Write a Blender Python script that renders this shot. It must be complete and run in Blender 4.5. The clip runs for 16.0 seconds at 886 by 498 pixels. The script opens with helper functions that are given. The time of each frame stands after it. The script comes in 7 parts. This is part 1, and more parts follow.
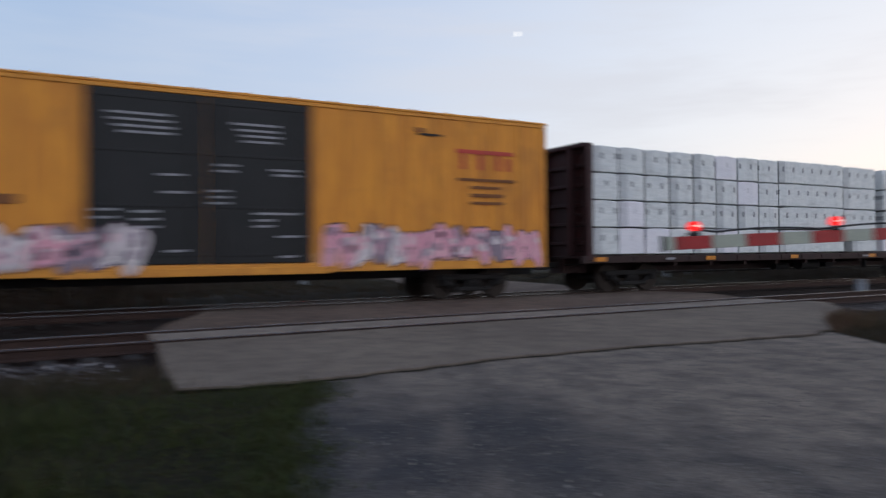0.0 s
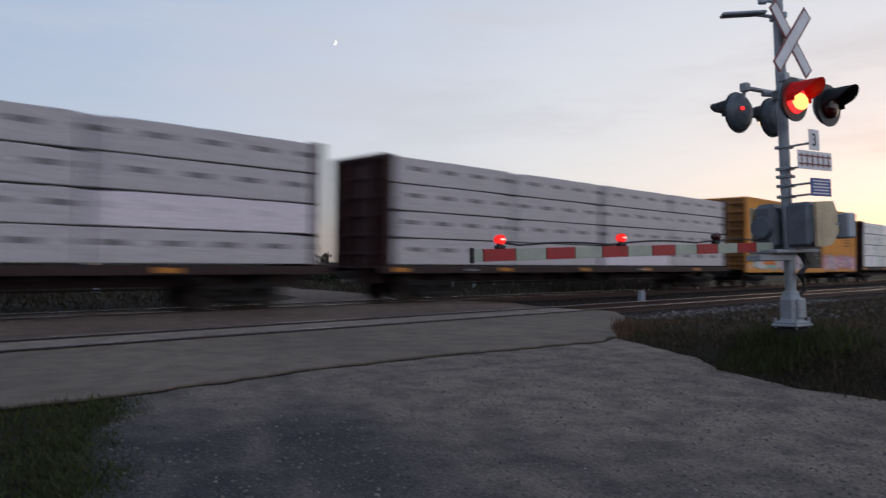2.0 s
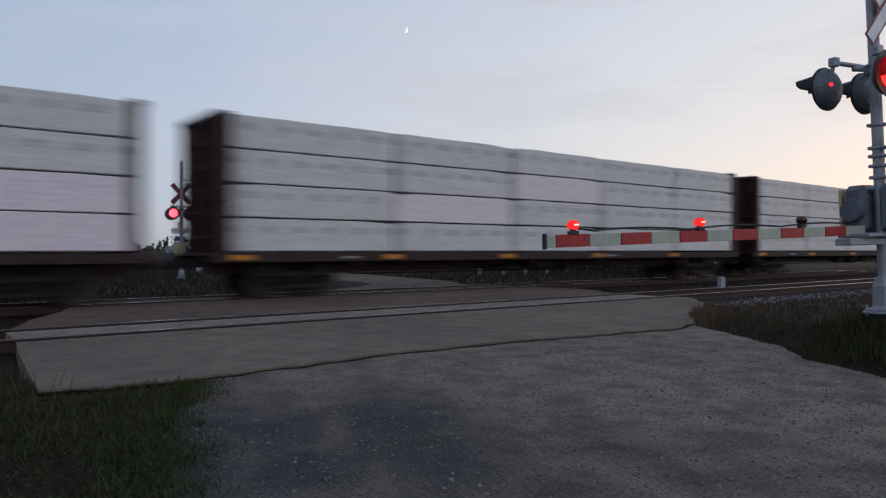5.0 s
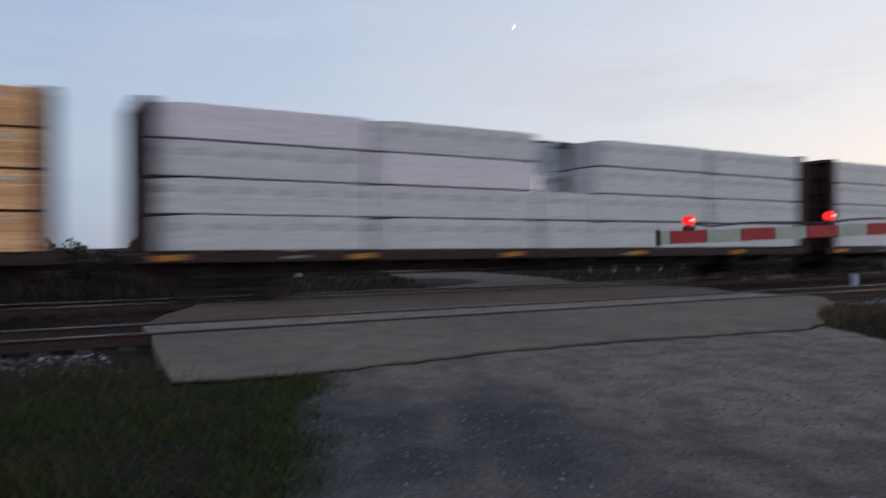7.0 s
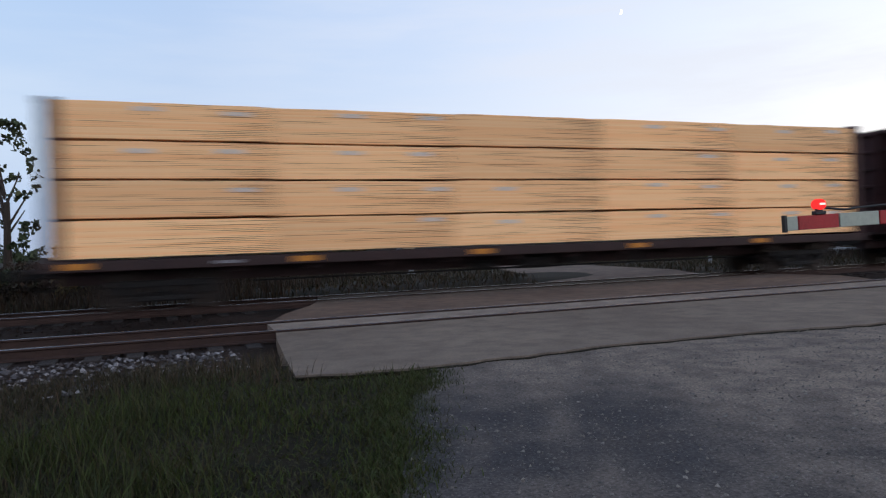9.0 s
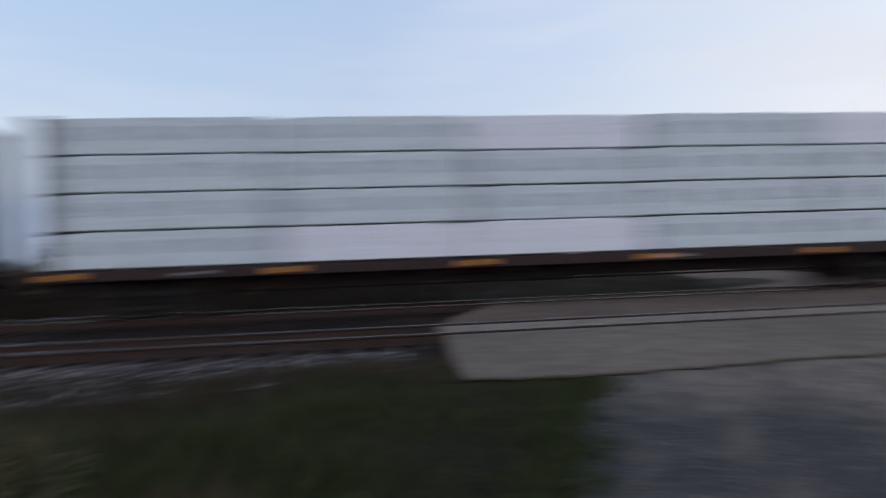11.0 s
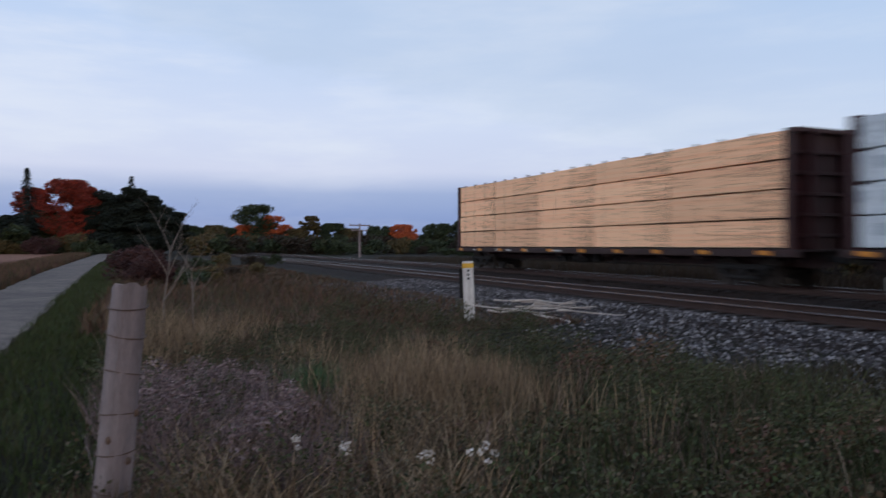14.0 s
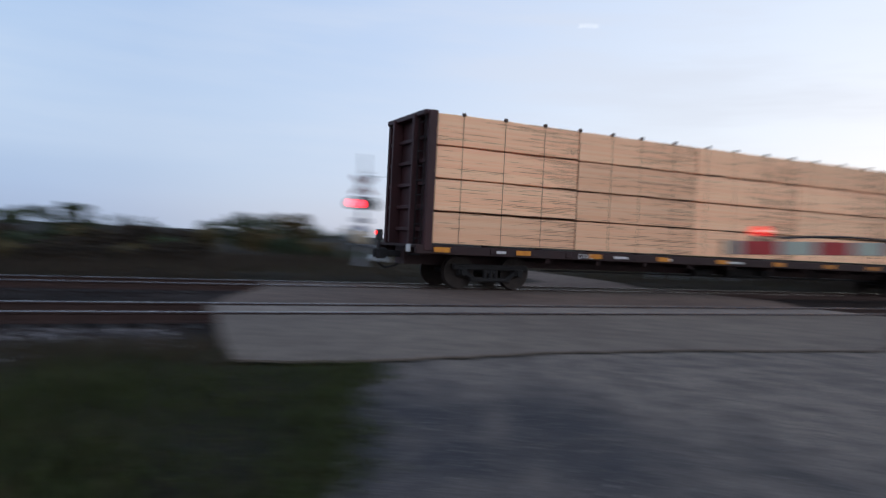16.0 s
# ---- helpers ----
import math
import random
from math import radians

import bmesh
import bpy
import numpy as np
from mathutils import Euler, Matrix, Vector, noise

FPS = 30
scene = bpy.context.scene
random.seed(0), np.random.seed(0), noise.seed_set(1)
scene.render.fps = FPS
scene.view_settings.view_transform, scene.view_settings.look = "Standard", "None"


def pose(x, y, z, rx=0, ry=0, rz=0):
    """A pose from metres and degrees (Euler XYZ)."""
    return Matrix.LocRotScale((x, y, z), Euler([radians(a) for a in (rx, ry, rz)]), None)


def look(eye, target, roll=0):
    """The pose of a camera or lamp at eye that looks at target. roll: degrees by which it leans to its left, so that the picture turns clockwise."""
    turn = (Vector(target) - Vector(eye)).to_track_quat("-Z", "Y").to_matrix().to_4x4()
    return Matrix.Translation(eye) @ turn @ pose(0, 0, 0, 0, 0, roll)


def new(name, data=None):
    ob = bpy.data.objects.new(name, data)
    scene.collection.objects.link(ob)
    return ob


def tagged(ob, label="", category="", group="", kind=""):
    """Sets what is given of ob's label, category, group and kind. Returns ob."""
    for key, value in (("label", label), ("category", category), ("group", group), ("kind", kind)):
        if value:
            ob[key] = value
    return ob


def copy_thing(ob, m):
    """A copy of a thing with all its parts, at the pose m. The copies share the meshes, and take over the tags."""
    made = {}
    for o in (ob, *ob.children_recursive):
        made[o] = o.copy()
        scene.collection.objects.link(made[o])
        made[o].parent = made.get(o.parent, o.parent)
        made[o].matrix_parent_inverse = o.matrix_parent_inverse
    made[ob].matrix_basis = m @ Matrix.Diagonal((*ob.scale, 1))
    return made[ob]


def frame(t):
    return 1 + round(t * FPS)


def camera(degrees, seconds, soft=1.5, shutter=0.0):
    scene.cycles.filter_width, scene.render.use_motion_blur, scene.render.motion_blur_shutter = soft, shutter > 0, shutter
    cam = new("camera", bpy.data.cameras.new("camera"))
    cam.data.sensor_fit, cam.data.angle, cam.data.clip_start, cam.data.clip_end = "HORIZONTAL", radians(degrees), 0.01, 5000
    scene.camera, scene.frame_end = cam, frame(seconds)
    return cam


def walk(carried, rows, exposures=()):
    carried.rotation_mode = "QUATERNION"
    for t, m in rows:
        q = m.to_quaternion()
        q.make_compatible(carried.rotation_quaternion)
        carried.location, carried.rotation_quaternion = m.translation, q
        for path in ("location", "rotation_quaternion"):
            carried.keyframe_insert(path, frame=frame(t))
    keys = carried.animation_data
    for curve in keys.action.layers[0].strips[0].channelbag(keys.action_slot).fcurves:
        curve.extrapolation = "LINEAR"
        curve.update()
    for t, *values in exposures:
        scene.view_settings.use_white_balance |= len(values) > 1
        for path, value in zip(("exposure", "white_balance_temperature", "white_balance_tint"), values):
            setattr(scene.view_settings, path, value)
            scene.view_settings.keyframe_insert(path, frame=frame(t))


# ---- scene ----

# ------------------------------------------------------------------ camera
EYE_Z = 1.27            # above the rail heads, which are z = 0; tracks run along x
cam = camera(62.94, 16.0, soft=1.25, shutter=0.8)
PATH = (
    (0.0, -29.62, 0.35, 0.52), (0.5, -41.94, 0.06, -0.80), (1.0, -48.32, 0.57, -0.30), (1.5, -47.17, 0.03, -0.96),
    (2.0, -44.27, 1.08, -0.42), (2.5, -42.45, 1.69, -0.02), (3.0, -39.80, 1.77, -0.21), (3.5, -38.83, -0.01, -0.49),
    (6.0, -38.18, 0.09, 0.36), (6.5, -33.91, 1.32, 0.10), (7.0, -30.00, -0.20, 0.27), (7.5, -24.64, -2.71, 1.17),
    (8.0, -21.32, -0.79, 1.47), (10.5, -21.34, -0.28, 2.57), (11.0, -8.03, 0.39, 2.03), (11.2, 7.40, -0.83, 0.29),
    (11.5, 34.24, -3.02, 0.33), (11.7, 48.07, -2.90, 1.37), (12.0, 63.00, -2.00, 1.51), (12.5, 71.18, -2.48, 0.57),
    (13.0, 68.20, -2.31, 1.83), (13.5, 68.53, -1.97, 1.23), (14.0, 67.43, -0.29, 0.03), (14.5, 57.41, -1.17, -0.06),
    (15.0, 34.13, -1.91, -0.79), (15.2, 23.31, -0.87, -0.72), (15.3, 17.17, -0.39, -0.67), (15.6, -1.52, -0.13, -1.19),
    (16.0, -25.13, -0.64, -2.87))
walk(cam, [(t, pose(0, 0, EYE_Z, 90 + p, r, y)) for t, y, p, r in PATH],
     exposures=[(0.0, 0.02, 6600, 10), (0.5, -0.04, 6600, 10), (1.0, -0.22, 6600, 10), (2.2, -0.2, 6600, 10), (3.0, -0.40, 6600, 10), (3.5, -0.18, 6600, 10), (6.0, -0.25, 6600, 10), (7.0, -0.12, 6620, 10), (7.5, 0.2, 6650, 10), (8.0, 0.32, 6560, 10), (10.5, 0.1, 6500, 10), (11.0, 0.14, 6700, 10), (11.5, 0.24, 6600, 10), (12.0, 0.08, 6300, 9), (13.0, 0.06, 6350, 9), (13.5, 0.06, 6350, 9), (14.5, 0.0, 6250, 9), (15.0, 0.08, 6200, 9), (15.5, 0.18, 6200, 9), (16.0, 0.1, 6250, 9)])


# ------------------------------------------------------------------ node helpers
def lin(r, g, b):
    """Linear colour from 8-bit sRGB."""
    return tuple(((v / 255) / 12.92 if v <= 10 else ((v / 255 + 0.055) / 1.055) ** 2.4) for v in (r, g, b)) + (1.0,)


class Nodes:
    """A small wrapper to write node trees."""

    def __init__(self, tree):
        self.tree = tree
        self.tree.nodes.clear()

    def node(self, kind, props=None, **inputs):
        n = self.tree.nodes.new(kind)
        p = props or {}
        if "operation" in p:
            n.operation = p["operation"]
        if "use_clamp" in p:
            n.use_clamp = p["use_clamp"]
        if "data_type" in p:
            n.data_type, n.blend_type = p["data_type"], p["blend_type"]
        if "noise_dimensions" in p:
            n.noise_dimensions = p["noise_dimensions"]
        if "sky_type" in p:
            n.sky_type, n.sun_disc = p["sky_type"], p["sun_disc"]
            n.sun_elevation, n.sun_rotation = p["sun_elevation"], p["sun_rotation"]
        for k, v in inputs.items():
            key = int(k[1:]) if k[0] == "i" and k[1:].isdigit() else k.replace("_", " ")
            if isinstance(v, bpy.types.NodeSocket):
                self.tree.links.new(v, n.inputs[key])
            else:
                n.inputs[key].default_value = v
        return n

    def math(self, op, a, b=0.0, clamp=False):
        return self.node("ShaderNodeMath", {"operation": op, "use_clamp": clamp}, i0=a, i1=b).outputs[0]

    def mix(self, f, a, b, mode="MIX"):
        return self.node("ShaderNodeMix", {"data_type": "RGBA", "blend_type": mode}, i0=f, i6=a, i7=b).outputs[2]

    def ramp(self, f, stops, smooth=False):
        n = self.node("ShaderNodeValToRGB", i0=f)
        if smooth:
            n.color_ramp.interpolation = "EASE"
        while len(n.color_ramp.elements) < len(stops):
            n.color_ramp.elements.new(0.5)
        for e, (p, c) in zip(n.color_ramp.elements, stops):
            e.position, e.color = p, (c if hasattr(c, "__len__") else (c, c, c, 1))
        return n.outputs[0]

    def noise(self, vec, scale, detail=3.0, rough=0.55):
        return self.node("ShaderNodeTexNoise", Vector=vec, Scale=scale, Detail=detail, Roughness=rough).outputs[0]

    def mapping(self, vec, scale=(1, 1, 1), loc=(0, 0, 0)):
        return self.node("ShaderNodeMapping", Vector=vec, Scale=scale, Location=loc).outputs[0]


# ------------------------------------------------------------------ sky: clear dusk, sun just down beyond +x
def build_world():
    world = bpy.data.worlds.new("dusk_sky")
    world.use_nodes = True
    scene.world = world
    n = Nodes(world.node_tree)
    way = n.node("ShaderNodeTexCoord").outputs["Generated"]
    xyz = n.node("ShaderNodeSeparateXYZ", Vector=way).outputs
    up = n.math("MAXIMUM", xyz[2], 0.0)
    # glow side: 1 towards the set sun, 0 away from it
    sunward = n.math("ADD", n.math("MULTIPLY", n.math("ADD", n.math("MULTIPLY", xyz[0], 0.98), n.math("MULTIPLY", xyz[1], 0.17)), 0.5), 0.5)
    cool = n.ramp(up, [(0.0, lin(120, 144, 188)), (0.04, lin(132, 160, 210)), (0.07, lin(150, 172, 216)), (0.10, lin(204, 211, 238)), (0.16, lin(208, 217, 242)),
                       (0.30, lin(190, 209, 240)), (0.6, lin(172, 196, 232)), (1.0, lin(150, 178, 220))])
    warm = n.ramp(up, [(0.0, lin(244, 222, 192)), (0.04, lin(247, 235, 217)), (0.08, lin(239, 238, 239)), (0.16, lin(234, 236, 242)),
                       (0.32, lin(226, 231, 241)), (0.6, lin(172, 190, 222)), (1.0, lin(150, 178, 220))])
    plain = n.ramp(up, [(0.0, lin(196, 206, 226)), (0.05, lin(196, 211, 236)), (0.16, lin(200, 215, 240)), (0.30, lin(190, 209, 240)), (0.6, lin(172, 196, 232)), (1.0, lin(150, 178, 220))])
    cool = n.mix(n.ramp(sunward, [(0.14, 0.0), (0.66, 1.0)]), cool, plain)
    side = n.ramp(sunward, [(0.55, 0.0), (0.74, 0.2), (0.90, 0.68), (1.0, 1.0)])
    base = n.mix(side, cool, warm)
    # thin stretched cloud sheets
    flat = n.mapping(way, (1.0, 1.6, 7.0))
    cl = n.noise(flat, 2.1, 6.0, 0.55)
    cl2 = n.noise(n.mapping(way, (2.0, 2.6, 16.0), (3, 1, 0)), 2.6, 5.0, 0.6)
    cover = n.ramp(n.math("ADD", n.math("MULTIPLY", cl, 0.7), n.math("MULTIPLY", cl2, 0.3)), [(0.42, 0.0), (0.66, 1.0)], True)
    tint = n.mix(side, lin(222, 228, 244), lin(206, 209, 219))
    low = n.node("ShaderNodeMapRange", Value=up, From_Min=0.07, From_Max=0.13, To_Min=0.15, To_Max=0.72).outputs[0]
    calm = n.ramp(sunward, [(0.15, 1.0), (0.34, 0.55), (0.62, 0.45), (0.85, 1.0)])
    sky = n.mix(n.math("MULTIPLY", n.math("MULTIPLY", cover, low), calm), base, tint)
    # the clear quarter across the tracks is the deeper blue
    deep = n.ramp(sunward, [(0.0, (0.97, 0.97, 0.98, 1)), (0.26, (0.90, 0.94, 0.96, 1)), (0.45, (0.81, 0.89, 0.92, 1)), (0.60, (0.78, 0.84, 0.89, 1)), (0.80, (0.94, 0.95, 0.97, 1)), (0.95, (1.05, 1.05, 1.05, 1))])
    sky = n.mix(1.0, sky, deep, "MULTIPLY")
    # a broad grey-blue cloud deck over the line, its lower edge slanting down to the far side
    rim = n.math("SUBTRACT", up, n.math("SUBTRACT", 0.268, n.math("MULTIPLY", xyz[1], 0.24)))
    torn = n.noise(n.mapping(way, (3.0, 3.0, 9.0), (0, 5, 0)), 1.6, 5.0, 0.6)
    rim = n.math("ADD", rim, n.math("MULTIPLY", n.math("SUBTRACT", torn, 0.5), 0.14))
    deck = n.math("MULTIPLY", n.ramp(rim, [(0.0, 0.0), (0.05, 1.0)], True), n.ramp(sunward, [(0.12, 1.0), (0.34, 0.0)], True))
    sky = n.mix(n.math("MULTIPLY", deck, 0.62), sky, n.mix(cl, lin(168, 188, 218), lin(208, 218, 238)))
    air = n.node("ShaderNodeTexSky", {"sky_type": "NISHITA", "sun_disc": False, "sun_elevation": radians(1.5), "sun_rotation": radians(80)}).outputs[0]
    sky = n.mix(0.04, sky, air, "ADD")
    # unseen sky behind the stand, brightened and warmed to light the train's near sides
    lift = n.node("ShaderNodeMapRange", Value=xyz[1], From_Min=-0.15, From_Max=-0.8, To_Min=0.0, To_Max=1.0).outputs[0]
    sky = n.mix(1.0, sky, n.mix(lift, (1.0, 1.0, 1.0, 1), (2.15, 1.92, 1.70, 1)), "MULTIPLY")
    bg = n.node("ShaderNodeBackground", Color=sky, Strength=0.95)
    n.node("ShaderNodeOutputWorld", Surface=bg.outputs[0])


build_world()
sun = new("sun", bpy.data.lights.new("sun", "SUN"))
sun.data.energy, sun.data.angle, sun.data.color = 0.35, radians(30), (1.0, 0.80, 0.62)
sun.matrix_world = look((40, 6, 6), (0, 0, 0))


# ------------------------------------------------------------------ materials
def material(name, build, rough=0.8, metal=0.0, bump=0.0, spec=0.4):
    """build(n, obj, rnd) gives a colour socket and, or None, a height socket for the fine relief."""
    m = bpy.data.materials.new(name)
    m.use_nodes = True
    n = Nodes(m.node_tree)
    obj = n.node("ShaderNodeTexCoord").outputs["Object"]
    rnd = n.node("ShaderNodeObjectInfo").outputs["Random"]
    col, height = build(n, obj, rnd)
    b = n.node("ShaderNodeBsdfPrincipled", Base_Color=col, Roughness=rough, Metallic=metal)
    b.inputs["Specular IOR Level"].default_value = spec
    if height is not None and bump:
        bn = n.node("ShaderNodeBump", Height=height, Strength=1.0, Distance=bump)
        m.node_tree.links.new(bn.outputs[0], b.inputs["Normal"])
    n.node("ShaderNodeOutputMaterial", Surface=b.outputs[0])
    return m


def worn(name, a, b, scale=3.0, rough=0.75, metal=0.0, bump=0.003, vary=0.0, stretch=(1, 1, 1), fine=40.0):
    """Two-tone surface: large stains and fine grain."""
    def build(n, obj, rnd):
        v = n.mapping(obj, stretch)
        shifted = n.node("ShaderNodeVectorMath", {"operation": "ADD"}, i0=v, i1=n.node("ShaderNodeCombineXYZ", X=n.math("MULTIPLY", rnd, 37.0)).outputs[0]).outputs[0]
        big = n.noise(shifted, scale, 4.0)
        small = n.noise(shifted, fine, 3.0)
        f = n.ramp(n.math("ADD", n.math("MULTIPLY", big, 0.65), n.math("MULTIPLY", small, 0.35)), [(0.33, 0.0), (0.68, 1.0)])
        c = n.mix(f, a, b)
        if vary:
            c = n.mix(1.0, c, n.ramp(rnd, [(0.0, 1 - vary), (1.0, 1 + vary * 0.4)]), "MULTIPLY")
        return c, small
    return material(name, build, rough, metal, bump)


def glow(name, colour, strength):
    m = bpy.data.materials.new(name)
    m.use_nodes = True
    n = Nodes(m.node_tree)
    e = n.node("ShaderNodeEmission", Color=colour, Strength=strength)
    n.node("ShaderNodeOutputMaterial", Surface=e.outputs[0])
    return m


def wrap_material(name, base, shade, mark, period, duty, low, high, strength, lilac):
    """Printed plastic wrap on a lumber bundle: 4.6 m long, 0.8 m high; rows of printed marks as bars."""
    def build(n, obj, rnd):
        x, y, z = n.node("ShaderNodeSeparateXYZ", Vector=obj).outputs
        off = n.math("MULTIPLY", rnd, 3.0)
        fx = n.math("FRACT", n.math("DIVIDE", n.math("ADD", x, off), period))
        in_x = n.math("LESS_THAN", fx, duty)
        in_z = n.math("MULTIPLY", n.math("GREATER_THAN", z, low), n.math("LESS_THAN", z, high))
        broken = n.ramp(n.noise(n.mapping(obj, (9, 1, 30)), 1.5, 2.0), [(0.35, 0.25), (0.6, 1.0)])
        m = n.math("MULTIPLY", n.math("MULTIPLY", n.math("MULTIPLY", in_x, in_z), broken), strength)
        moved = n.node("ShaderNodeVectorMath", {"operation": "ADD"}, i0=obj, i1=n.node("ShaderNodeCombineXYZ", X=n.math("MULTIPLY", rnd, 61.0)).outputs[0]).outputs[0]
        wr = n.noise(n.mapping(moved, (1.2, 1, 4.0), (0, 0, 0)), 2.2, 5.0, 0.6)
        # light and shade of upright folds, put into the colour only
        fold_shading = n.noise(n.mapping(moved, (5.0, 1, 0.7)), 1.7, 4.0, 0.65)
        c = n.mix(n.ramp(wr, [(0.3, 0.0), (0.7, 1.0)]), base, shade)
        c = n.mix(1.0, c, n.ramp(fold_shading, [(0.30, 0.90), (0.5, 1.0), (0.72, 1.06)]), "MULTIPLY")
        grime = n.ramp(n.noise(n.mapping(moved, (0.5, 1, 2.2), (4, 0, 9)), 1.9, 6.0, 0.7), [(0.56, 0.0), (0.76, 0.45)])
        c = n.mix(grime, c, lin(122, 112, 106))
        clean = n.ramp(rnd, [(0.0, 0.0), (0.90, 0.0), (0.92, 0.75), (1.0, 0.75)])
        c = n.mix(clean, c, lilac)
        # tucked film at the pack's ends
        tuck = n.math("MULTIPLY", n.math("LESS_THAN", x, 0.34), n.ramp(n.math("FRACT", n.math("MULTIPLY", rnd, 7.3)), [(0.35, 0.0), (0.45, 0.34)]))
        c = n.mix(tuck, c, lin(104, 106, 116))
        c = n.mix(n.math("MULTIPLY", m, n.math("SUBTRACT", 1.0, clean)), c, mark)
        return c, wr
    return material(name, build, 0.42, 0.0, 0.02, 0.4)


def board_material(name, light, dark, gap):
    """Stacked sawn boards seen edge-on: thin layers with dark slits and paler and browner boards."""
    def build(n, obj, rnd):
        sh = n.node("ShaderNodeVectorMath", {"operation": "ADD"}, i0=obj, i1=n.node("ShaderNodeCombineXYZ", X=n.math("MULTIPLY", rnd, 50.0)).outputs[0]).outputs[0]
        x, y, z = n.node("ShaderNodeSeparateXYZ", Vector=sh).outputs
        layer = n.math("FLOOR", n.math("DIVIDE", z, 0.041))
        fz = n.math("FRACT", n.math("DIVIDE", z, 0.041))
        tone = n.node("ShaderNodeTexWhiteNoise", {"noise_dimensions": "2D"}, Vector=n.node("ShaderNodeCombineXYZ", X=layer, Y=n.math("FLOOR", n.math("MULTIPLY", rnd, 90.0))).outputs[0]).outputs[0]
        grain = n.noise(n.mapping(sh, (0.8, 1, 40)), 2.0, 4.0)
        c = n.mix(n.math("ADD", n.math("MULTIPLY", tone, 0.55), n.math("MULTIPLY", grain, 0.45)), light, dark)
        ox = n.node("ShaderNodeSeparateXYZ", Vector=obj).outputs[0]
        ends = n.node("ShaderNodeMapRange", Value=ox, From_Min=1.6, From_Max=4.5, To_Min=-0.06, To_Max=0.07).outputs[0]
        slit_on = n.ramp(n.math("ADD", n.noise(n.mapping(sh, (0.42, 1, 11)), 1.3, 5.0, 0.68), ends), [(0.50, 0.05), (0.58, 1.0)])
        slit = n.math("MULTIPLY", n.math("LESS_THAN", fz, 0.34), slit_on)
        c = n.mix(n.math("MULTIPLY", slit, 0.88), c, gap)
        c = n.mix(1.0, c, n.ramp(rnd, [(0.0, 0.82), (1.0, 1.05)]), "MULTIPLY")
        return c, n.math("SUBTRACT", 1.0, slit)
    return material(name, build, 0.8, 0.0, 0.006, 0.25)


def island_material(name, colours, rough=0.8, fine=25.0, spec=0.3):
    """For joined pieces (grass, stones, leaves): a colour for each island."""
    def build(n, obj, rnd):
        isl = n.node("ShaderNodeNewGeometry").outputs["Random Per Island"]
        k = len(colours)
        c = n.ramp(isl, [(i / max(k - 1, 1), q) for i, q in enumerate(colours)])
        g = n.noise(obj, fine, 3.0)
        return n.mix(1.0, c, n.ramp(g, [(0.3, 0.75), (0.7, 1.15)]), "MULTIPLY"), g
    return material(name, build, rough, 0.0, 0.002, spec)


M = {}


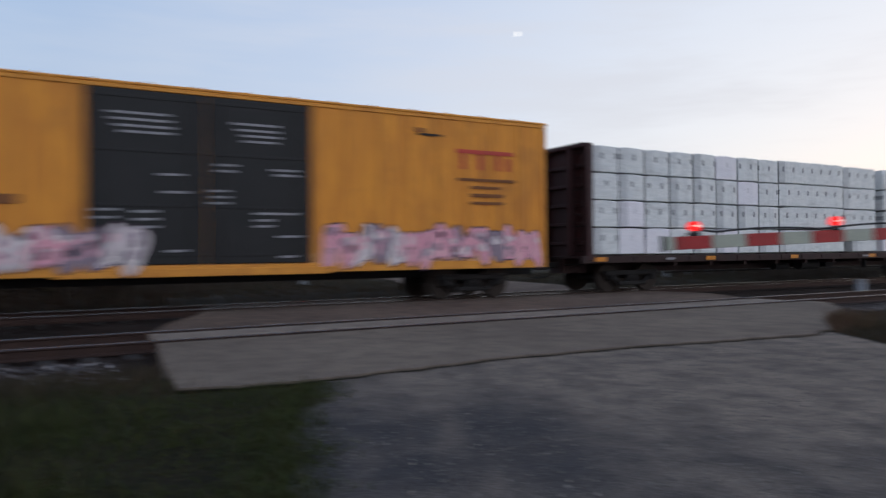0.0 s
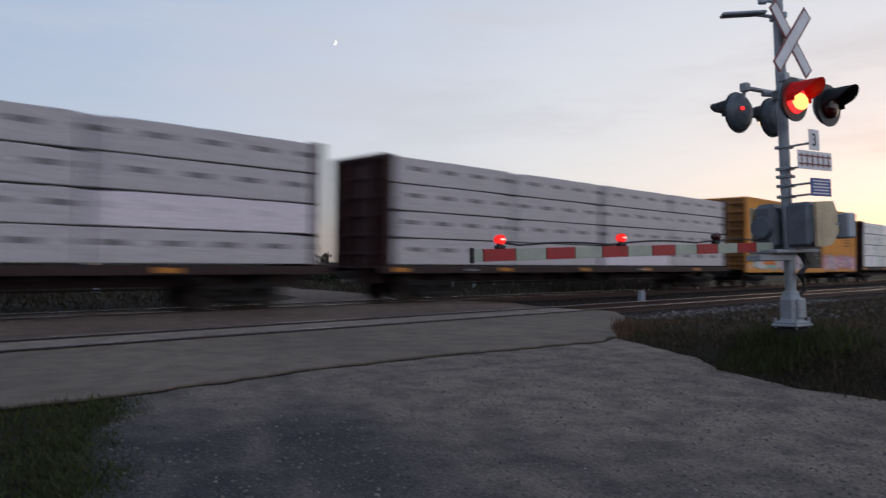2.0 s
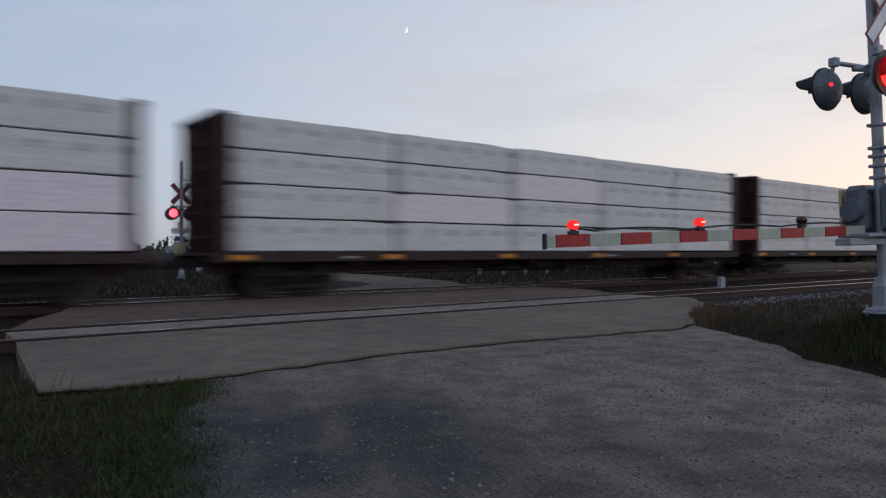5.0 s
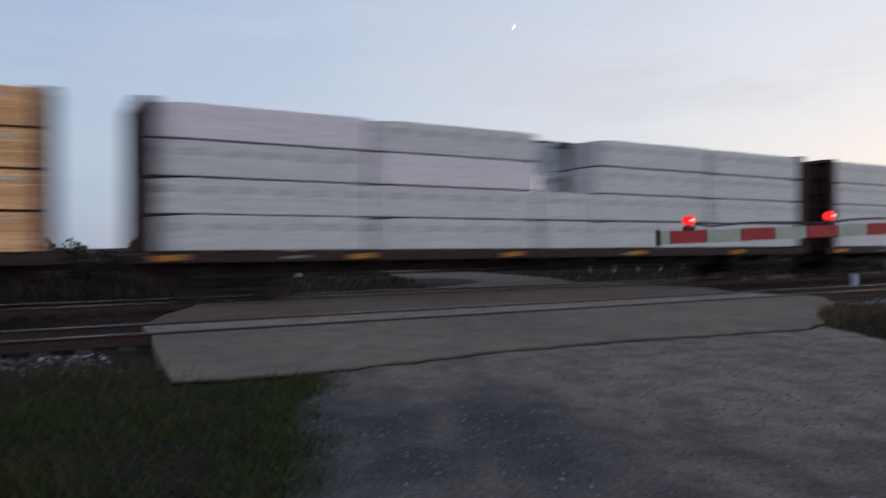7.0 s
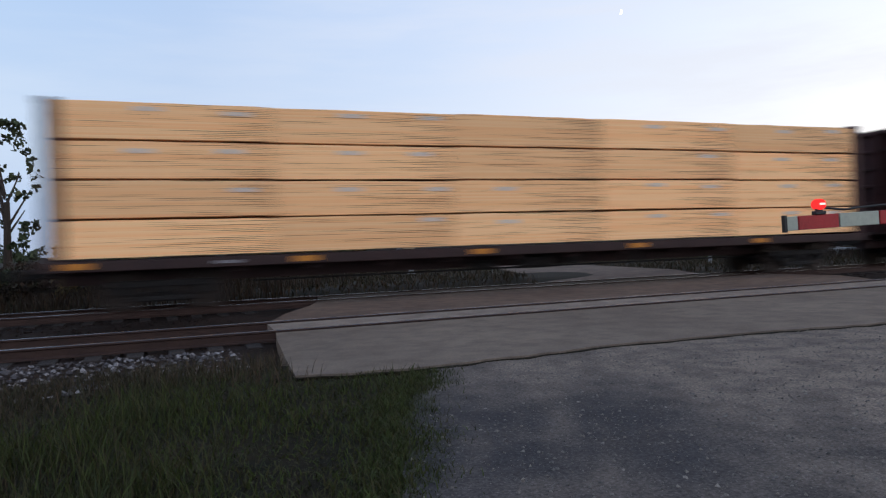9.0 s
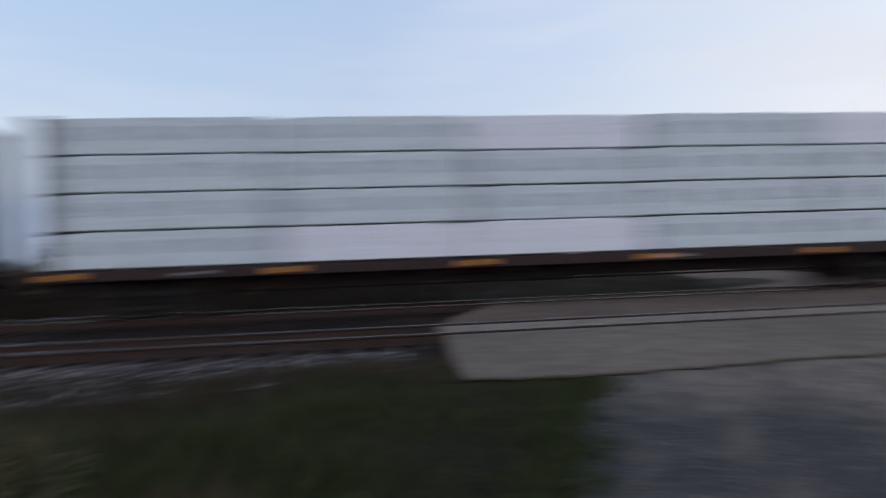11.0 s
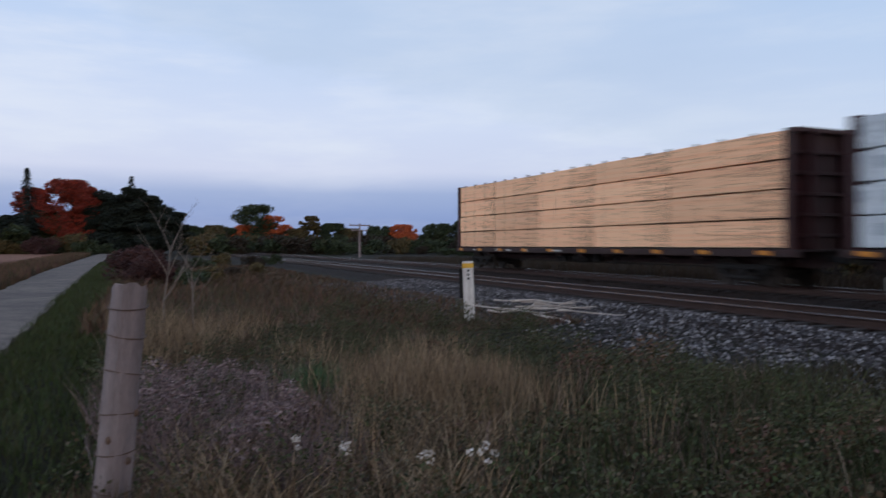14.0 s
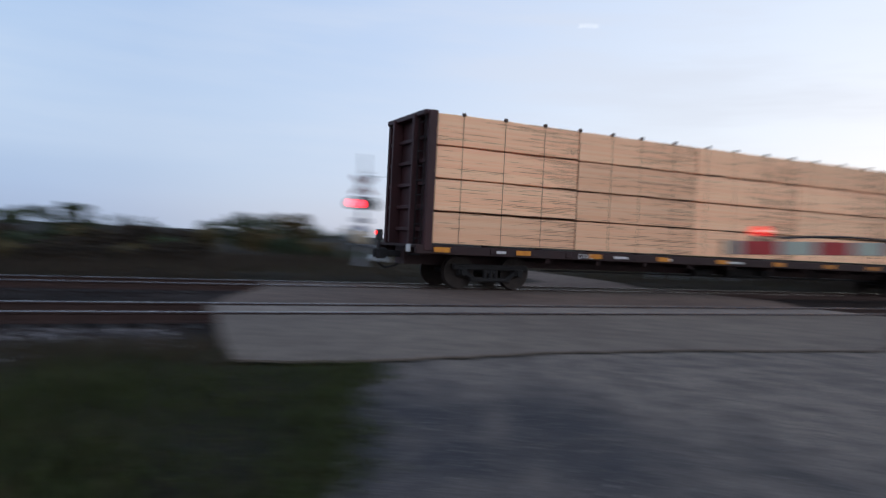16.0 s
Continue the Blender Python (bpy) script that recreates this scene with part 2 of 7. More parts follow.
def build_materials():
    M["gravel"] = ground_mix("packed_gravel", lin(61, 59, 61), lin(121, 109, 100), lin(53, 51, 53), 0.16, 0.45, True)
    M["apron"] = ground_mix("pavement_concrete", lin(100, 89, 81), lin(115, 103, 93), lin(84, 75, 68), 0.05, 0.2)
    M["asphalt"] = ground_mix("old_asphalt", lin(88, 74, 67), lin(106, 90, 80), lin(66, 56, 51), 0.08, 0.3)
    M["panel"] = ground_mix("crossing_panel", lin(114, 103, 95), lin(132, 120, 110), lin(92, 82, 75), 0.1, 0.3)
    M["soil"] = ground_mix("verge_soil", lin(24, 21, 13), lin(36, 29, 19), lin(16, 17, 10), 0.15)
    M["field"] = ground_mix("ploughed_field", lin(118, 80, 66), lin(138, 98, 80), lin(90, 60, 52), 0.1)
    M["lane"] = ground_mix("lane_gravel", lin(94, 85, 81), lin(118, 106, 99), lin(76, 69, 66), 0.12)
    M["ballast"] = ground_mix("ballast_bed", lin(32, 24, 21), lin(46, 36, 32), lin(20, 15, 14), 0.9)
    M["rock"] = island_material("ballast_stone", [lin(46, 42, 44), lin(84, 80, 82), lin(60, 54, 56), lin(140, 134, 134), lin(66, 58, 56), lin(52, 46, 46)], 0.85)
    M["pebble"] = island_material("gravel_stone", [lin(76, 72, 70), lin(100, 95, 90), lin(88, 84, 82), lin(122, 116, 110), lin(66, 64, 64), lin(104, 97, 90)], 0.85)
    M["rail_side"] = worn("rusty_rail", lin(44, 28, 24), lin(62, 42, 35), 4.0, 0.8, 0.2)
    M["rail_top"] = worn("polished_rail_head", lin(112, 104, 102), lin(142, 134, 130), 3.0, 0.24, 1.0, 0.0)
    M["tie"] = worn("creosoted_tie", lin(28, 21, 19), lin(44, 34, 30), 2.0, 0.9, 0, 0.01, 0.3, (1, 6, 6))
    M["car_brown"] = worn("car_oxide_paint", lin(60, 26, 27), lin(42, 20, 21), 1.6, 0.6, 0.0, 0.002)
    M["car_sill"] = worn("dirty_sill_paint", lin(50, 24, 22), lin(32, 19, 18), 2.0, 0.7)
    M["car_dark"] = worn("grimy_underframe", lin(30, 25, 24), lin(17, 15, 15), 3.0, 0.85)
    M["wheel"] = worn("wheel_steel", lin(34, 27, 24), lin(56, 46, 40), 5.0, 0.65, 0.4)
    M["reflector"] = worn("yellow_reflector", lin(214, 140, 38), lin(180, 104, 30), 6.0, 0.45)
    M["white_mark"] = worn("white_stencil", lin(210, 206, 202), lin(170, 164, 160), 12.0, 0.7)
    M["strap"] = worn("load_strap", lin(96, 72, 58), lin(66, 50, 42), 6.0, 0.6)
    M["wood_pale"] = board_material("pale_boards", lin(255, 208, 166), lin(253, 184, 142), lin(84, 46, 36))
    M["wood_gold"] = board_material("golden_boards", lin(255, 207, 154), lin(253, 182, 124), lin(108, 60, 40))
    M["wrap_dash"] = wrap_material("wrap_with_dashes", lin(182, 173, 174), lin(164, 156, 160), lin(26, 25, 36), 1.4, 0.46, 0.41, 0.55, 1.0, lin(220, 204, 212))
    M["wrap_fine"] = wrap_material("wrap_with_fine_print", lin(200, 196, 192), lin(180, 176, 176), lin(84, 84, 94), 0.9, 0.45, 0.46, 0.64, 0.6, lin(216, 200, 206))
    M["wrap_cool"] = wrap_material("pale_blue_wrap", lin(200, 204, 206), lin(180, 185, 191), lin(96, 106, 120), 1.02, 0.5, 0.30, 0.62, 0.55, lin(218, 214, 222))
    M["wrap_white"] = wrap_material("clean_white_wrap", lin(216, 216, 214), lin(196, 198, 198), lin(66, 66, 76), 0.57, 0.22, 0.42, 0.60, 0.85, lin(226, 220, 226))
    M["torn"] = worn("torn_plastic", lin(236, 236, 240), lin(206, 208, 214), 3.0, 0.4, 0, 0.02)
    M["boxcar"] = boxcar_material()
    M["boxcar_door"] = worn("black_door_paint", lin(15, 14, 15), lin(26, 23, 24), 2.0, 0.6)
    M["boxcar_end"] = worn("brown_end_paint", lin(140, 92, 38), lin(96, 62, 34), 1.5, 0.7)
    M["logo_red"] = worn("faded_red_paint", lin(190, 60, 50), lin(160, 60, 50), 5.0, 0.6)
    M["logo_blue"] = worn("faded_blue_paint", lin(62, 66, 120), lin(80, 78, 120), 5.0, 0.6)
    M["galv"] = worn("galvanised_steel", lin(116, 120, 127), lin(150, 154, 160), 3.0, 0.5, 0.4)
    M["grey_box"] = worn("painted_cabinet", lin(150, 156, 166), lin(126, 132, 142), 2.0, 0.5, 0.2)
    # beige steel, with the sunset's warm light on it put into the colour
    M["sunset_beige"] = worn("sunset_beige_steel", lin(196, 176, 146), lin(150, 132, 108), 2.0, 0.55, 0.1)
    M["black"] = worn("black_enamel", lin(22, 22, 24), lin(40, 40, 42), 4.0, 0.5)
    M["lamp_back"] = worn("grey_lamp_back", lin(92, 98, 106), lin(70, 74, 82), 4.0, 0.45, 0.2)
    M["red_lens"] = worn("unlit_red_lens", lin(60, 12, 12), lin(40, 8, 8), 8.0, 0.15)
    M["red_on"] = glow("lit_red_lens", (1.0, 0.022, 0.022, 1), 3.2)
    M["red_far"] = glow("bright_far_lens", (1.0, 0.03, 0.045, 1), 12.0)
    # the lamp's red light inside the hood is put into its colour
    M["red_hood"] = worn("hood_painted_red_glow", lin(200, 26, 24), lin(150, 18, 18), 5.0, 0.5)
    M["red_gate"] = glow("lit_gate_lens", (1.0, 0.028, 0.028, 1), 1.25)
    M["core_on"] = glow("lit_lamp_core", (1.0, 0.42, 0.12, 1), 3.0)
    M["white_core"] = glow("lit_gate_lamp_core", (1.0, 0.62, 0.55, 1), 1.6)
    M["red_paint"] = worn("red_reflective", lin(158, 30, 34), lin(132, 28, 30), 4.0, 0.4)
    M["arm_white"] = worn("grey_white_reflective", lin(160, 163, 148), lin(138, 142, 132), 4.0, 0.4)
    M["sign_white"] = worn("white_sign_face", lin(216, 214, 218), lin(190, 186, 190), 3.0, 0.5)
    M["sign_edge"] = worn("red_sign_border", lin(120, 52, 54), lin(100, 50, 50), 4.0, 0.5)
    M["sign_blue"] = worn("blue_sign_face", lin(44, 70, 140), lin(36, 58, 120), 3.0, 0.5)
    M["sign_black"] = worn("black_sign_ink", lin(30, 28, 32), lin(44, 40, 44), 6.0, 0.6)
    M["concrete"] = worn("weathered_concrete", lin(138, 130, 120), lin(100, 94, 88), 2.5, 0.9, 0, 0.01)
    M["post_wood"] = worn("weathered_cedar", lin(150, 134, 132), lin(92, 80, 80), 2.2, 0.9, 0, 0.012, 0, (6, 6, 0.7))
    M["post_white"] = worn("whitewashed_wood", lin(220, 214, 210), lin(170, 160, 154), 5.0, 0.8, 0, 0.006, 0, (3, 3, 0.8))
    M["yellow_band"] = worn("yellow_band", lin(214, 168, 60), lin(190, 140, 50), 6.0, 0.7)
    M["moon"] = glow("moon_light", (1.0, 0.97, 0.92, 1), 1.5)
    M["grass"] = island_material("short_grass", [lin(40, 49, 14), lin(56, 66, 20), lin(27, 33, 11), lin(58, 53, 24), lin(46, 56, 17), lin(46, 40, 20)])
    M["dark_weed"] = island_material("dark_brown_weed", [lin(36, 33, 20), lin(56, 47, 31), lin(31, 35, 18), lin(74, 57, 43), lin(43, 45, 23)])
    M["lane_green"] = island_material("lane_grass_blade", [lin(48, 60, 26), lin(62, 74, 33), lin(40, 48, 22), lin(72, 68, 40), lin(54, 66, 28)])
    M["tuft_green"] = island_material("fresh_green_blade", [lin(74, 98, 62), lin(58, 82, 50), lin(90, 108, 70)])
    M["mauve"] = island_material("greyish_mauve_seed_stem", [lin(134, 112, 112), lin(104, 86, 88), lin(156, 134, 130), lin(84, 68, 68), lin(120, 96, 94)])
    M["door_mark"] = worn("dulled_white_stencil", lin(158, 156, 160), lin(116, 112, 116), 12.0, 0.7)
    M["boxcar_plain"] = worn("faded_yellow_paint", lin(222, 150, 54), lin(178, 110, 40), 2.0, 0.6, 0, 0.002)
    for key, a, b in (("spray_pink", (206, 130, 150), (222, 176, 182)), ("spray_white", (222, 214, 210), (190, 170, 178)), ("spray_grey", (120, 104, 118), (150, 132, 142)), ("spray_teal", (120, 168, 158), (150, 190, 178)), ("spray_line", (58, 42, 56), (84, 56, 70)), ("spray_orange", (196, 96, 36), (214, 120, 50)), ("spray_peach", (206, 146, 92), (214, 160, 120)), ("brown_stencil", (104, 60, 30), (128, 76, 36))):
        M[key] = worn(key.replace("spray_", "sprayed_") + "_paint", lin(*a), lin(*b), 2.2, 0.65, 0, 0.0, 0, (1, 1, 1), 14.0)
    M["tan"] = island_material("dry_grass", [lin(138, 115, 90), lin(100, 82, 64), lin(176, 150, 120), lin(70, 57, 45), lin(120, 97, 76)])
    M["weed"] = island_material("weed_leaf", [lin(58, 56, 33), lin(90, 70, 49), lin(44, 42, 26), lin(110, 80, 62), lin(64, 62, 36), lin(86, 58, 50), lin(98, 70, 62)])
    M["weed_green"] = island_material("green_weed", [lin(52, 57, 33), lin(70, 76, 42), lin(40, 43, 27), lin(82, 70, 50), lin(58, 67, 38), lin(94, 76, 60)])
    M["stem"] = island_material("brown_stem", [lin(108, 86, 76), lin(76, 60, 52), lin(126, 104, 92), lin(140, 118, 108)])
    M["fluff"] = island_material("seed_fluff", [lin(206, 196, 186), lin(176, 164, 156), lin(222, 214, 206)])
    M["bark"] = worn("bark", lin(66, 54, 46), lin(42, 36, 32), 4.0, 0.95, 0, 0.02, 0, (3, 3, 0.6))
    M["pale_bark"] = worn("pale_bark", lin(196, 184, 174), lin(146, 132, 122), 4.0, 0.9)
    M["twig"] = worn("grey_twig_bark", lin(124, 112, 104), lin(92, 82, 76), 4.0, 0.9)
    M["leaf_green"] = island_material("green_leaves", [lin(40, 52, 31), lin(56, 66, 38), lin(34, 43, 29), lin(70, 73, 44)], 0.7, 3.0)
    M["leaf_red"] = island_material("red_autumn_leaves", [lin(136, 44, 32), lin(158, 60, 40), lin(104, 38, 30), lin(84, 44, 32)], 0.7, 3.0)
    M["leaf_orange"] = island_material("orange_autumn_leaves", [lin(178, 84, 44), lin(196, 96, 52), lin(130, 64, 38)], 0.7, 3.0)
    M["leaf_olive"] = island_material("fading_leaves", [lin(74, 68, 40), lin(96, 82, 48), lin(58, 56, 34), lin(104, 76, 46)], 0.7, 3.0)
    M["needle"] = island_material("dark_needles", [lin(24, 31, 25), lin(34, 41, 32), lin(19, 25, 21)], 0.8, 3.0)
    M["scrub"] = island_material("brown_scrub", [lin(50, 38, 29), lin(36, 30, 23), lin(62, 47, 34), lin(42, 40, 27)], 0.8, 3.0)
    M["burgundy"] = island_material("burgundy_scrub", [lin(70, 40, 40), lin(56, 36, 36), lin(84, 52, 46)], 0.8, 3.0)
    M["car_white"] = worn("white_car_paint", lin(226, 228, 230), lin(206, 208, 212), 2.0, 0.25)
    M["glass_dark"] = worn("dark_window", lin(26, 30, 36), lin(40, 46, 54), 2.0, 0.1)
    M["rubber"] = worn("rubber", lin(26, 26, 26), lin(40, 38, 38), 6.0, 0.9)
    M["cable"] = worn("black_cable", lin(24, 24, 26), lin(36, 36, 38), 6.0, 0.6)


def ground_mix(name, a, b, c, relief, grain=0.4, drift=False):
    def build(n, obj, rnd):
        big = n.noise(obj, 0.35, 4.0, 0.6)
        mid = n.noise(obj, 2.4, 5.0, 0.6)
        fine = n.noise(obj, 38.0, 4.0, 0.7)
        ruts = n.noise(n.mapping(n.node("ShaderNodeVectorRotate", {}, Vector=obj, Angle=0.5).outputs[0], (0.9, 0.16, 1)), 1.6, 3.0, 0.5)
        if drift:
            # the lot turns lighter and tan towards +x, darker blue-grey by the verge
            px = n.node("ShaderNodeSeparateXYZ", Vector=obj).outputs[0]
            big = n.math("ADD", n.math("MULTIPLY", big, 0.75), n.node("ShaderNodeMapRange", Value=px, From_Min=1.5, From_Max=6.5, To_Min=0.0, To_Max=0.30).outputs[0])
        col = n.mix(n.ramp(big, [(0.36, 0.0), (0.62, 1.0)]), a, b)
        col = n.mix(n.math("MULTIPLY", n.ramp(ruts, [(0.45, 0.0), (0.62, 1.0)]), 0.45), col, b)
        col = n.mix(n.math("MULTIPLY", n.ramp(mid, [(0.42, 0.0), (0.66, 1.0)]), 0.6), col, c)
        col = n.mix(1.0, col, n.ramp(fine, [(0.30, 1 - grain), (0.70, 1 + 0.9 * grain)]), "MULTIPLY")
        speck = n.node("ShaderNodeTexVoronoi", Vector=obj, Scale=80.0).outputs["Color"]
        col = n.mix(grain, col, n.mix(1.0, col, n.ramp(speck, [(0.1, 0.5), (0.75, 1.0), (0.97, 2.1)]), "MULTIPLY"))
        return col, n.math("ADD", n.math("MULTIPLY", fine, 0.3), mid)
    return material(name, build, 0.92, 0.0, 0.05 * relief, 0.1)


def boxcar_material():
    """Yellow-orange paint, faded and rust-streaked, pale overspray low down."""
    def build(n, obj, rnd):
        x, y, z = n.node("ShaderNodeSeparateXYZ", Vector=obj).outputs
        streak = n.noise(n.mapping(obj, (3.0, 1, 0.35)), 2.0, 5.0, 0.6)
        col = n.mix(n.ramp(streak, [(0.35, 0.0), (0.72, 1.0)]), lin(226, 148, 46), lin(180, 106, 34))
        stain = n.noise(n.mapping(obj, (0.8, 1, 0.5), (3, 0, 0)), 1.1, 5.0, 0.65)
        col = n.mix(n.ramp(stain, [(0.50, 0.0), (0.72, 0.45)]), col, lin(128, 78, 40))
        wash = n.math("MULTIPLY", n.math("LESS_THAN", n.math("ADD", z, n.math("MULTIPLY", stain, 0.9)), 1.75), n.ramp(streak, [(0.35, 0.15), (0.6, 0.6)]))
        col = n.mix(wash, col, lin(204, 172, 150))
        return col, streak
    return material("boxcar_paint", build, 0.6, 0.0, 0.003)


build_materials()


# ------------------------------------------------------------------ mesh helpers
def box(bm, x0, y0, z0, x1, y1, z1, bevel=0.0):
    geom = bmesh.ops.create_cube(bm, size=1.0, matrix=Matrix.LocRotScale(((x0 + x1) / 2, (y0 + y1) / 2, (z0 + z1) / 2), None, (abs(x1 - x0), abs(y1 - y0), abs(z1 - z0))))
    if bevel:
        edges = list({e for v in geom["verts"] for e in v.link_edges})
        bmesh.ops.bevel(bm, geom=edges, offset=bevel, segments=1, affect="EDGES")
    return geom["verts"]


def tube(bm, a, b, r0, r1=None, sides=8, caps=True):
    """A tapered tube from a to b."""
    a, b = Vector(a), Vector(b)
    d = b - a
    m = Matrix.Translation((a + b) / 2) @ d.to_track_quat("Z", "Y").to_matrix().to_4x4()
    return bmesh.ops.create_cone(bm, cap_ends=caps, segments=sides, radius1=r0, radius2=r0 if r1 is None else r1, depth=d.length, matrix=m)["verts"]


def pipe(bm, points, r, sides=6):
    """One bent round bar through the points."""
    pts = [Vector(p) for p in points]
    rings = []
    for i, p in enumerate(pts):
        d = (pts[min(i + 1, len(pts) - 1)] - pts[max(i - 1, 0)]).normalized()
        q = d.to_track_quat("Z", "Y")
        rings.append([bm.verts.new(p + q @ Vector((r * math.cos(a), r * math.sin(a), 0))) for a in [2 * math.pi * k / sides for k in range(sides)]])
    for a, b in zip(rings, rings[1:]):
        for k in range(sides):
            bm.faces.new((a[k], a[(k + 1) % sides], b[(k + 1) % sides], b[k]))
    bm.faces.new(rings[0][::-1])
    bm.faces.new(rings[-1])


def mesh_of(name, bm, mat, smooth=False):
    me = bpy.data.meshes.new(name)
    bm.to_mesh(me)
    bm.free()
    if smooth:
        for p in me.polygons:
            p.use_smooth = True
    for m in (mat if isinstance(mat, (list, tuple)) else [mat]):
        me.materials.append(m)
    return me


def part(name, bm, mat, parent, label="", at=None):
    """Links a bmesh, or a ready mesh, as one object under a thing."""
    ob = new(name, bm if isinstance(bm, bpy.types.Mesh) else mesh_of(name, bm, mat))
    ob.parent = parent
    if at is not None:
        ob.matrix_basis = at
    if label:
        ob["label"] = label
    return ob


def raw(name, verts, faces, mat, smooth=False):
    me = bpy.data.meshes.new(name)
    me.from_pydata(verts if isinstance(verts, list) else verts.tolist(), [], faces if isinstance(faces, list) else faces.tolist())
    me.materials.append(mat)
    if smooth:
        for p in me.polygons:
            p.use_smooth = True
    me.update()
    return me


def B():
    return bmesh.new()


# ------------------------------------------------------------------ ground and setting
NEAR_RAILS, FAR_RAILS = (11.61, 13.05), (17.73, 19.17)
FAR_CENTRE = 18.45


def smooth(a, b, v):
    t = np.clip((v - a) / (b - a), 0, 1)
    return t * t * (3 - 2 * t)


def ground_height(x, y):
    """Verge and field level; the roadbed and the crossing rise over it."""
    x, y = np.asarray(x, float), np.asarray(y, float)
    z = -0.09 - 0.19 * smooth(1.0, -3.0, x) * smooth(-2.0, 1.0, y)
    bed = smooth(8.0, 10.2, y) * smooth(23.5, 21.3, y)
    z = z * (1 - bed) - 0.30 * bed
    z = z - 0.06 * smooth(23, 30, y)
    z = z + 0.03 * np.sin(x * 0.9 + 0.3) * np.cos(y * 0.7) * (1 - bed) * smooth(60, 20, np.abs(x))
    z = z - 1.3 * smooth(34, 72, y) * smooth(8, 18, x) * smooth(80, 60, x)
    d = np.hypot(x - 9.9, y - 3.5)
    verge = x - np.interp(y, [-9, -2, 1.4, 2.9, 4.1, 4.9, 7.0], [9.4, 8.6, 8.0, 8.2, 8.9, 9.8, 11.2])
    return z + 0.40 * smooth(3.0, 0.4, d) * smooth(0.1, 1.1, verge)


def spread(a, b, step, far, grow=1.35):
    c = list(np.arange(a, b + 1e-6, step))
    d, lo, hi = step, [], []
    p = b
    while p < far:
        d *= grow
        p += d
        hi.append(p)
    p, d = a, step
    while p > -far:
        d *= grow
        p -= d
        lo.append(p)
    return np.array(lo[::-1] + c + hi)


def build_ground():
    xs, ys = spread(-30, 30, 0.5, 2500), spread(-10, 40, 0.5, 2500)
    X, Y = np.meshgrid(xs, ys)
    V = np.stack([X, Y, ground_height(X, Y)], -1).reshape(-1, 3)
    nx, ny = len(xs), len(ys)
    i = (np.arange(ny - 1)[:, None] * nx + np.arange(nx - 1)[None]).ravel()
    F = np.stack([i, i + 1, i + 1 + nx, i + nx], 1)
    tagged(new("ground", raw("ground", V, F, M["soil"], True)), "dark grassy earth of the railway verge", "ground", kind="structure")


def slab(name, outline, z_top, thick, mat, label, category, z_of=None):
    """A flat piece of paving with its own thickness, from its outline."""
    bm = B()
    top = [bm.verts.new((x, y, z_of(x, y) if z_of else z_top)) for x, y in outline]
    f = bm.faces.new(top)
    ext = bmesh.ops.extrude_face_region(bm, geom=[f])
    for v in [g for g in ext["geom"] if isinstance(g, bmesh.types.BMVert)]:
        v.co.z -= thick
    bmesh.ops.recalc_face_normals(bm, faces=bm.faces)
    bmesh.ops.triangulate(bm, faces=bm.faces)
    return tagged(new(name, mesh_of(name, bm, mat)), label, category, kind="structure")


def ragged(points, step, amount, seed):
    """Cuts a line into short steps with a worn, uneven edge."""
    rnd = random.Random(seed)
    out = []
    for (x0, y0), (x1, y1) in zip(points, points[1:]):
        k = max(1, int(math.hypot(x1 - x0, y1 - y0) / step))
        for j in range(k):
            u = j / k
            out.append((x0 + (x1 - x0) * u + rnd.uniform(-amount, amount), y0 + (y1 - y0) * u + rnd.uniform(-amount, amount)))
    out.append(points[-1])
    return out


GRAVEL_LEFT = [(0.2, -9.0), (0.35, 0.0), (0.75, 2.6), (1.03, 3.5), (1.36, 4.3), (1.9, 5.8), (2.6, 7.1)]
GRAVEL_RIGHT = [(11.2, 7.0), (9.8, 4.9), (8.9, 4.1), (8.2, 2.9), (8.0, 1.4), (8.6, -2.0), (9.4, -9.0)]
APRON_EDGE = [(1.26, 7.46), (1.75, 7.33), (2.4, 7.25), (3.3, 7.3), (4.8, 7.45), (6.5, 7.45), (8.5, 7.2), (10.6, 6.95), (11.6, 7.3)]


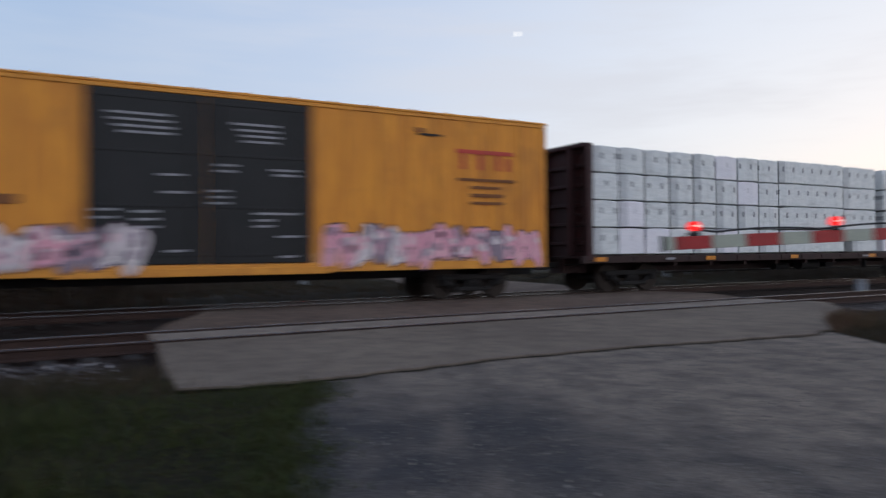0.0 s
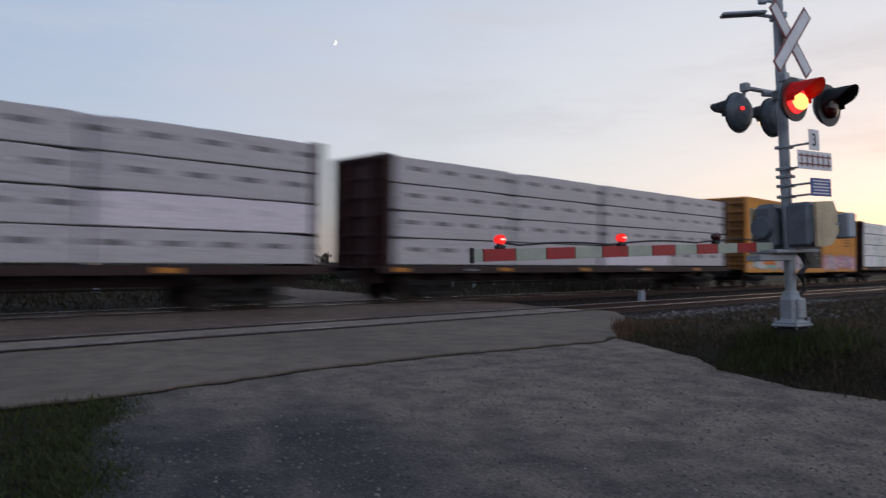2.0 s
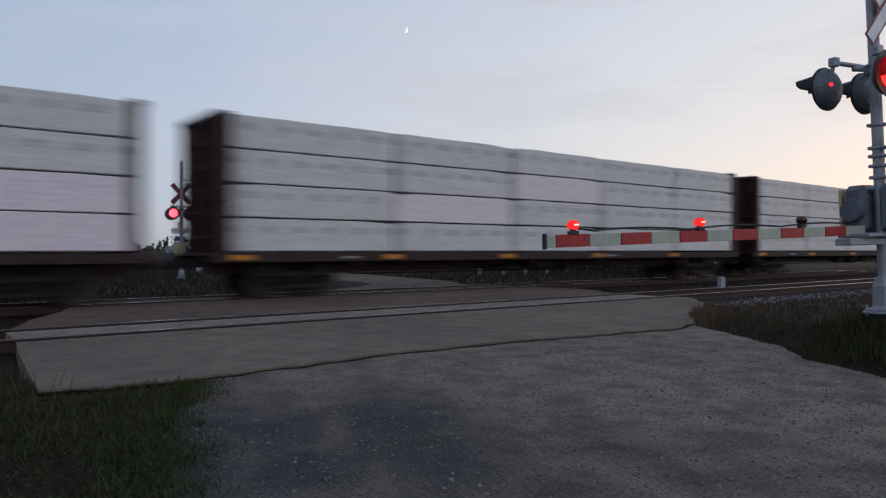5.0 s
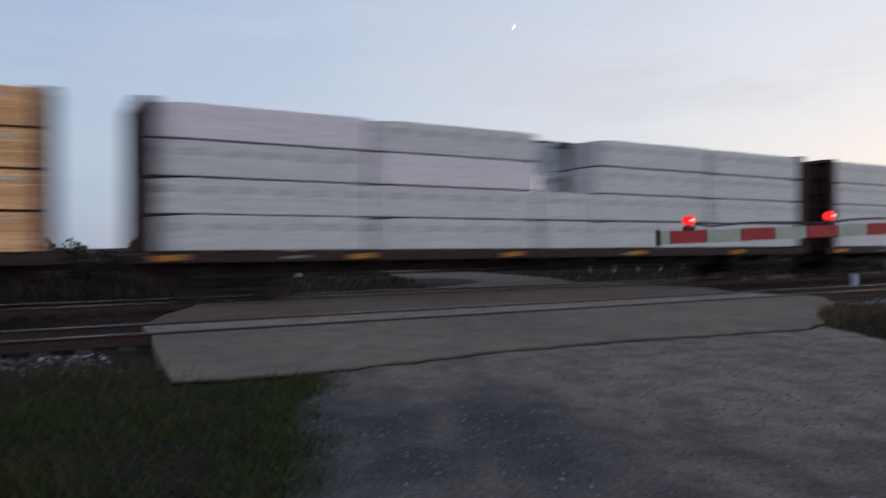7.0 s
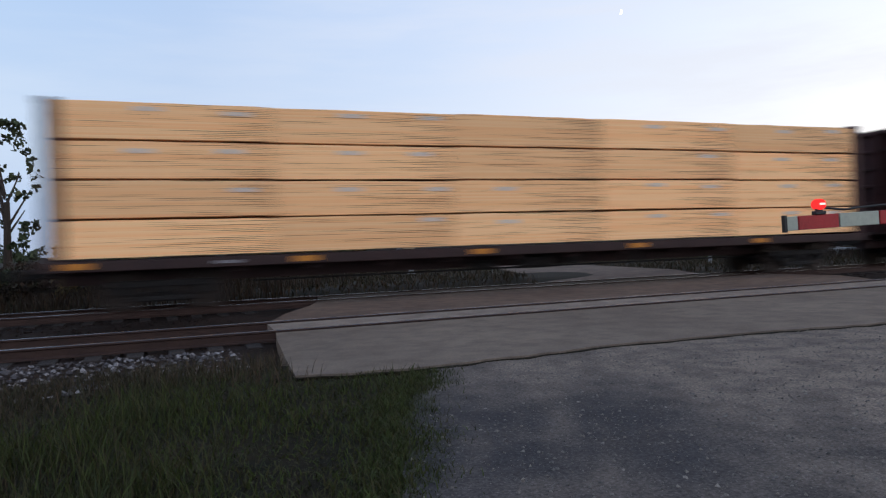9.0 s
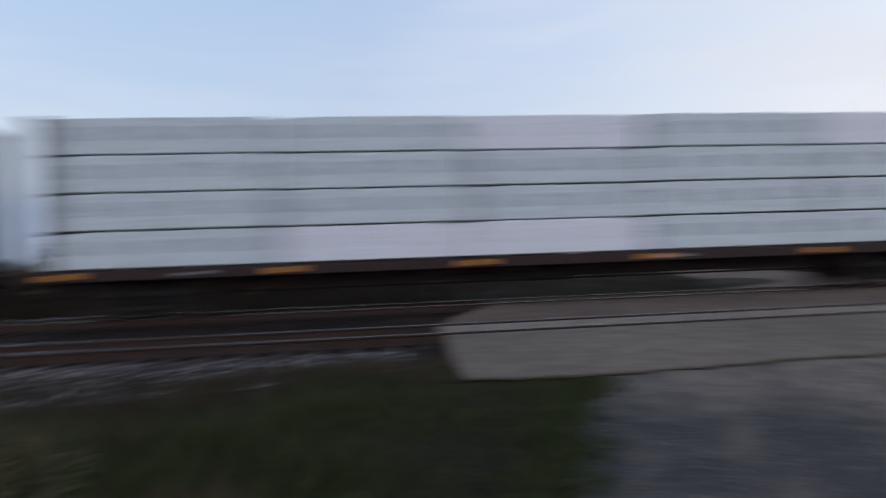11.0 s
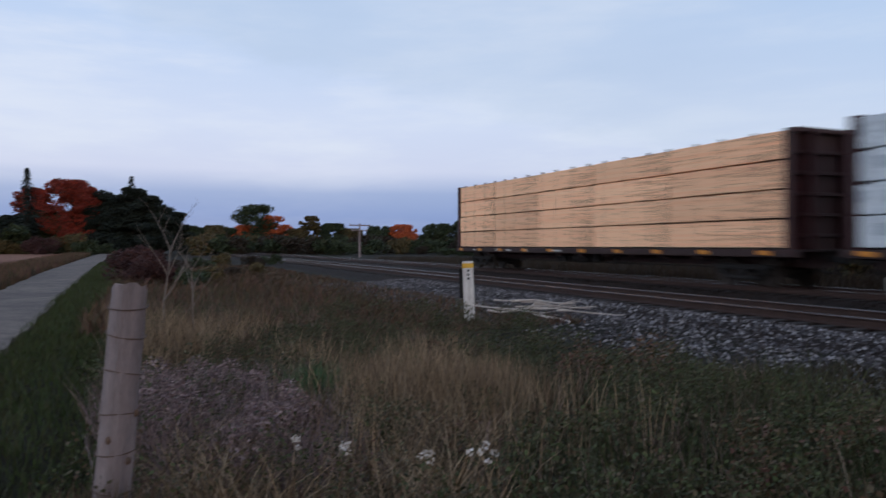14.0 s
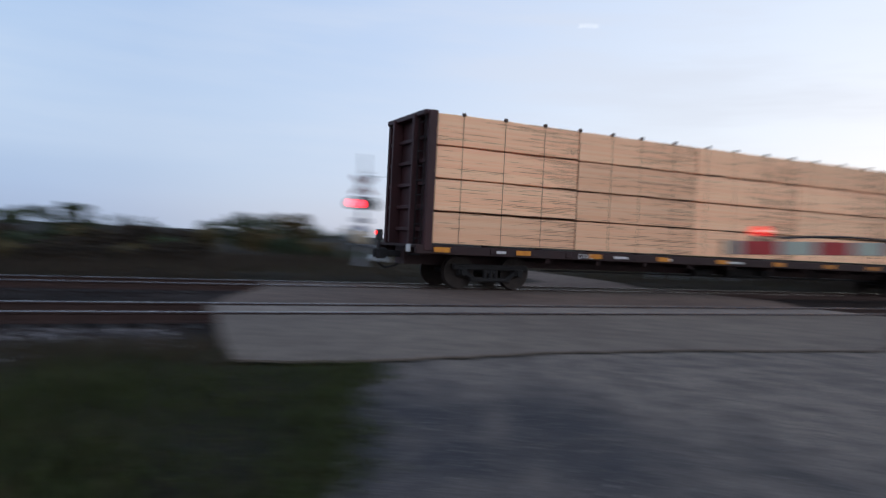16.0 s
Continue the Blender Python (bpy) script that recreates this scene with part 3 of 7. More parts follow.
def build_paving():
    lot = ragged(GRAVEL_LEFT, 0.28, 0.05, 1) + [(2.6, 8.0), (11.5, 8.0)] + ragged(GRAVEL_RIGHT, 0.3, 0.07, 2)
    slab("road", lot, -0.058, 0.2, M["gravel"], "packed grey gravel road surface with loose stones", "road")
    near = ragged(APRON_EDGE, 0.22, 0.045, 3) + [(13.5, 8.6), (15.6, 9.6), (17.2, 10.9), (17.3, 11.47), (1.62, 11.47), (1.5, 10.5), (1.32, 8.6)]
    slab("pavement", near, -0.028, 0.3, M["apron"], "worn light concrete apron before the rails", "pavement")
    # dark soil-coloured strip drawn for the shade under the apron's edge
    edge = ragged(APRON_EDGE, 0.22, 0.045, 3)
    joint = [(x, y + 0.03) for x, y in edge] + [(x, y - 0.055 - 0.03 * math.sin(7 * x)) for x, y in edge[::-1]]
    slab("joint", joint, -0.05, 0.1, M["soil"], "dark soil strip drawn for the shade along the apron's edge", "joint")
    mid = [(1.75, 13.2), (17.0, 13.2), (17.6, 14.2), (18.2, 15.3), (17.8, 17.58), (3.5, 17.58), (3.1, 16.4), (2.3, 14.8)]
    slab("pavement_2", mid, -0.03, 0.3, M["asphalt"], "worn brownish asphalt between the tracks", "pavement")
    slab("crossing_panel", [(1.65, 11.79), (17.1, 11.79), (17.1, 12.9), (1.68, 12.9)], -0.03, 0.3, M["panel"], "pale concrete crossing panel between the near rails", "pavement")
    slab("crossing_panel_2", [(3.6, 17.9), (17.8, 17.9), (17.8, 19.0), (3.8, 19.0)], -0.03, 0.3, M["asphalt"], "dusty crossing panel between the far rails", "pavement")
    far = [(9.5, 19.28), (17.9, 19.28), (18.5, 23.0), (20.5, 32.0), (24.0, 44.0), (29.0, 58.0), (37.0, 80.0), (33.0, 80.0), (25.0, 57.0), (19.0, 42.0), (15.0, 30.0), (12.5, 22.0)]
    slab("road_2", far, -0.05, 0.2, M["asphalt"], "pale road leading away beyond the tracks", "road", lambda x, y: float(ground_height(x, y)) + 0.06)
    lane = ragged([(3.0, -3.3), (-5.0, -3.0), (-8.3, -2.15), (-9.74, -1.74), (-10.5, -1.57), (-20, -1.92), (-43, -2.5), (-101, -3.8), (-150, -5.0)], 0.8, 0.06, 8)
    lane += ragged([(-150, -7.0), (-127, -6.1), (-78, -5.3), (-39, -4.4), (-20.7, -3.6), (-10, -4.2), (-5, -5.0), (3.0, -5.6)], 0.8, 0.06, 9)
    slab("road_3", lane, -0.01, 0.12, M["lane"], "pale gravel farm lane between grass edges", "road")
    field = [(-26, -6.6), (-60, -7.6), (-115, -9.4), (-195, -15.0), (-260, -60.0), (-90, -90), (-26, -60)]
    slab("field", field, -0.015, 0.1, M["field"], "bare reddish-brown ploughed field", "field")


def rail_mesh(length):
    """Flat-bottomed rail: foot, web and head, along x; slot 1 is the polished running surface."""
    prof = [(-0.07, -0.172), (0.07, -0.172), (0.07, -0.158), (0.012, -0.135), (0.01, -0.045), (0.036, -0.03), (0.036, -0.006), (0.026, 0.0), (-0.026, 0.0), (-0.036, -0.006), (-0.036, -0.03), (-0.01, -0.045), (-0.012, -0.135), (-0.07, -0.158)]
    bm = B()
    a = [bm.verts.new((0, y, z)) for y, z in prof]
    b = [bm.verts.new((length, y, z)) for y, z in prof]
    k = len(prof)
    for j in range(k):
        f = bm.faces.new((a[j], a[(j + 1) % k], b[(j + 1) % k], b[j]))
        f.material_index = 1 if j in (6, 7, 8) else 0
    bm.faces.new(a[::-1])
    bm.faces.new(b)
    bmesh.ops.recalc_face_normals(bm, faces=bm.faces)
    return mesh_of("rail", bm, [M["rail_side"], M["rail_top"]])


def build_tracks():
    rail = rail_mesh(900.0)
    bm = B()
    box(bm, -0.115, -1.3, -0.36, 0.115, 1.3, -0.176, 0.012)
    tie = mesh_of("tie", bm, M["tie"])
    for name, rails, span in (("track_near", NEAR_RAILS, (-38, 30)), ("track_far", FAR_RAILS, (-30, 30))):
        mid = sum(rails) / 2
        track = tagged(new(name), "rusty steel rails on dark timber ties in ballast", "railway track", kind="structure")
        for y in rails:
            part("rail", rail, None, track, at=pose(-450, y, 0))
        rest, faces = [], []
        x = -160.0
        while x < 200:
            if not (2.2 < x < 17.0):
                if span[0] < x < span[1]:
                    part("tie", tie, None, track, at=pose(x, mid, 0, 0, 0, random.uniform(-1.2, 1.2)))
                else:
                    k = len(rest)
                    for dx, dy, dz in ((-1, -1, -1), (1, -1, -1), (1, 1, -1), (-1, 1, -1), (-1, -1, 1), (1, -1, 1), (1, 1, 1), (-1, 1, 1)):
                        rest.append((x + dx * 0.115, mid + dy * 1.3, -0.268 + dz * 0.092))
                    faces += [[k + q for q in f] for f in ((0, 3, 2, 1), (4, 5, 6, 7), (0, 1, 5, 4), (1, 2, 6, 5), (2, 3, 7, 6), (3, 0, 4, 7))]
            x += 0.56
        t = part("distant_ties", raw("distant_ties", rest, faces, M["tie"]), None, track)
        t["kind"] = "stuff"
    # ballast bed: a long low bank under both tracks, interrupted by nothing but the crossing slabs that lie over it
    prof = [(7.2, -0.42), (8.9, -0.34), (10.2, -0.215), (14.5, -0.215), (15.4, -0.34), (16.2, -0.215), (20.8, -0.215), (22.4, -0.42)]
    xs = spread(-40, 40, 1.0, 450)
    V = [(x, y + 0.12 * math.sin(x * 1.3 + y), z + (0.02 * math.sin(x * 2.1 + 3 * y))) for x in xs for y, z in prof]
    k = len(prof)
    F = [[i * k + j, (i + 1) * k + j, (i + 1) * k + j + 1, i * k + j + 1] for i in range(len(xs) - 1) for j in range(k - 1)]
    tagged(new("roadbed", raw("roadbed", V, F, M["ballast"], True)), "dark crushed-stone roadbed under the tracks", "ballast", kind="structure")


def bed_height(x, y):
    return np.interp(y, [7.2, 8.9, 10.2, 14.5, 15.4, 16.2, 20.8, 22.4], [-0.42, -0.34, -0.215, -0.215, -0.34, -0.215, -0.215, -0.42])


def stones(name, xs, ys, zs, sizes, mat, label, category, seed):
    """Loose stones as crumpled octahedra in one mesh."""
    rng = np.random.RandomState(seed)
    n = len(xs)
    base = np.array([(1, 0, 0), (-1, 0, 0), (0, 1, 0), (0, -1, 0), (0, 0, 1), (0, 0, -0.6)], float)
    V = base[None] * rng.uniform(0.6, 1.25, (n, 6, 1)) + rng.uniform(-0.25, 0.25, (n, 6, 3))
    a = rng.uniform(0, 6.28, n)
    c, s = np.cos(a)[:, None], np.sin(a)[:, None]
    V = np.stack([V[..., 0] * c - V[..., 1] * s, V[..., 0] * s + V[..., 1] * c, V[..., 2] * 0.75], -1) * np.asarray(sizes)[:, None, None]
    V += np.stack([xs, ys, zs], -1)[:, None]
    tri = np.array([(0, 2, 4), (2, 1, 4), (1, 3, 4), (3, 0, 4), (2, 0, 5), (1, 2, 5), (3, 1, 5), (0, 3, 5)])
    F = (np.arange(n)[:, None, None] * 6 + tri[None]).reshape(-1, 3)
    return tagged(new(name, raw(name, V.reshape(-1, 3), F, mat)), label, category, kind="stuff")


build_ground()
build_paving()
build_tracks()


# ------------------------------------------------------------------ freight cars
SPEED = 23.0            # metres a second towards +x
TAIL = 7.66             # where the last load ends at 16 s
PITCH = 25.23
LOAD = 22.95
TIER, COLUMN = 0.852, 4.59
MESHES = {}


def shared(key, make):
    if key not in MESHES:
        MESHES[key] = make()
    return MESHES[key]


def bundle_mesh(mat, length, turn=0):
    """A lumber pack with soft edges: its top and face wander a little, and one end may sag."""
    def make():
        rng = random.Random(turn * 31 + int(length * 100))
        k = max(4, int(length / 0.42))
        wood = mat.startswith("wood")
        soft, top = (0.012, TIER - 0.046) if wood else (0.02, TIER - 0.036)
        sag = 0.045 if turn in (1, 2) and length > 3.0 and not wood else 0.0
        V, F = [], []
        for i in range(k + 1):
            u = i / k
            x = 0.012 + (length - 0.024) * u
            dz = rng.uniform(-0.008, 0.008) - sag * max(0.0, 1 - abs((1.0 if turn == 2 else 0.0) - u) / 0.16)
            dy = rng.uniform(-0.008, 0.010) * (0.5 if wood else 1.0)
            tuck = soft * 0.7 if i in (0, k) else 0.0
            w, t = 0.62 + dy - tuck, top + dz - tuck
            V += [(x, -w + soft, 0.0), (x, -w, soft), (x, -w, t - soft), (x, -w + soft, t), (x, w - soft, t), (x, w, t - soft), (x, w, soft), (x, w - soft, 0.0)]
        for i in range(k):
            for j in range(8):
                a, b = i * 8 + j, i * 8 + (j + 1) % 8
                F.append([a, b, b + 8, a + 8])
        F.append(list(range(7, -1, -1)))
        F.append([k * 8 + j for j in range(8)])
        me = raw("lumber_pack", V, F, M[mat])
        bm = bmesh.new()
        bm.from_mesh(me)
        bmesh.ops.recalc_face_normals(bm, faces=bm.faces)
        bm.to_mesh(me)
        bm.free()
        return me
    return shared(("bundle", mat, length, turn), make)


def wheel_mesh():
    def make():
        bm = B()
        tube(bm, (0, -0.065, 0), (0, 0.065, 0), 0.455, None, 28)
        tube(bm, (0, 0.06, 0), (0, 0.09, 0), 0.485, None, 28)
        tube(bm, (0, -0.11, 0), (0, -0.06, 0), 0.13, 0.16, 14)
        tube(bm, (0, -0.072, 0), (0, -0.064, 0), 0.34, None, 24)
        return mesh_of("wheel", bm, M["wheel"])
    return shared("wheel", make)


def truck_mesh():
    """Side frames, bolster and springs of a two-axle truck."""
    def make():
        bm = B()
        for s in (-1, 1):
            y = s * 1.0
            box(bm, -1.15, y - 0.07, 0.52, 1.15, y + 0.07, 0.68, 0.03)
            box(bm, -0.62, y - 0.08, 0.20, 0.62, y + 0.08, 0.32, 0.03)
            for sx in (-1, 1):
                tube(bm, (sx * 0.95, y, 0.58), (sx * 0.5, y, 0.26), 0.075, None, 6)
                box(bm, sx * 0.87 - 0.13, y - 0.1, 0.36, sx * 0.87 + 0.13, y + 0.1, 0.58, 0.03)
                tube(bm, (sx * 0.87, y - 0.16, 0.455), (sx * 0.87, y + 0.16, 0.455), 0.085, None, 10)
            for k in (-0.17, 0.0, 0.17):
                tube(bm, (k, y, 0.3), (k, y, 0.54), 0.065, None, 8)
        box(bm, -0.2, -1.05, 0.42, 0.2, 1.05, 0.64, 0.03)
        for sx in (-1, 1):
            tube(bm, (sx * 0.87, -0.75, 0.455), (sx * 0.87, 0.75, 0.455), 0.075, None, 8)
        return mesh_of("side_frame", bm, M["car_dark"])
    return shared("truck", make)


def add_truck(car, x):
    t = part("truck", truck_mesh(), None, car, "grimy two-axle freight truck", at=pose(x, 0, 0))
    for sx in (-1, 1):
        for s in (-1, 1):
            part("wheel", wheel_mesh(), None, t, at=pose(sx * 0.87, s * 0.76, 0.455, 0, 0, 0 if s < 0 else 180))


def coupler_mesh():
    def make():
        bm = B()
        box(bm, -0.75, -0.09, 0.78, 0.0, 0.09, 0.95, 0.02)
        box(bm, -0.98, -0.15, 0.72, -0.70, 0.13, 1.0, 0.04)
        box(bm, -1.04, -0.02, 0.74, -0.92, 0.15, 0.98, 0.03)
        pts = [(-0.05, 0.3, 0.75), (-0.3, 0.33, 0.52), (-0.6, 0.3, 0.46), (-0.85, 0.22, 0.6)]
        for a, b in zip(pts, pts[1:]):
            tube(bm, a, b, 0.03, None, 6)
        tube(bm, (-0.2, -1.2, 0.9), (-0.2, -0.2, 0.86), 0.02, None, 6)
        return mesh_of("coupler", bm, M["car_dark"])
    return shared("coupler", make)


def add_bulkhead(car, at):
    """End bulkhead: panel with wide side posts, top rail and ribs on its outer face (towards -x)."""
    def panel():
        bm = B()
        box(bm, -0.09, -1.35, 1.1, -0.03, 1.35, 4.58)
        return mesh_of("bulkhead", bm, M["car_brown"])

    def side_post():
        bm = B()
        box(bm, -0.23, -0.07, 1.0, 0.0, 0.07, 4.62, 0.02)
        return mesh_of("side_post", bm, M["car_brown"])

    def upright():
        bm = B()
        box(bm, -0.38, -0.05, 1.16, -0.095, 0.05, 4.58, 0.012)
        return mesh_of("upright", bm, M["car_brown"])

    def rail():
        bm = B()
        box(bm, -0.33, -1.34, 4.5, -0.02, 1.34, 4.64, 0.02)
        return mesh_of("top_rail", bm, M["car_brown"])

    def rib():
        bm = B()
        box(bm, -0.2, -1.34, 0, -0.095, 1.34, 0.1, 0.012)
        return mesh_of("rib", bm, M["car_brown"])
    head = part("bulkhead", shared("panel", panel), None, car, "dark oxide-red end bulkhead", at=at)
    for y in (-1.42, 1.42):
        part("side_post", shared("side_post", side_post), None, head, at=pose(0, y, 0))
    for y in (-0.72, 0.72):
        part("upright", shared("upright", upright), None, head, at=pose(0, y, 0))
    part("top_rail", shared("top_rail", rail), None, head)
    for z in (1.5, 2.1, 2.7, 3.3, 3.9):
        part("rib", shared("rib", rib), None, head, at=pose(0, 0, z))


def ladder_mesh():
    def make():
        bm = B()
        for y in (-1.3, -0.86):
            tube(bm, (-0.26, y, 1.1), (-0.26, y, 4.5), 0.018, None, 6)
        for k in range(9):
            tube(bm, (-0.26, -1.3, 1.3 + 0.38 * k), (-0.26, -0.86, 1.3 + 0.38 * k), 0.014, None, 6)
        return mesh_of("ladder", bm, M["car_dark"])
    return shared("ladder", make)


def frame_mesh():
    """Deck, side sills with stake pockets, deep centre sill and cross bearers."""
    def make():
        bm = B()
        box(bm, -0.45, -1.36, 1.08, LOAD + 0.45, 1.36, 1.14)
        for s in (-1, 1):
            y = s * 1.42
            box(bm, -0.45, y - 0.05, 0.92, LOAD + 0.45, y + 0.05, 1.15, 0.012)
            k = 0.6
            while k < LOAD:
                box(bm, k - 0.09, y - 0.075 if s < 0 else y, 0.97, k + 0.09, y if s < 0 else y + 0.075, 1.11, 0.01)
                k += 1.21
        box(bm, -0.3, -0.33, 0.60, LOAD + 0.3, 0.33, 1.08)
        k = 3.6
        while k < LOAD - 3.4:
            box(bm, k - 0.07, -1.38, 0.80, k + 0.07, 1.38, 1.08)
            k += 1.75
        return mesh_of("underframe", bm, M["car_sill"])
    return shared("frame", make)


def beam_mesh():
    """The centre beam: top chord, posts and diagonal braces."""
    def make():
        bm = B()
        box(bm, 0, -0.16, 4.44, LOAD, 0.16, 4.62, 0.02)
        k = 0.5
        while k < LOAD:
            box(bm, k - 0.09, -0.06, 1.14, k + 0.09, 0.06, 4.44)
            k += 1.83
        k = 0.5
        while k < LOAD - 2:
            tube(bm, (k, 0, 1.2), (k + 1.83, 0, 4.4), 0.05, None, 6)
            k += 3.66
        return mesh_of("centre_beam", bm, M["car_brown"])
    return shared("beam", make)


def brake_mesh():
    def make():
        bm = B()
        tube(bm, (11.0, -0.75, 0.72), (12.1, -0.75, 0.72), 0.2, None, 12)
        box(bm, 12.5, -0.95, 0.6, 12.95, -0.6, 0.9, 0.03)
        tube(bm, (9.6, -0.7, 0.66), (10.4, -0.7, 0.66), 0.13, None, 10)
        tube(bm, (4.0, -0.5, 0.55), (19.0, -0.5, 0.55), 0.025, None, 6)
        box(bm, 14.6, -1.3, 0.55, 14.66, -1.1, 0.95)
        return mesh_of("brake_gear", bm, M["car_dark"])
    return shared("brake", make)


def small_box(key, mat, sx, sy, sz, bevel=0.004):
    def make():
        bm = B()
        box(bm, 0, 0, 0, sx, sy, sz, bevel)
        return mesh_of(key, bm, M[mat])
    return shared((key, mat, sx, sy, sz), make)


def letters(text, size, mat, parent, at, name="lettering", depth=0.002):
    cu = bpy.data.curves.new(name, "FONT")
    cu.body, cu.size, cu.extrude = text, size, depth
    cu.align_x = "LEFT"
    tmp = bpy.data.objects.new(name, cu)
    scene.collection.objects.link(tmp)
    me = bpy.data.meshes.new_from_object(tmp.evaluated_get(bpy.context.evaluated_depsgraph_get()))
    bpy.data.objects.remove(tmp)
    me.materials.clear()
    me.materials.append(mat)
    return part(name, me, None, parent, at=at)


def centerbeam_car(style, label, stacks, seed=0, reflect=4.8):
    """style: the wrap or board material. stacks: (from, to, tiers) of each stack of bundles along the car."""
    rnd = random.Random(seed)
    car = tagged(new("centerbeam_car"), label, "freight car", "cars of the freight train")
    part("underframe", frame_mesh(), None, car, "dirty oxide-brown deck with side sills")
    part("centre_beam", beam_mesh(), None, car)
    add_bulkhead(car, pose(0, 0, 0))
    add_bulkhead(car, pose(LOAD, 0, 0, 0, 0, 180))
    part("brake_gear", brake_mesh(), None, car)
    part("ladder", ladder_mesh(), None, car)
    part("ladder", ladder_mesh(), None, car, at=pose(LOAD, 0, 0, 0, 0, 180))
    part("coupler", coupler_mesh(), None, car)
    part("coupler", coupler_mesh(), None, car, at=pose(LOAD, 0, 0, 0, 0, 180))
    add_truck(car, 2.0)
    add_truck(car, LOAD - 2.0)
    wood = style.startswith("wood")
    for a, b, tiers in stacks:
        length = round(b - a - (0.0 if wood else 0.04), 3)
        for side in (-1, 1):
            lift = rnd.uniform(-0.012, 0.012)
            for tier in tiers:
                part("lumber_pack", bundle_mesh(style, length, rnd.randrange(4)), None, car, at=pose(a, side * (0.80 + rnd.uniform(-0.012, 0.016)), 1.20 + tier * TIER + lift * (tier > 0), 0, 0, rnd.uniform(-0.12, 0.12)))
    # reflectors and stencils along the near sill
    x = 0.05
    me = small_box("reflector", "reflector", 0.46, 0.008, 0.13)
    while x < LOAD - 0.4:
        part("reflector", me, None, car, at=pose(x, -1.502, 0.975))
        x += reflect * rnd.uniform(0.94, 1.06)
    for x, w in ((1.7, 0.3), (6.0, 0.5), (7.4, 0.5), (10.2, 0.7), (19.6, 0.4)) if style == "wood_pale" else ((3.1, 0.4), (14.2, 0.5)):
        part("stencil_bar", small_box("stencil_bar", "white_mark" if style == "wood_pale" else "door_mark", w, 0.006, 0.07), None, car, at=pose(x + rnd.uniform(-0.2, 0.2), -1.50, 1.0))
    if style == "wood_gold":
        tag = small_box("paper_tag", "white_mark", 0.42, 0.006, 0.1)
        for a, b, tiers in stacks:
            for tier in tiers:
                for u in (0.35, 0.8):
                    if rnd.random() < 0.75:
                        part("paper_tag", tag, None, car, at=pose(a + (b - a) * u + rnd.uniform(-0.3, 0.3), -1.448, 1.20 + TIER * tier + 0.58 + rnd.uniform(-0.04, 0.06)))
    if style == "wood_pale":
        x = 0.75
        sm = small_box("strap", "strap", 0.012, 0.008, 3.42, 0.002)
        clip = small_box("strap_clip", "strap", 0.09, 0.10, 0.09, 0.012)
        while x < LOAD - 0.4:
            part("strap", sm, None, car, at=pose(x, -1.452, 1.17))
            part("strap_clip", clip, None, car, at=pose(x - 0.03, -1.47, 4.545))
            x += rnd.uniform(1.05, 1.4)
    return car


def hanging_wrap(car, x, z0, z1, width, seed):
    """Torn plastic sheet hanging in a gap of the load, in folds."""
    rnd = random.Random(seed)
    bm = B()
    nx, nz = 12, 14
    g = [[bm.verts.new((width * i / nx * (1 - 0.25 * math.sin(3.1 * j / nz)), 0.10 * math.sin(i * 1.9 + j * 0.35) + rnd.uniform(-0.02, 0.02), z0 + (z1 - z0) * j / nz + rnd.uniform(-0.03, 0.03))) for i in range(nx + 1)] for j in range(nz + 1)]
    for j in range(nz):
        for i in range(nx):
            bm.faces.new((g[j][i], g[j][i + 1], g[j + 1][i + 1], g[j + 1][i]))
    bmesh.ops.solidify(bm, geom=bm.faces[:], thickness=0.006)
    part("torn_wrap", bm, M["torn"], car, "torn white plastic wrap flapping in the gap", at=pose(x, -1.2, 0))


def blob_outline(rng, w, h, points=18):
    """A rounded, lopsided letter shape in x and z."""
    p1, p2 = rng.uniform(0, 6.28), rng.uniform(0, 6.28)
    out = []
    for i in range(points):
        a = 2 * math.pi * i / points
        r = 1 + 0.14 * math.sin(2 * a + p1) + 0.16 * math.sin(3 * a + p2)
        sq = (abs(math.cos(a)) ** 3 + abs(math.sin(a)) ** 3) ** (-1 / 3)
        out.append((w / 2 * r * sq * math.cos(a), h / 2 * r * sq * math.sin(a)))
    return out


def paint_patch(name, outline, mat, parent, at, lift=0.0):
    """A thin coat of paint on the car's side."""
    bm = B()
    f = bm.faces.new([bm.verts.new((x, -lift, z)) for x, z in outline])
    ext = bmesh.ops.extrude_face_region(bm, geom=[f])
    for v in [g for g in ext["geom"] if isinstance(g, bmesh.types.BMVert)]:
        v.co.y -= 0.002
    bmesh.ops.recalc_face_normals(bm, faces=bm.faces)
    return part(name, bm, M[mat], parent, at=at)


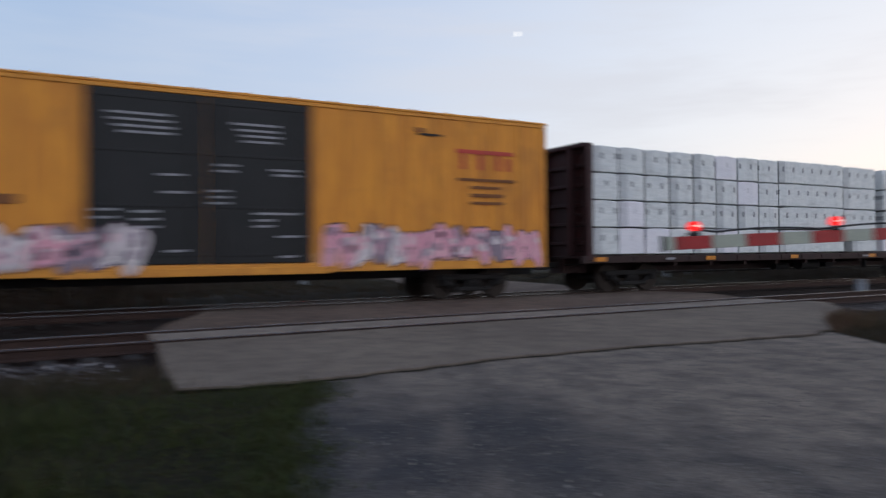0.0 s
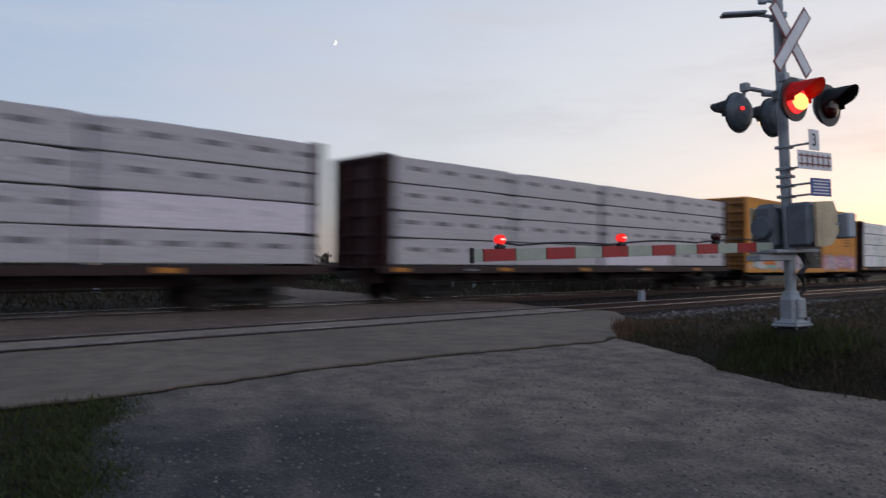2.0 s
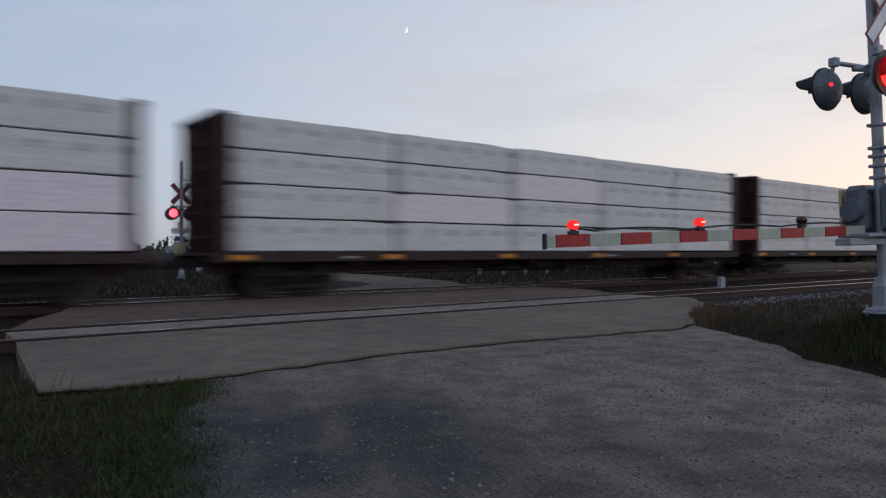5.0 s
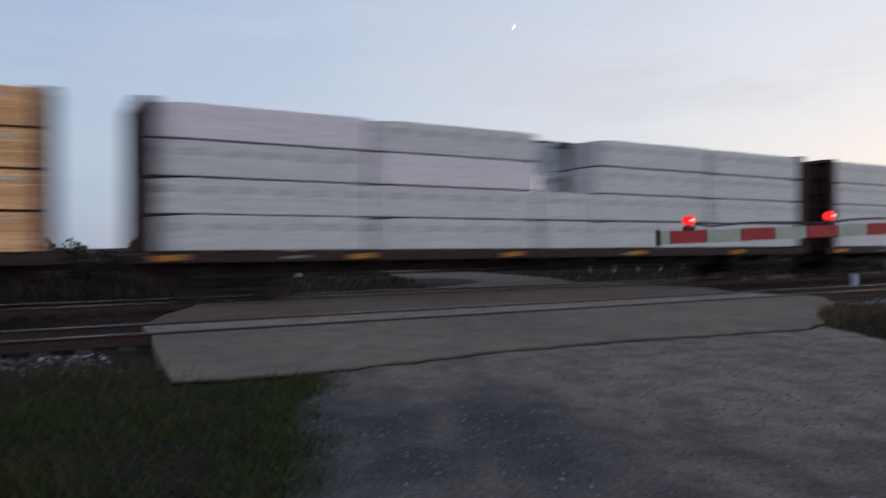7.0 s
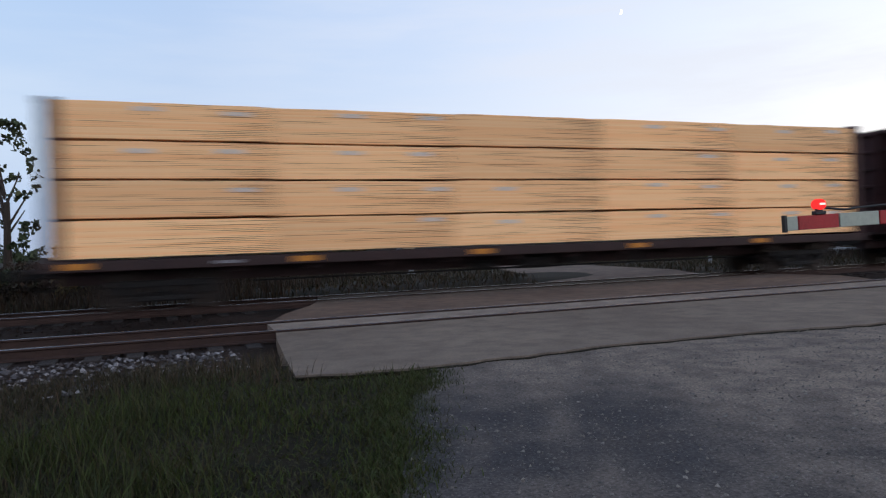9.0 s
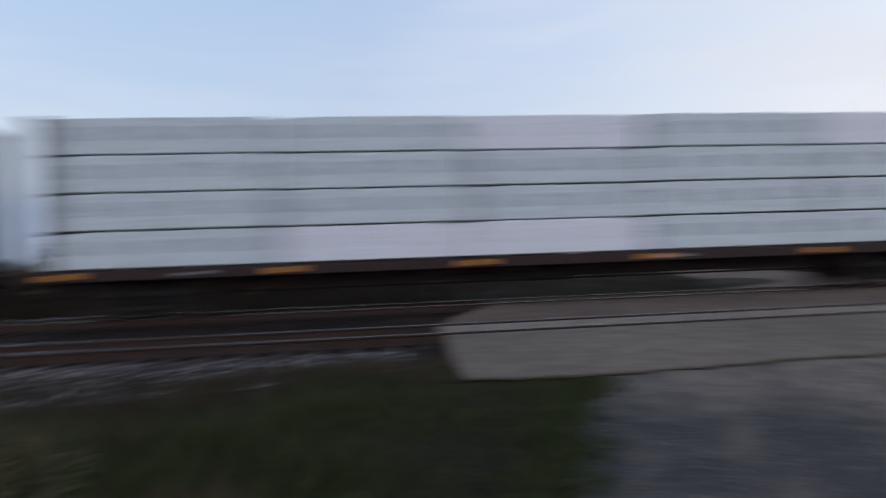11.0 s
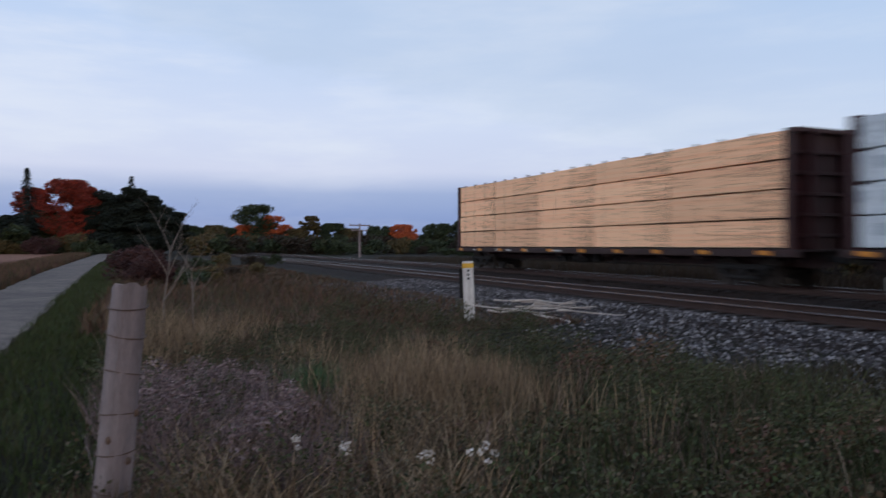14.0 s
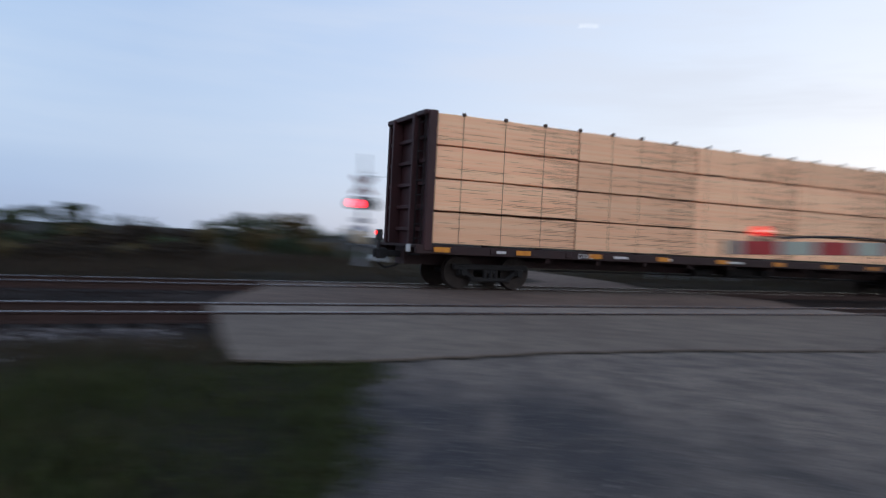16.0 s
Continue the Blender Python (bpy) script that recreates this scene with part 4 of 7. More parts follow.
def graffiti(car, x0, x1, z0, z1, count, fills, seed, y):
    """A row of overlapping bubble letters with dark outlines and lighter fills."""
    rng = random.Random(seed)
    step = (x1 - x0) / count
    for i in range(count):
        w, h = step * rng.uniform(1.0, 1.35), (z1 - z0) * rng.uniform(0.8, 1.05)
        shape = blob_outline(rng, w, h)
        at = pose(x0 + step * (i + 0.5), y - 0.003 * (i % 2), (z0 + z1) / 2 + rng.uniform(-0.08, 0.08), 0, rng.uniform(-14, 14), 0)
        letter = paint_patch("graffiti_letter", shape, "spray_line", car, at)
        fill = rng.choice(fills)
        paint_patch("fill", [(px * 0.92, pz * 0.92) for px, pz in shape], fill, letter, None, 0.003)
        for k in range(5):
            inner = blob_outline(rng, w * rng.uniform(0.2, 0.45), h * rng.uniform(0.12, 0.3), 10)
            ox, oz = rng.uniform(-0.22, 0.22) * w, rng.uniform(-0.25, 0.3) * h
            paint_patch("stroke", [(px + ox, pz + oz) for px, pz in inner], rng.choice(fills + ["spray_line", "spray_white"]), letter, None, 0.006 + 0.002 * k)


def boxcar():
    """Yellow ribbed boxcar with double black plug doors."""
    L, W2, Z0, Z1 = 19.1, 1.44, 1.0, 5.0
    D0, D1 = 6.95, 11.9
    car = tagged(new("boxcar"), "yellow ribbed boxcar with black doors and sprayed graffiti", "freight car", "cars of the freight train")
    bm = B()
    box(bm, -0.045, -0.02, 0.0, 0.045, 0.014, Z1 - Z0 - 0.15, 0.008)
    box(bm, -0.03, -0.014, 0.0, 0.03, -0.02, Z1 - Z0 - 0.15)
    rib_mesh = mesh_of("rib", bm, M["boxcar_plain"])
    bm = B()
    box(bm, 0.0, -W2 + 0.06, Z0, L, W2 - 0.06, Z1)
    # side panels either side of the door with pressed vertical ribs
    for s in (-1, 1):
        for a, b, pitch in ((0.0, D0 - 0.05, 1.1), (D1 + 0.05, L, 0.9)):
            pb = B()
            box(pb, a, s * (W2 - 0.055), Z0, b, s * (W2 - 0.01), Z1)
            part("side_panel", pb, M["boxcar"], car, "faded yellow steel sheet with rust streaks")
            k = a + 0.08
            while k < b:
                part("rib", rib_mesh, None, car, at=pose(k, s * W2, Z0 + 0.06))
                k += (b - a - 0.16) / round((b - a) / pitch)
        for name, z0, z1, out in (("side_sill", Z0 - 0.16, Z0 + 0.06, 0.012), ("top_chord", Z1 - 0.09, Z1, 0.02)):
            pb = B()
            box(pb, 0, s * (W2 - 0.06), z0, L, s * (W2 + out), z1, 0.01)
            part(name, pb, M["boxcar_plain"], car)
    part("body", bm, M["boxcar"], car, "faded yellow steel sides with rust streaks")
    bm = B()
    box(bm, -0.06, -W2 - 0.03, Z1, L + 0.06, W2 + 0.03, Z1 + 0.07, 0.02)
    k = 0.4
    while k < L:
        box(bm, k, -W2, Z1 + 0.07, k + 0.1, W2, Z1 + 0.10)
        k += 1.1
    part("roof", bm, M["boxcar_plain"], car, "ribbed yellow roof with faded edges")
    for x, turn in ((0.0, 0), (L, 180)):
        bm = B()
        for j in range(8):
            z = Z0 + 0.12 + j * 0.49
            tube(bm, (-0.0, -W2 + 0.1, z + 0.16), (-0.0, W2 - 0.1, z + 0.16), 0.12, None, 8)
        box(bm, -0.04, -W2 + 0.02, Z0, 0.02, W2 - 0.02, Z1)
        part("car_end", bm, M["boxcar_end"], car, "corrugated brown steel end", at=pose(x, 0, 0, 0, 0, turn))
        part("coupler", coupler_mesh(), None, car, at=pose(x, 0, 0, 0, 0, turn))
        part("ladder", ladder_mesh(), None, car, at=pose(x + (0.1 if turn == 0 else -0.1), 0, 0.2, 0, 0, turn))
    split = (D0 + D1) / 2
    marks = (((7.35, 4.36, 1.5), (7.4, 4.22, 1.5), (7.5, 4.08, 1.45), (7.6, 3.95, 1.3), (8.4, 3.05, 0.6), (8.45, 2.66, 0.75), (7.05, 2.25, 0.6), (7.05, 2.08, 0.55), (7.85, 2.22, 0.6), (7.85, 2.05, 0.6), (7.9, 1.88, 0.55), (8.55, 1.35, 0.5)),
             ((10.0, 4.30, 1.3), (10.1, 4.16, 1.2), (10.2, 4.03, 1.1), (10.25, 3.90, 0.95), (9.6, 3.32, 0.6), (9.6, 3.18, 0.55), (10.9, 3.26, 0.85), (11.0, 3.14, 0.75), (9.46, 2.72, 0.55), (9.5, 2.58, 0.5), (9.46, 2.44, 0.55), (10.5, 2.22, 1.3), (10.5, 2.06, 0.55), (10.5, 1.92, 0.5), (11.05, 1.68, 0.75), (11.1, 1.2, 0.5)))
    for (a, b), rows in zip(((D0, split - 0.02), (split + 0.02, D1)), marks):
        bm = B()
        box(bm, a, -W2 - 0.03, Z0 + 0.08, b, -W2 + 0.05, Z1 - 0.1, 0.015)
        d = part("door", bm, M["boxcar_door"], car, "black plug door with locking bars")
        for z in (1.25, 2.35, 3.55, 4.72):
            part("door_rib", small_box("door_rib", "boxcar_door", round(b - a - 0.12, 3), 0.016, 0.06), None, d, at=pose(a + 0.06, -W2 - 0.045, z))
        for k in (0.3, b - a - 0.35):
            bm = B()
            tube(bm, (a + k, -W2 - 0.07, Z0 + 0.15), (a + k, -W2 - 0.07, Z1 - 0.2), 0.022, None, 6)
            part("locking_bar", bm, M["boxcar_door"], d)
        for x, z, w in rows:
            part("stencil_bar", small_box("stencil_bar", "door_mark", round(w * 0.85, 3), 0.006, 0.055), None, d, at=pose(x, -W2 - 0.054, z))
    bm = B()
    box(bm, D0 - 0.6, -W2 - 0.05, 0.80, D1 + 0.5, -W2 + 0.02, 0.98, 0.01)
    part("door_sill", bm, M["boxcar_plain"], car, "yellow sill rail under the doors")
    # crossed plain shapes and lettering bars on the panels
    for rz in (33, -33):
        bm = B()
        box(bm, -0.86, -0.002, -0.13, 0.86, 0.002, 0.13)
        part("painted_mark", bm, M["logo_blue"], car, at=pose(2.65, -W2 - 0.018 - (0.003 if rz > 0 else 0), 3.88, 0, rz, 0))
    for sx in (-1, 1):
        paint_patch("painted_wedge", [(sx * 0.16, 0.0), (sx * 0.76, 0.36), (sx * 0.84, 0.12), (sx * 0.5, 0.0), (sx * 0.84, -0.12), (sx * 0.76, -0.36)], "logo_red", car, pose(2.65, -W2 - 0.025, 3.88))
    for x, z, w, h, mat in ((0.75, 3.98, 0.85, 0.09, "brown_stencil"), (0.75, 3.80, 0.85, 0.12, "brown_stencil"), (3.95, 3.86, 0.8, 0.09, "brown_stencil"), (3.95, 3.68, 0.7, 0.12, "brown_stencil"), (3.8, 4.32, 1.0, 0.05, "boxcar_door"),
                            (1.75, 2.92, 1.7, 0.05, "boxcar_door"), (1.95, 2.72, 0.75, 0.20, "brown_stencil"), (2.85, 2.72, 0.5, 0.20, "brown_stencil"), (0.7, 2.75, 0.7, 0.32, "brown_stencil"), (5.2, 2.35, 0.5, 0.2, "brown_stencil"),
                            (14.9, 4.42, 0.7, 0.06, "boxcar_door"), (14.8, 4.50, 0.25, 0.12, "brown_stencil"),
                            (16.05, 4.02, 1.9, 0.11, "logo_red"), (16.2, 3.58, 0.14, 0.44, "logo_red"), (16.75, 3.58, 0.14, 0.44, "logo_red"), (17.35, 3.58, 0.14, 0.44, "logo_red"), (17.7, 3.58, 0.12, 0.36, "logo_red"),
                            (16.1, 3.26, 1.9, 0.08, "brown_stencil"), (16.5, 3.05, 1.0, 0.08, "brown_stencil"), (16.5, 2.82, 1.1, 0.10, "brown_stencil"), (16.5, 2.62, 1.1, 0.08, "brown_stencil")):
        part("lettering_bar", small_box("lettering_bar", mat, w, 0.005, h, 0.001), None, car, at=pose(x, -W2 - 0.021, z))
    face = -W2 - 0.016
    paint_patch("paint_wash", [(-1.7, -0.3), (1.7, -0.3), (1.75, 0.02), (1.2, 0.12), (0.7, 0.06), (0.2, 0.14), (-0.8, 0.04), (-1.2, 0.12), (-1.7, 0.05)], "spray_peach", car, pose(3.2, face + 0.004, 2.22))
    graffiti(car, 1.0, 4.9, 0.95, 1.98, 6, ["spray_teal", "spray_teal", "spray_teal", "spray_white"], 3, face)
    paint_patch("paint_wash", [(-0.9, -0.14), (0.9, -0.14), (0.95, 0.14), (-0.85, 0.15)], "spray_orange", car, pose(3.1, face - 0.018, 1.42))
    graffiti(car, 4.7, 8.1, 0.90, 1.98, 8, ["spray_white", "spray_pink", "spray_grey", "spray_pink"], 4, -W2 - 0.056)
    graffiti(car, 12.2, 18.9, 0.92, 2.05, 15, ["spray_pink", "spray_pink", "spray_white", "spray_grey"], 5, face)
    bm = B()
    box(bm, -0.3, -0.33, 0.60, L + 0.3, 0.33, 1.0)
    part("underframe", bm, M["car_dark"], car)
    for k in range(8):
        part("cross_bearer", small_box("cross_bearer", "car_dark", 0.15, 2.7, 0.21), None, car, at=pose(3.4 + k * 1.7, -1.35, 0.785))
    add_truck(car, 2.3)
    add_truck(car, L - 2.3)
    return car


def tail_device(car):
    """Marker lamp on the last coupler."""
    bm = B()
    tube(bm, (-0.95, -0.1, 0.98), (-0.95, -0.1, 1.3), 0.03, None, 8)
    box(bm, -1.03, -0.2, 1.22, -0.88, 0.0, 1.5, 0.02)
    d = part("tail_marker", bm, M["black"], car, "black end-of-train marker with a red lamp")
    bm = B()
    tube(bm, (-1.06, -0.1, 1.41), (-1.02, -0.1, 1.41), 0.05, None, 12)
    part("lens", bm, M["red_on"], d)
    part("plate", small_box("plate", "white_mark", 0.02, 0.28, 0.2), None, car, at=pose(-0.5, -1.2, 0.95))


PALE = "oxide-brown centerbeam flatcar loaded with bare pale lumber"
GOLD = "oxide-brown centerbeam flatcar loaded with golden strapped lumber"
GREY = "oxide-brown centerbeam flatcar loaded with pale blue-grey wrapped lumber"
WHITE = "oxide-brown centerbeam flatcar loaded with white plastic-wrapped lumber"
DASH = "oxide-brown centerbeam flatcar loaded with white wrap printed in dark dashes"


def build_train():
    """(thing, x of its load's rear end at 16 s), from the tail forward."""
    train = []
    full = (0, 1, 2, 3)
    even = [(p, q, full) for p, q in ((0.0, 4.45), (4.45, 8.9), (8.9, 13.4), (13.4, 18.0), (18.0, LOAD))]
    five = [(p, q, full) for p, q in ((0.02, 4.9), (4.9, 9.5), (9.5, 13.95), (13.95, 18.5), (18.5, LOAD))]
    split = [(p, q, full) for p, q in ((0.0, 5.3), (5.3, 10.58), (11.15, 16.9), (16.9, LOAD))]
    tight = [(p, q, full) for p, q in ((0.0, 5.6), (5.6, 11.3), (11.5, 17.2), (17.2, LOAD))]
    wide = [(p, q, full) for p, q in ((0.0, 5.4), (5.4, 10.9), (11.95, 17.4), (17.4, LOAD))]
    late = [(p, q, full) for p, q in ((0.02, 4.6), (4.6, 9.2), (9.2, 13.86), (14.42, 18.6), (18.6, LOAD))]
    gapped = [(p, q, full) for p, q in ((0.02, 5.2), (5.2, 10.25), (13.0, 18.0), (18.0, LOAD))]
    notched = [(p, q, full) for p, q in ((0.02, 5.2), (5.2, 10.56), (12.8, 17.9), (17.9, LOAD))] + [(10.56, 12.8, (0, 1))]
    plan = [("wood_pale", PALE, even), ("wrap_cool", GREY, five), ("wrap_cool", GREY, five), ("wood_pale", PALE, even), ("wrap_cool", GREY, five), ("wood_gold", GOLD, split),
            ("wood_gold", GOLD, even), ("wood_gold", GOLD, wide), ("wrap_fine", WHITE + " beside a notch", notched), ("wrap_fine", WHITE + " around a gap", gapped),
            ("wrap_fine", WHITE, five), ("wrap_fine", WHITE, late), ("wrap_dash", DASH, split), ("wrap_dash", DASH, tight)]
    for i, (style, label, stacks) in enumerate(plan):
        car = centerbeam_car(style, label, stacks, 20 + i, reflect=2.4 if style == "wood_pale" else 4.7)
        if i == 0:
            tail_device(car)
            letters("DWC", 0.2, M["white_mark"], car, pose(4.55, -1.5, 0.96, 90, 0, 0))
        if i == 7:
            hanging_wrap(car, 11.05, 1.3, 4.3, 0.75, 7)
        if i == 8:
            hanging_wrap(car, 10.62, 3.35, 4.35, 0.8, 5)
        if i == 9:
            hanging_wrap(car, 10.3, 1.25, 4.3, 0.95, 6)
        train.append((car, TAIL + PITCH * i + (0.8 if i == 13 else 0.2 if i == 12 else 0.0)))
    train.append((boxcar(), TAIL + 354.4))
    short = [(1.12 * q + 0.02, 1.12 * q + 1.13, full) for q in range(8)] + [(9.0, 13.0, full), (13.0, 15.2, (1, 2, 3)), (13.5, 15.2, (0,)), (15.7, 19.3, full), (19.3, LOAD, full)]
    for k in range(5):
        train.append((centerbeam_car("wrap_white", WHITE, short if k % 2 == 0 else five, 50 + k), TAIL + 375.3 + PITCH * k))
    return train


TRAIN = build_train()


def motions():
    """The train rolls by at a steady speed; loads ride 0.0 m off the rails' centre line."""
    for car, x16 in TRAIN:
        walk(car, [(t, pose(x16 - SPEED * (16 - t), FAR_CENTRE, 0)) for t in [0.5 * k for k in range(33)]])


# ------------------------------------------------------------------ crossing signal, gate and signs
def at_bearing(az, d):
    """Plan place at a bearing (degrees from +x) and distance from the camera's stand."""
    return d * math.cos(radians(az)), d * math.sin(radians(az))


def lamp_unit(parent, x, y, z, lit, red_hood, core=True):
    """One flashing lamp on its crossarm; it faces local -y. Round backplate, lens, hood and grey housing."""
    bm = B()
    tube(bm, (0, 0.0, 0), (0, 0.02, 0), 0.27, None, 28)
    lamp = part("lamp", bm, M["black"], parent, "round black backplate of a flashing lamp", at=pose(x, y, z, 0, 0, 0))
    bm = B()
    prev = None
    for k, (r, d) in enumerate(((0.255, 0.022), (0.235, 0.07), (0.17, 0.12), (0.07, 0.15))):
        ring = [bm.verts.new((r * math.cos(a), d, r * math.sin(a))) for a in [2 * math.pi * i / 20 for i in range(20)]]
        if prev:
            for i in range(20):
                bm.faces.new((prev[i], prev[(i + 1) % 20], ring[(i + 1) % 20], ring[i]))
        else:
            bm.faces.new(ring)
        prev = ring
    bm.faces.new(prev[::-1])
    part("housing", bm, M["lamp_back"], lamp, "rounded grey lamp housing")
    bm = B()
    bmesh.ops.create_uvsphere(bm, u_segments=20, v_segments=10, radius=0.175, matrix=Matrix.LocRotScale((0, -0.005, 0), None, (1, 0.5, 1)))
    part("lens", bm, (M["red_on"] if core else M["red_far"]) if lit else M["red_lens"], lamp, "lit red lens" if lit else "dark red lens")
    if lit and core:
        bm = B()
        bmesh.ops.create_uvsphere(bm, u_segments=16, v_segments=8, radius=0.15, matrix=Matrix.LocRotScale((0.0, -0.07, -0.04), None, (1, 0.3, 0.7)))
        part("core", bm, M["core_on"], lamp)
    # hood: a curved sheet over the lens, longer on top
    bm = B()
    rows = []
    for j in range(6):
        u = j / 5
        rows.append([bm.verts.new((0.205 * math.cos(a) * (1 - 0.12 * u), -0.015 - (0.09 + 0.25 * math.sqrt(max(0.0, math.sin(a)))) * u, 0.205 * math.sin(a) * (1 - 0.08 * u))) for a in [radians(-15 + 210 * i / 16) for i in range(17)]])
    for p, q in zip(rows, rows[1:]):
        for i in range(16):
            bm.faces.new((p[i], p[i + 1], q[i + 1], q[i]))
    bmesh.ops.solidify(bm, geom=bm.faces[:], thickness=0.008)
    part("hood", bm, M["red_hood"] if red_hood else M["black"], lamp, "hood with the lamp's red glow painted on" if red_hood else "")
    return lamp


def plate(name, w, h, mat, parent, at, t=0.006, bevel=0.0):
    bm = B()
    box(bm, -w / 2, -t / 2, -h / 2, w / 2, t / 2, h / 2, bevel)
    return part(name, bm, mat, parent, at=at)


def crossing_signal(place, label, gate=True, core=True):
    """Mast signal; local -y faces the road's traffic. Heights are from the foot of its base casting."""
    sig = tagged(new("crossing_signal"), label, "crossing signal")
    bm = B()
    tube(bm, (0, 0, 0.35), (0, 0, 5.0), 0.066, None, 18)
    bmesh.ops.create_uvsphere(bm, u_segments=14, v_segments=6, radius=0.07, matrix=Matrix.Translation((0, 0, 5.0)))
    part("mast", bm, M["galv"], sig, "galvanised steel pipe mast")
    bm = B()
    for s, z in ((0.18, 0.0), (0.16, 0.03)):
        box(bm, -s, -s, z, s, s, z + 0.035, 0.01)
    for sx in (-1, 1):
        for sy in (-1, 1):
            tube(bm, (sx * 0.14, sy * 0.14, -0.02), (sx * 0.14, sy * 0.14, 0.11), 0.018, None, 8)
    r = []
    for z, w in ((0.06, 0.13), (0.10, 0.115), (0.34, 0.11), (0.39, 0.09), (0.45, 0.075)):
        r.append([bm.verts.new((w * cx, w * cy, z)) for cx, cy in ((-1, -0.6), (-0.6, -1), (0.6, -1), (1, -0.6), (1, 0.6), (0.6, 1), (-0.6, 1), (-1, 0.6))])
    for p, q in zip(r, r[1:]):
        for i in range(8):
            bm.faces.new((p[i], p[(i + 1) % 8], q[(i + 1) % 8], q[i]))
    bm.faces.new(r[-1])
    box(bm, -0.08, -0.16, 0.10, 0.08, -0.10, 0.36, 0.02)
    part("base", bm, M["galv"], sig, "cast junction-box base bolted to its footing")
    bm = B()
    box(bm, -0.15, -0.15, -0.55, 0.15, 0.15, -0.005, 0.03)
    part("footing", bm, M["car_dark"], sig, "dark soil-stained footing")
    # lamps: a pair towards each approach on its own crossarm
    for s, lit in ((-1, (-0.37,)), (1, (-0.37,))):
        bm = B()
        y = s * 0.36
        tube(bm, (0, 0, 2.98), (0, y * 0.75, 3.06), 0.035, None, 10)
        tube(bm, (-0.42, y * 0.75, 3.1), (0.42, y * 0.75, 3.1), 0.03, None, 10)
        for x in (-0.37, 0.37):
            tube(bm, (x, y * 0.75, 3.1), (x, y * 0.95, 2.86), 0.026, None, 8)
            box(bm, x - 0.05, y * 0.75 - 0.05, 3.05, x + 0.05, y * 0.75 + 0.05, 3.16, 0.01)
        box(bm, -0.09, -0.09, 2.92, 0.09, 0.09, 3.04, 0.01)
        part("crossarm", bm, M["galv"], sig)
        for x in (-0.37, 0.37):
            lp = lamp_unit(sig, x, y * 1.12, 2.80, (x == -0.37) if s < 0 else (x == 0.37), s < 0 and x < 0, core)
            if s > 0:
                lp.matrix_basis = pose(x, y * 1.12, 2.80, 0, 0, 180)
                if x < 0:
                    pb = B()
                    bmesh.ops.create_uvsphere(pb, u_segments=10, v_segments=6, radius=0.022, matrix=Matrix.Translation((0.1, 0.155, 0.02)))
                    part("side_light", pb, M["red_on"], lp, "tiny red side light")
    # crossbuck, red-bordered white blades
    for rz in (48, -48):
        d = -0.16 if rz > 0 else -0.178
        b = plate("crossbuck_blade", 1.1, 0.2, M["sign_edge"], sig, pose(0, d, 3.66, 0, rz, 0), 0.008, 0.003)
        f = plate("face", 1.04, 0.14, M["sign_white"], b, pose(0, -0.006, 0), 0.006)
        part_bracket = B()
        tube(part_bracket, (0, 0, 3.66 + (0.12 if rz > 0 else -0.12)), (0, -0.15, 3.66 + (0.12 if rz > 0 else -0.12)), 0.02, None, 8)
        part("bracket", part_bracket, M["galv"], sig)
    # number-of-tracks plates
    three = plate("count_plate", 0.22, 0.26, M["sign_white"], sig, pose(0, -0.40, 2.33), 0.006)
    letters("3", 0.22, M["sign_black"], three, pose(-0.06, -0.006, -0.075, 90, 0, 0), "numeral", 0.001)
    tr = plate("tracks_plate", 0.74, 0.23, M["sign_white"], sig, pose(0, -0.40, 2.07), 0.006)
    for z in (-0.05, 0.05):
        plate("rail_symbol", 0.70, 0.018, M["sign_edge"], tr, pose(0, -0.006, z), 0.004)
    for k in range(6):
        plate("tie_symbol", 0.02, 0.16, M["sign_edge"], tr, pose(-0.29 + k * 0.116, -0.0062, 0), 0.004)
    blue = plate("notice_plate", 0.44, 0.22, M["sign_blue"], sig, pose(0.0, -0.46, 1.73), 0.006)
    for k in range(5):
        plate("text_bar", 0.36 - 0.05 * (k % 2), 0.016, M["sign_white"], blue, pose(0, -0.006, 0.076 - 0.038 * k), 0.003)
    for z, y in ((2.30, -0.4), (2.02, -0.4), (1.80, -0.46), (1.66, -0.46), (1.92, -0.1)):
        bm = B()
        tube(bm, (0, 0, z), (0, y, z), 0.014, None, 8)
        box(bm, -0.085, -0.085, z - 0.02, 0.085, 0.085, z + 0.02, 0.006)
        part("sign_bracket", bm, M["galv"], sig)
    # flat luminaire bracket near the top
    bm = B()
    v = box(bm, -0.72, -0.08, 4.05, -0.16, 0.08, 4.09, 0.012)
    tube(bm, (-0.3, 0, 4.06), (0, 0, 4.0), 0.025, None, 8)
    box(bm, -0.085, -0.085, 3.97, 0.085, 0.085, 4.05, 0.01)
    tube(bm, (0.0, 0.0, 4.2), (-0.16, 0.0, 4.24), 0.025, None, 10)
    box(bm, -0.24, -0.04, 4.19, -0.13, 0.04, 4.29, 0.015)
    bmesh.ops.rotate(bm, verts=bm.verts[:], cent=(0, 0, 0), matrix=Matrix.Rotation(radians(-37), 3, "Z"))
    part("top_bracket", bm, M["grey_box"], sig, "flat grey bracket at the mast's top")
    if gate:
        bm = B()
        box(bm, -0.2, 0.07, 0.99, 0.2, 0.36, 1.58, 0.06)
        tube(bm, (-0.2, 0.22, 1.27), (-0.27, 0.22, 1.27), 0.16, 0.13, 18)
        for k in range(4):
            tube(bm, (-0.12 + 0.08 * k, 0.06, 1.06), (-0.12 + 0.08 * k, 0.06, 1.46), 0.02, None, 6)
        part("gate_machine", bm, M["lamp_back"], sig, "grey gate machine housing on the mast")
        bm = B()
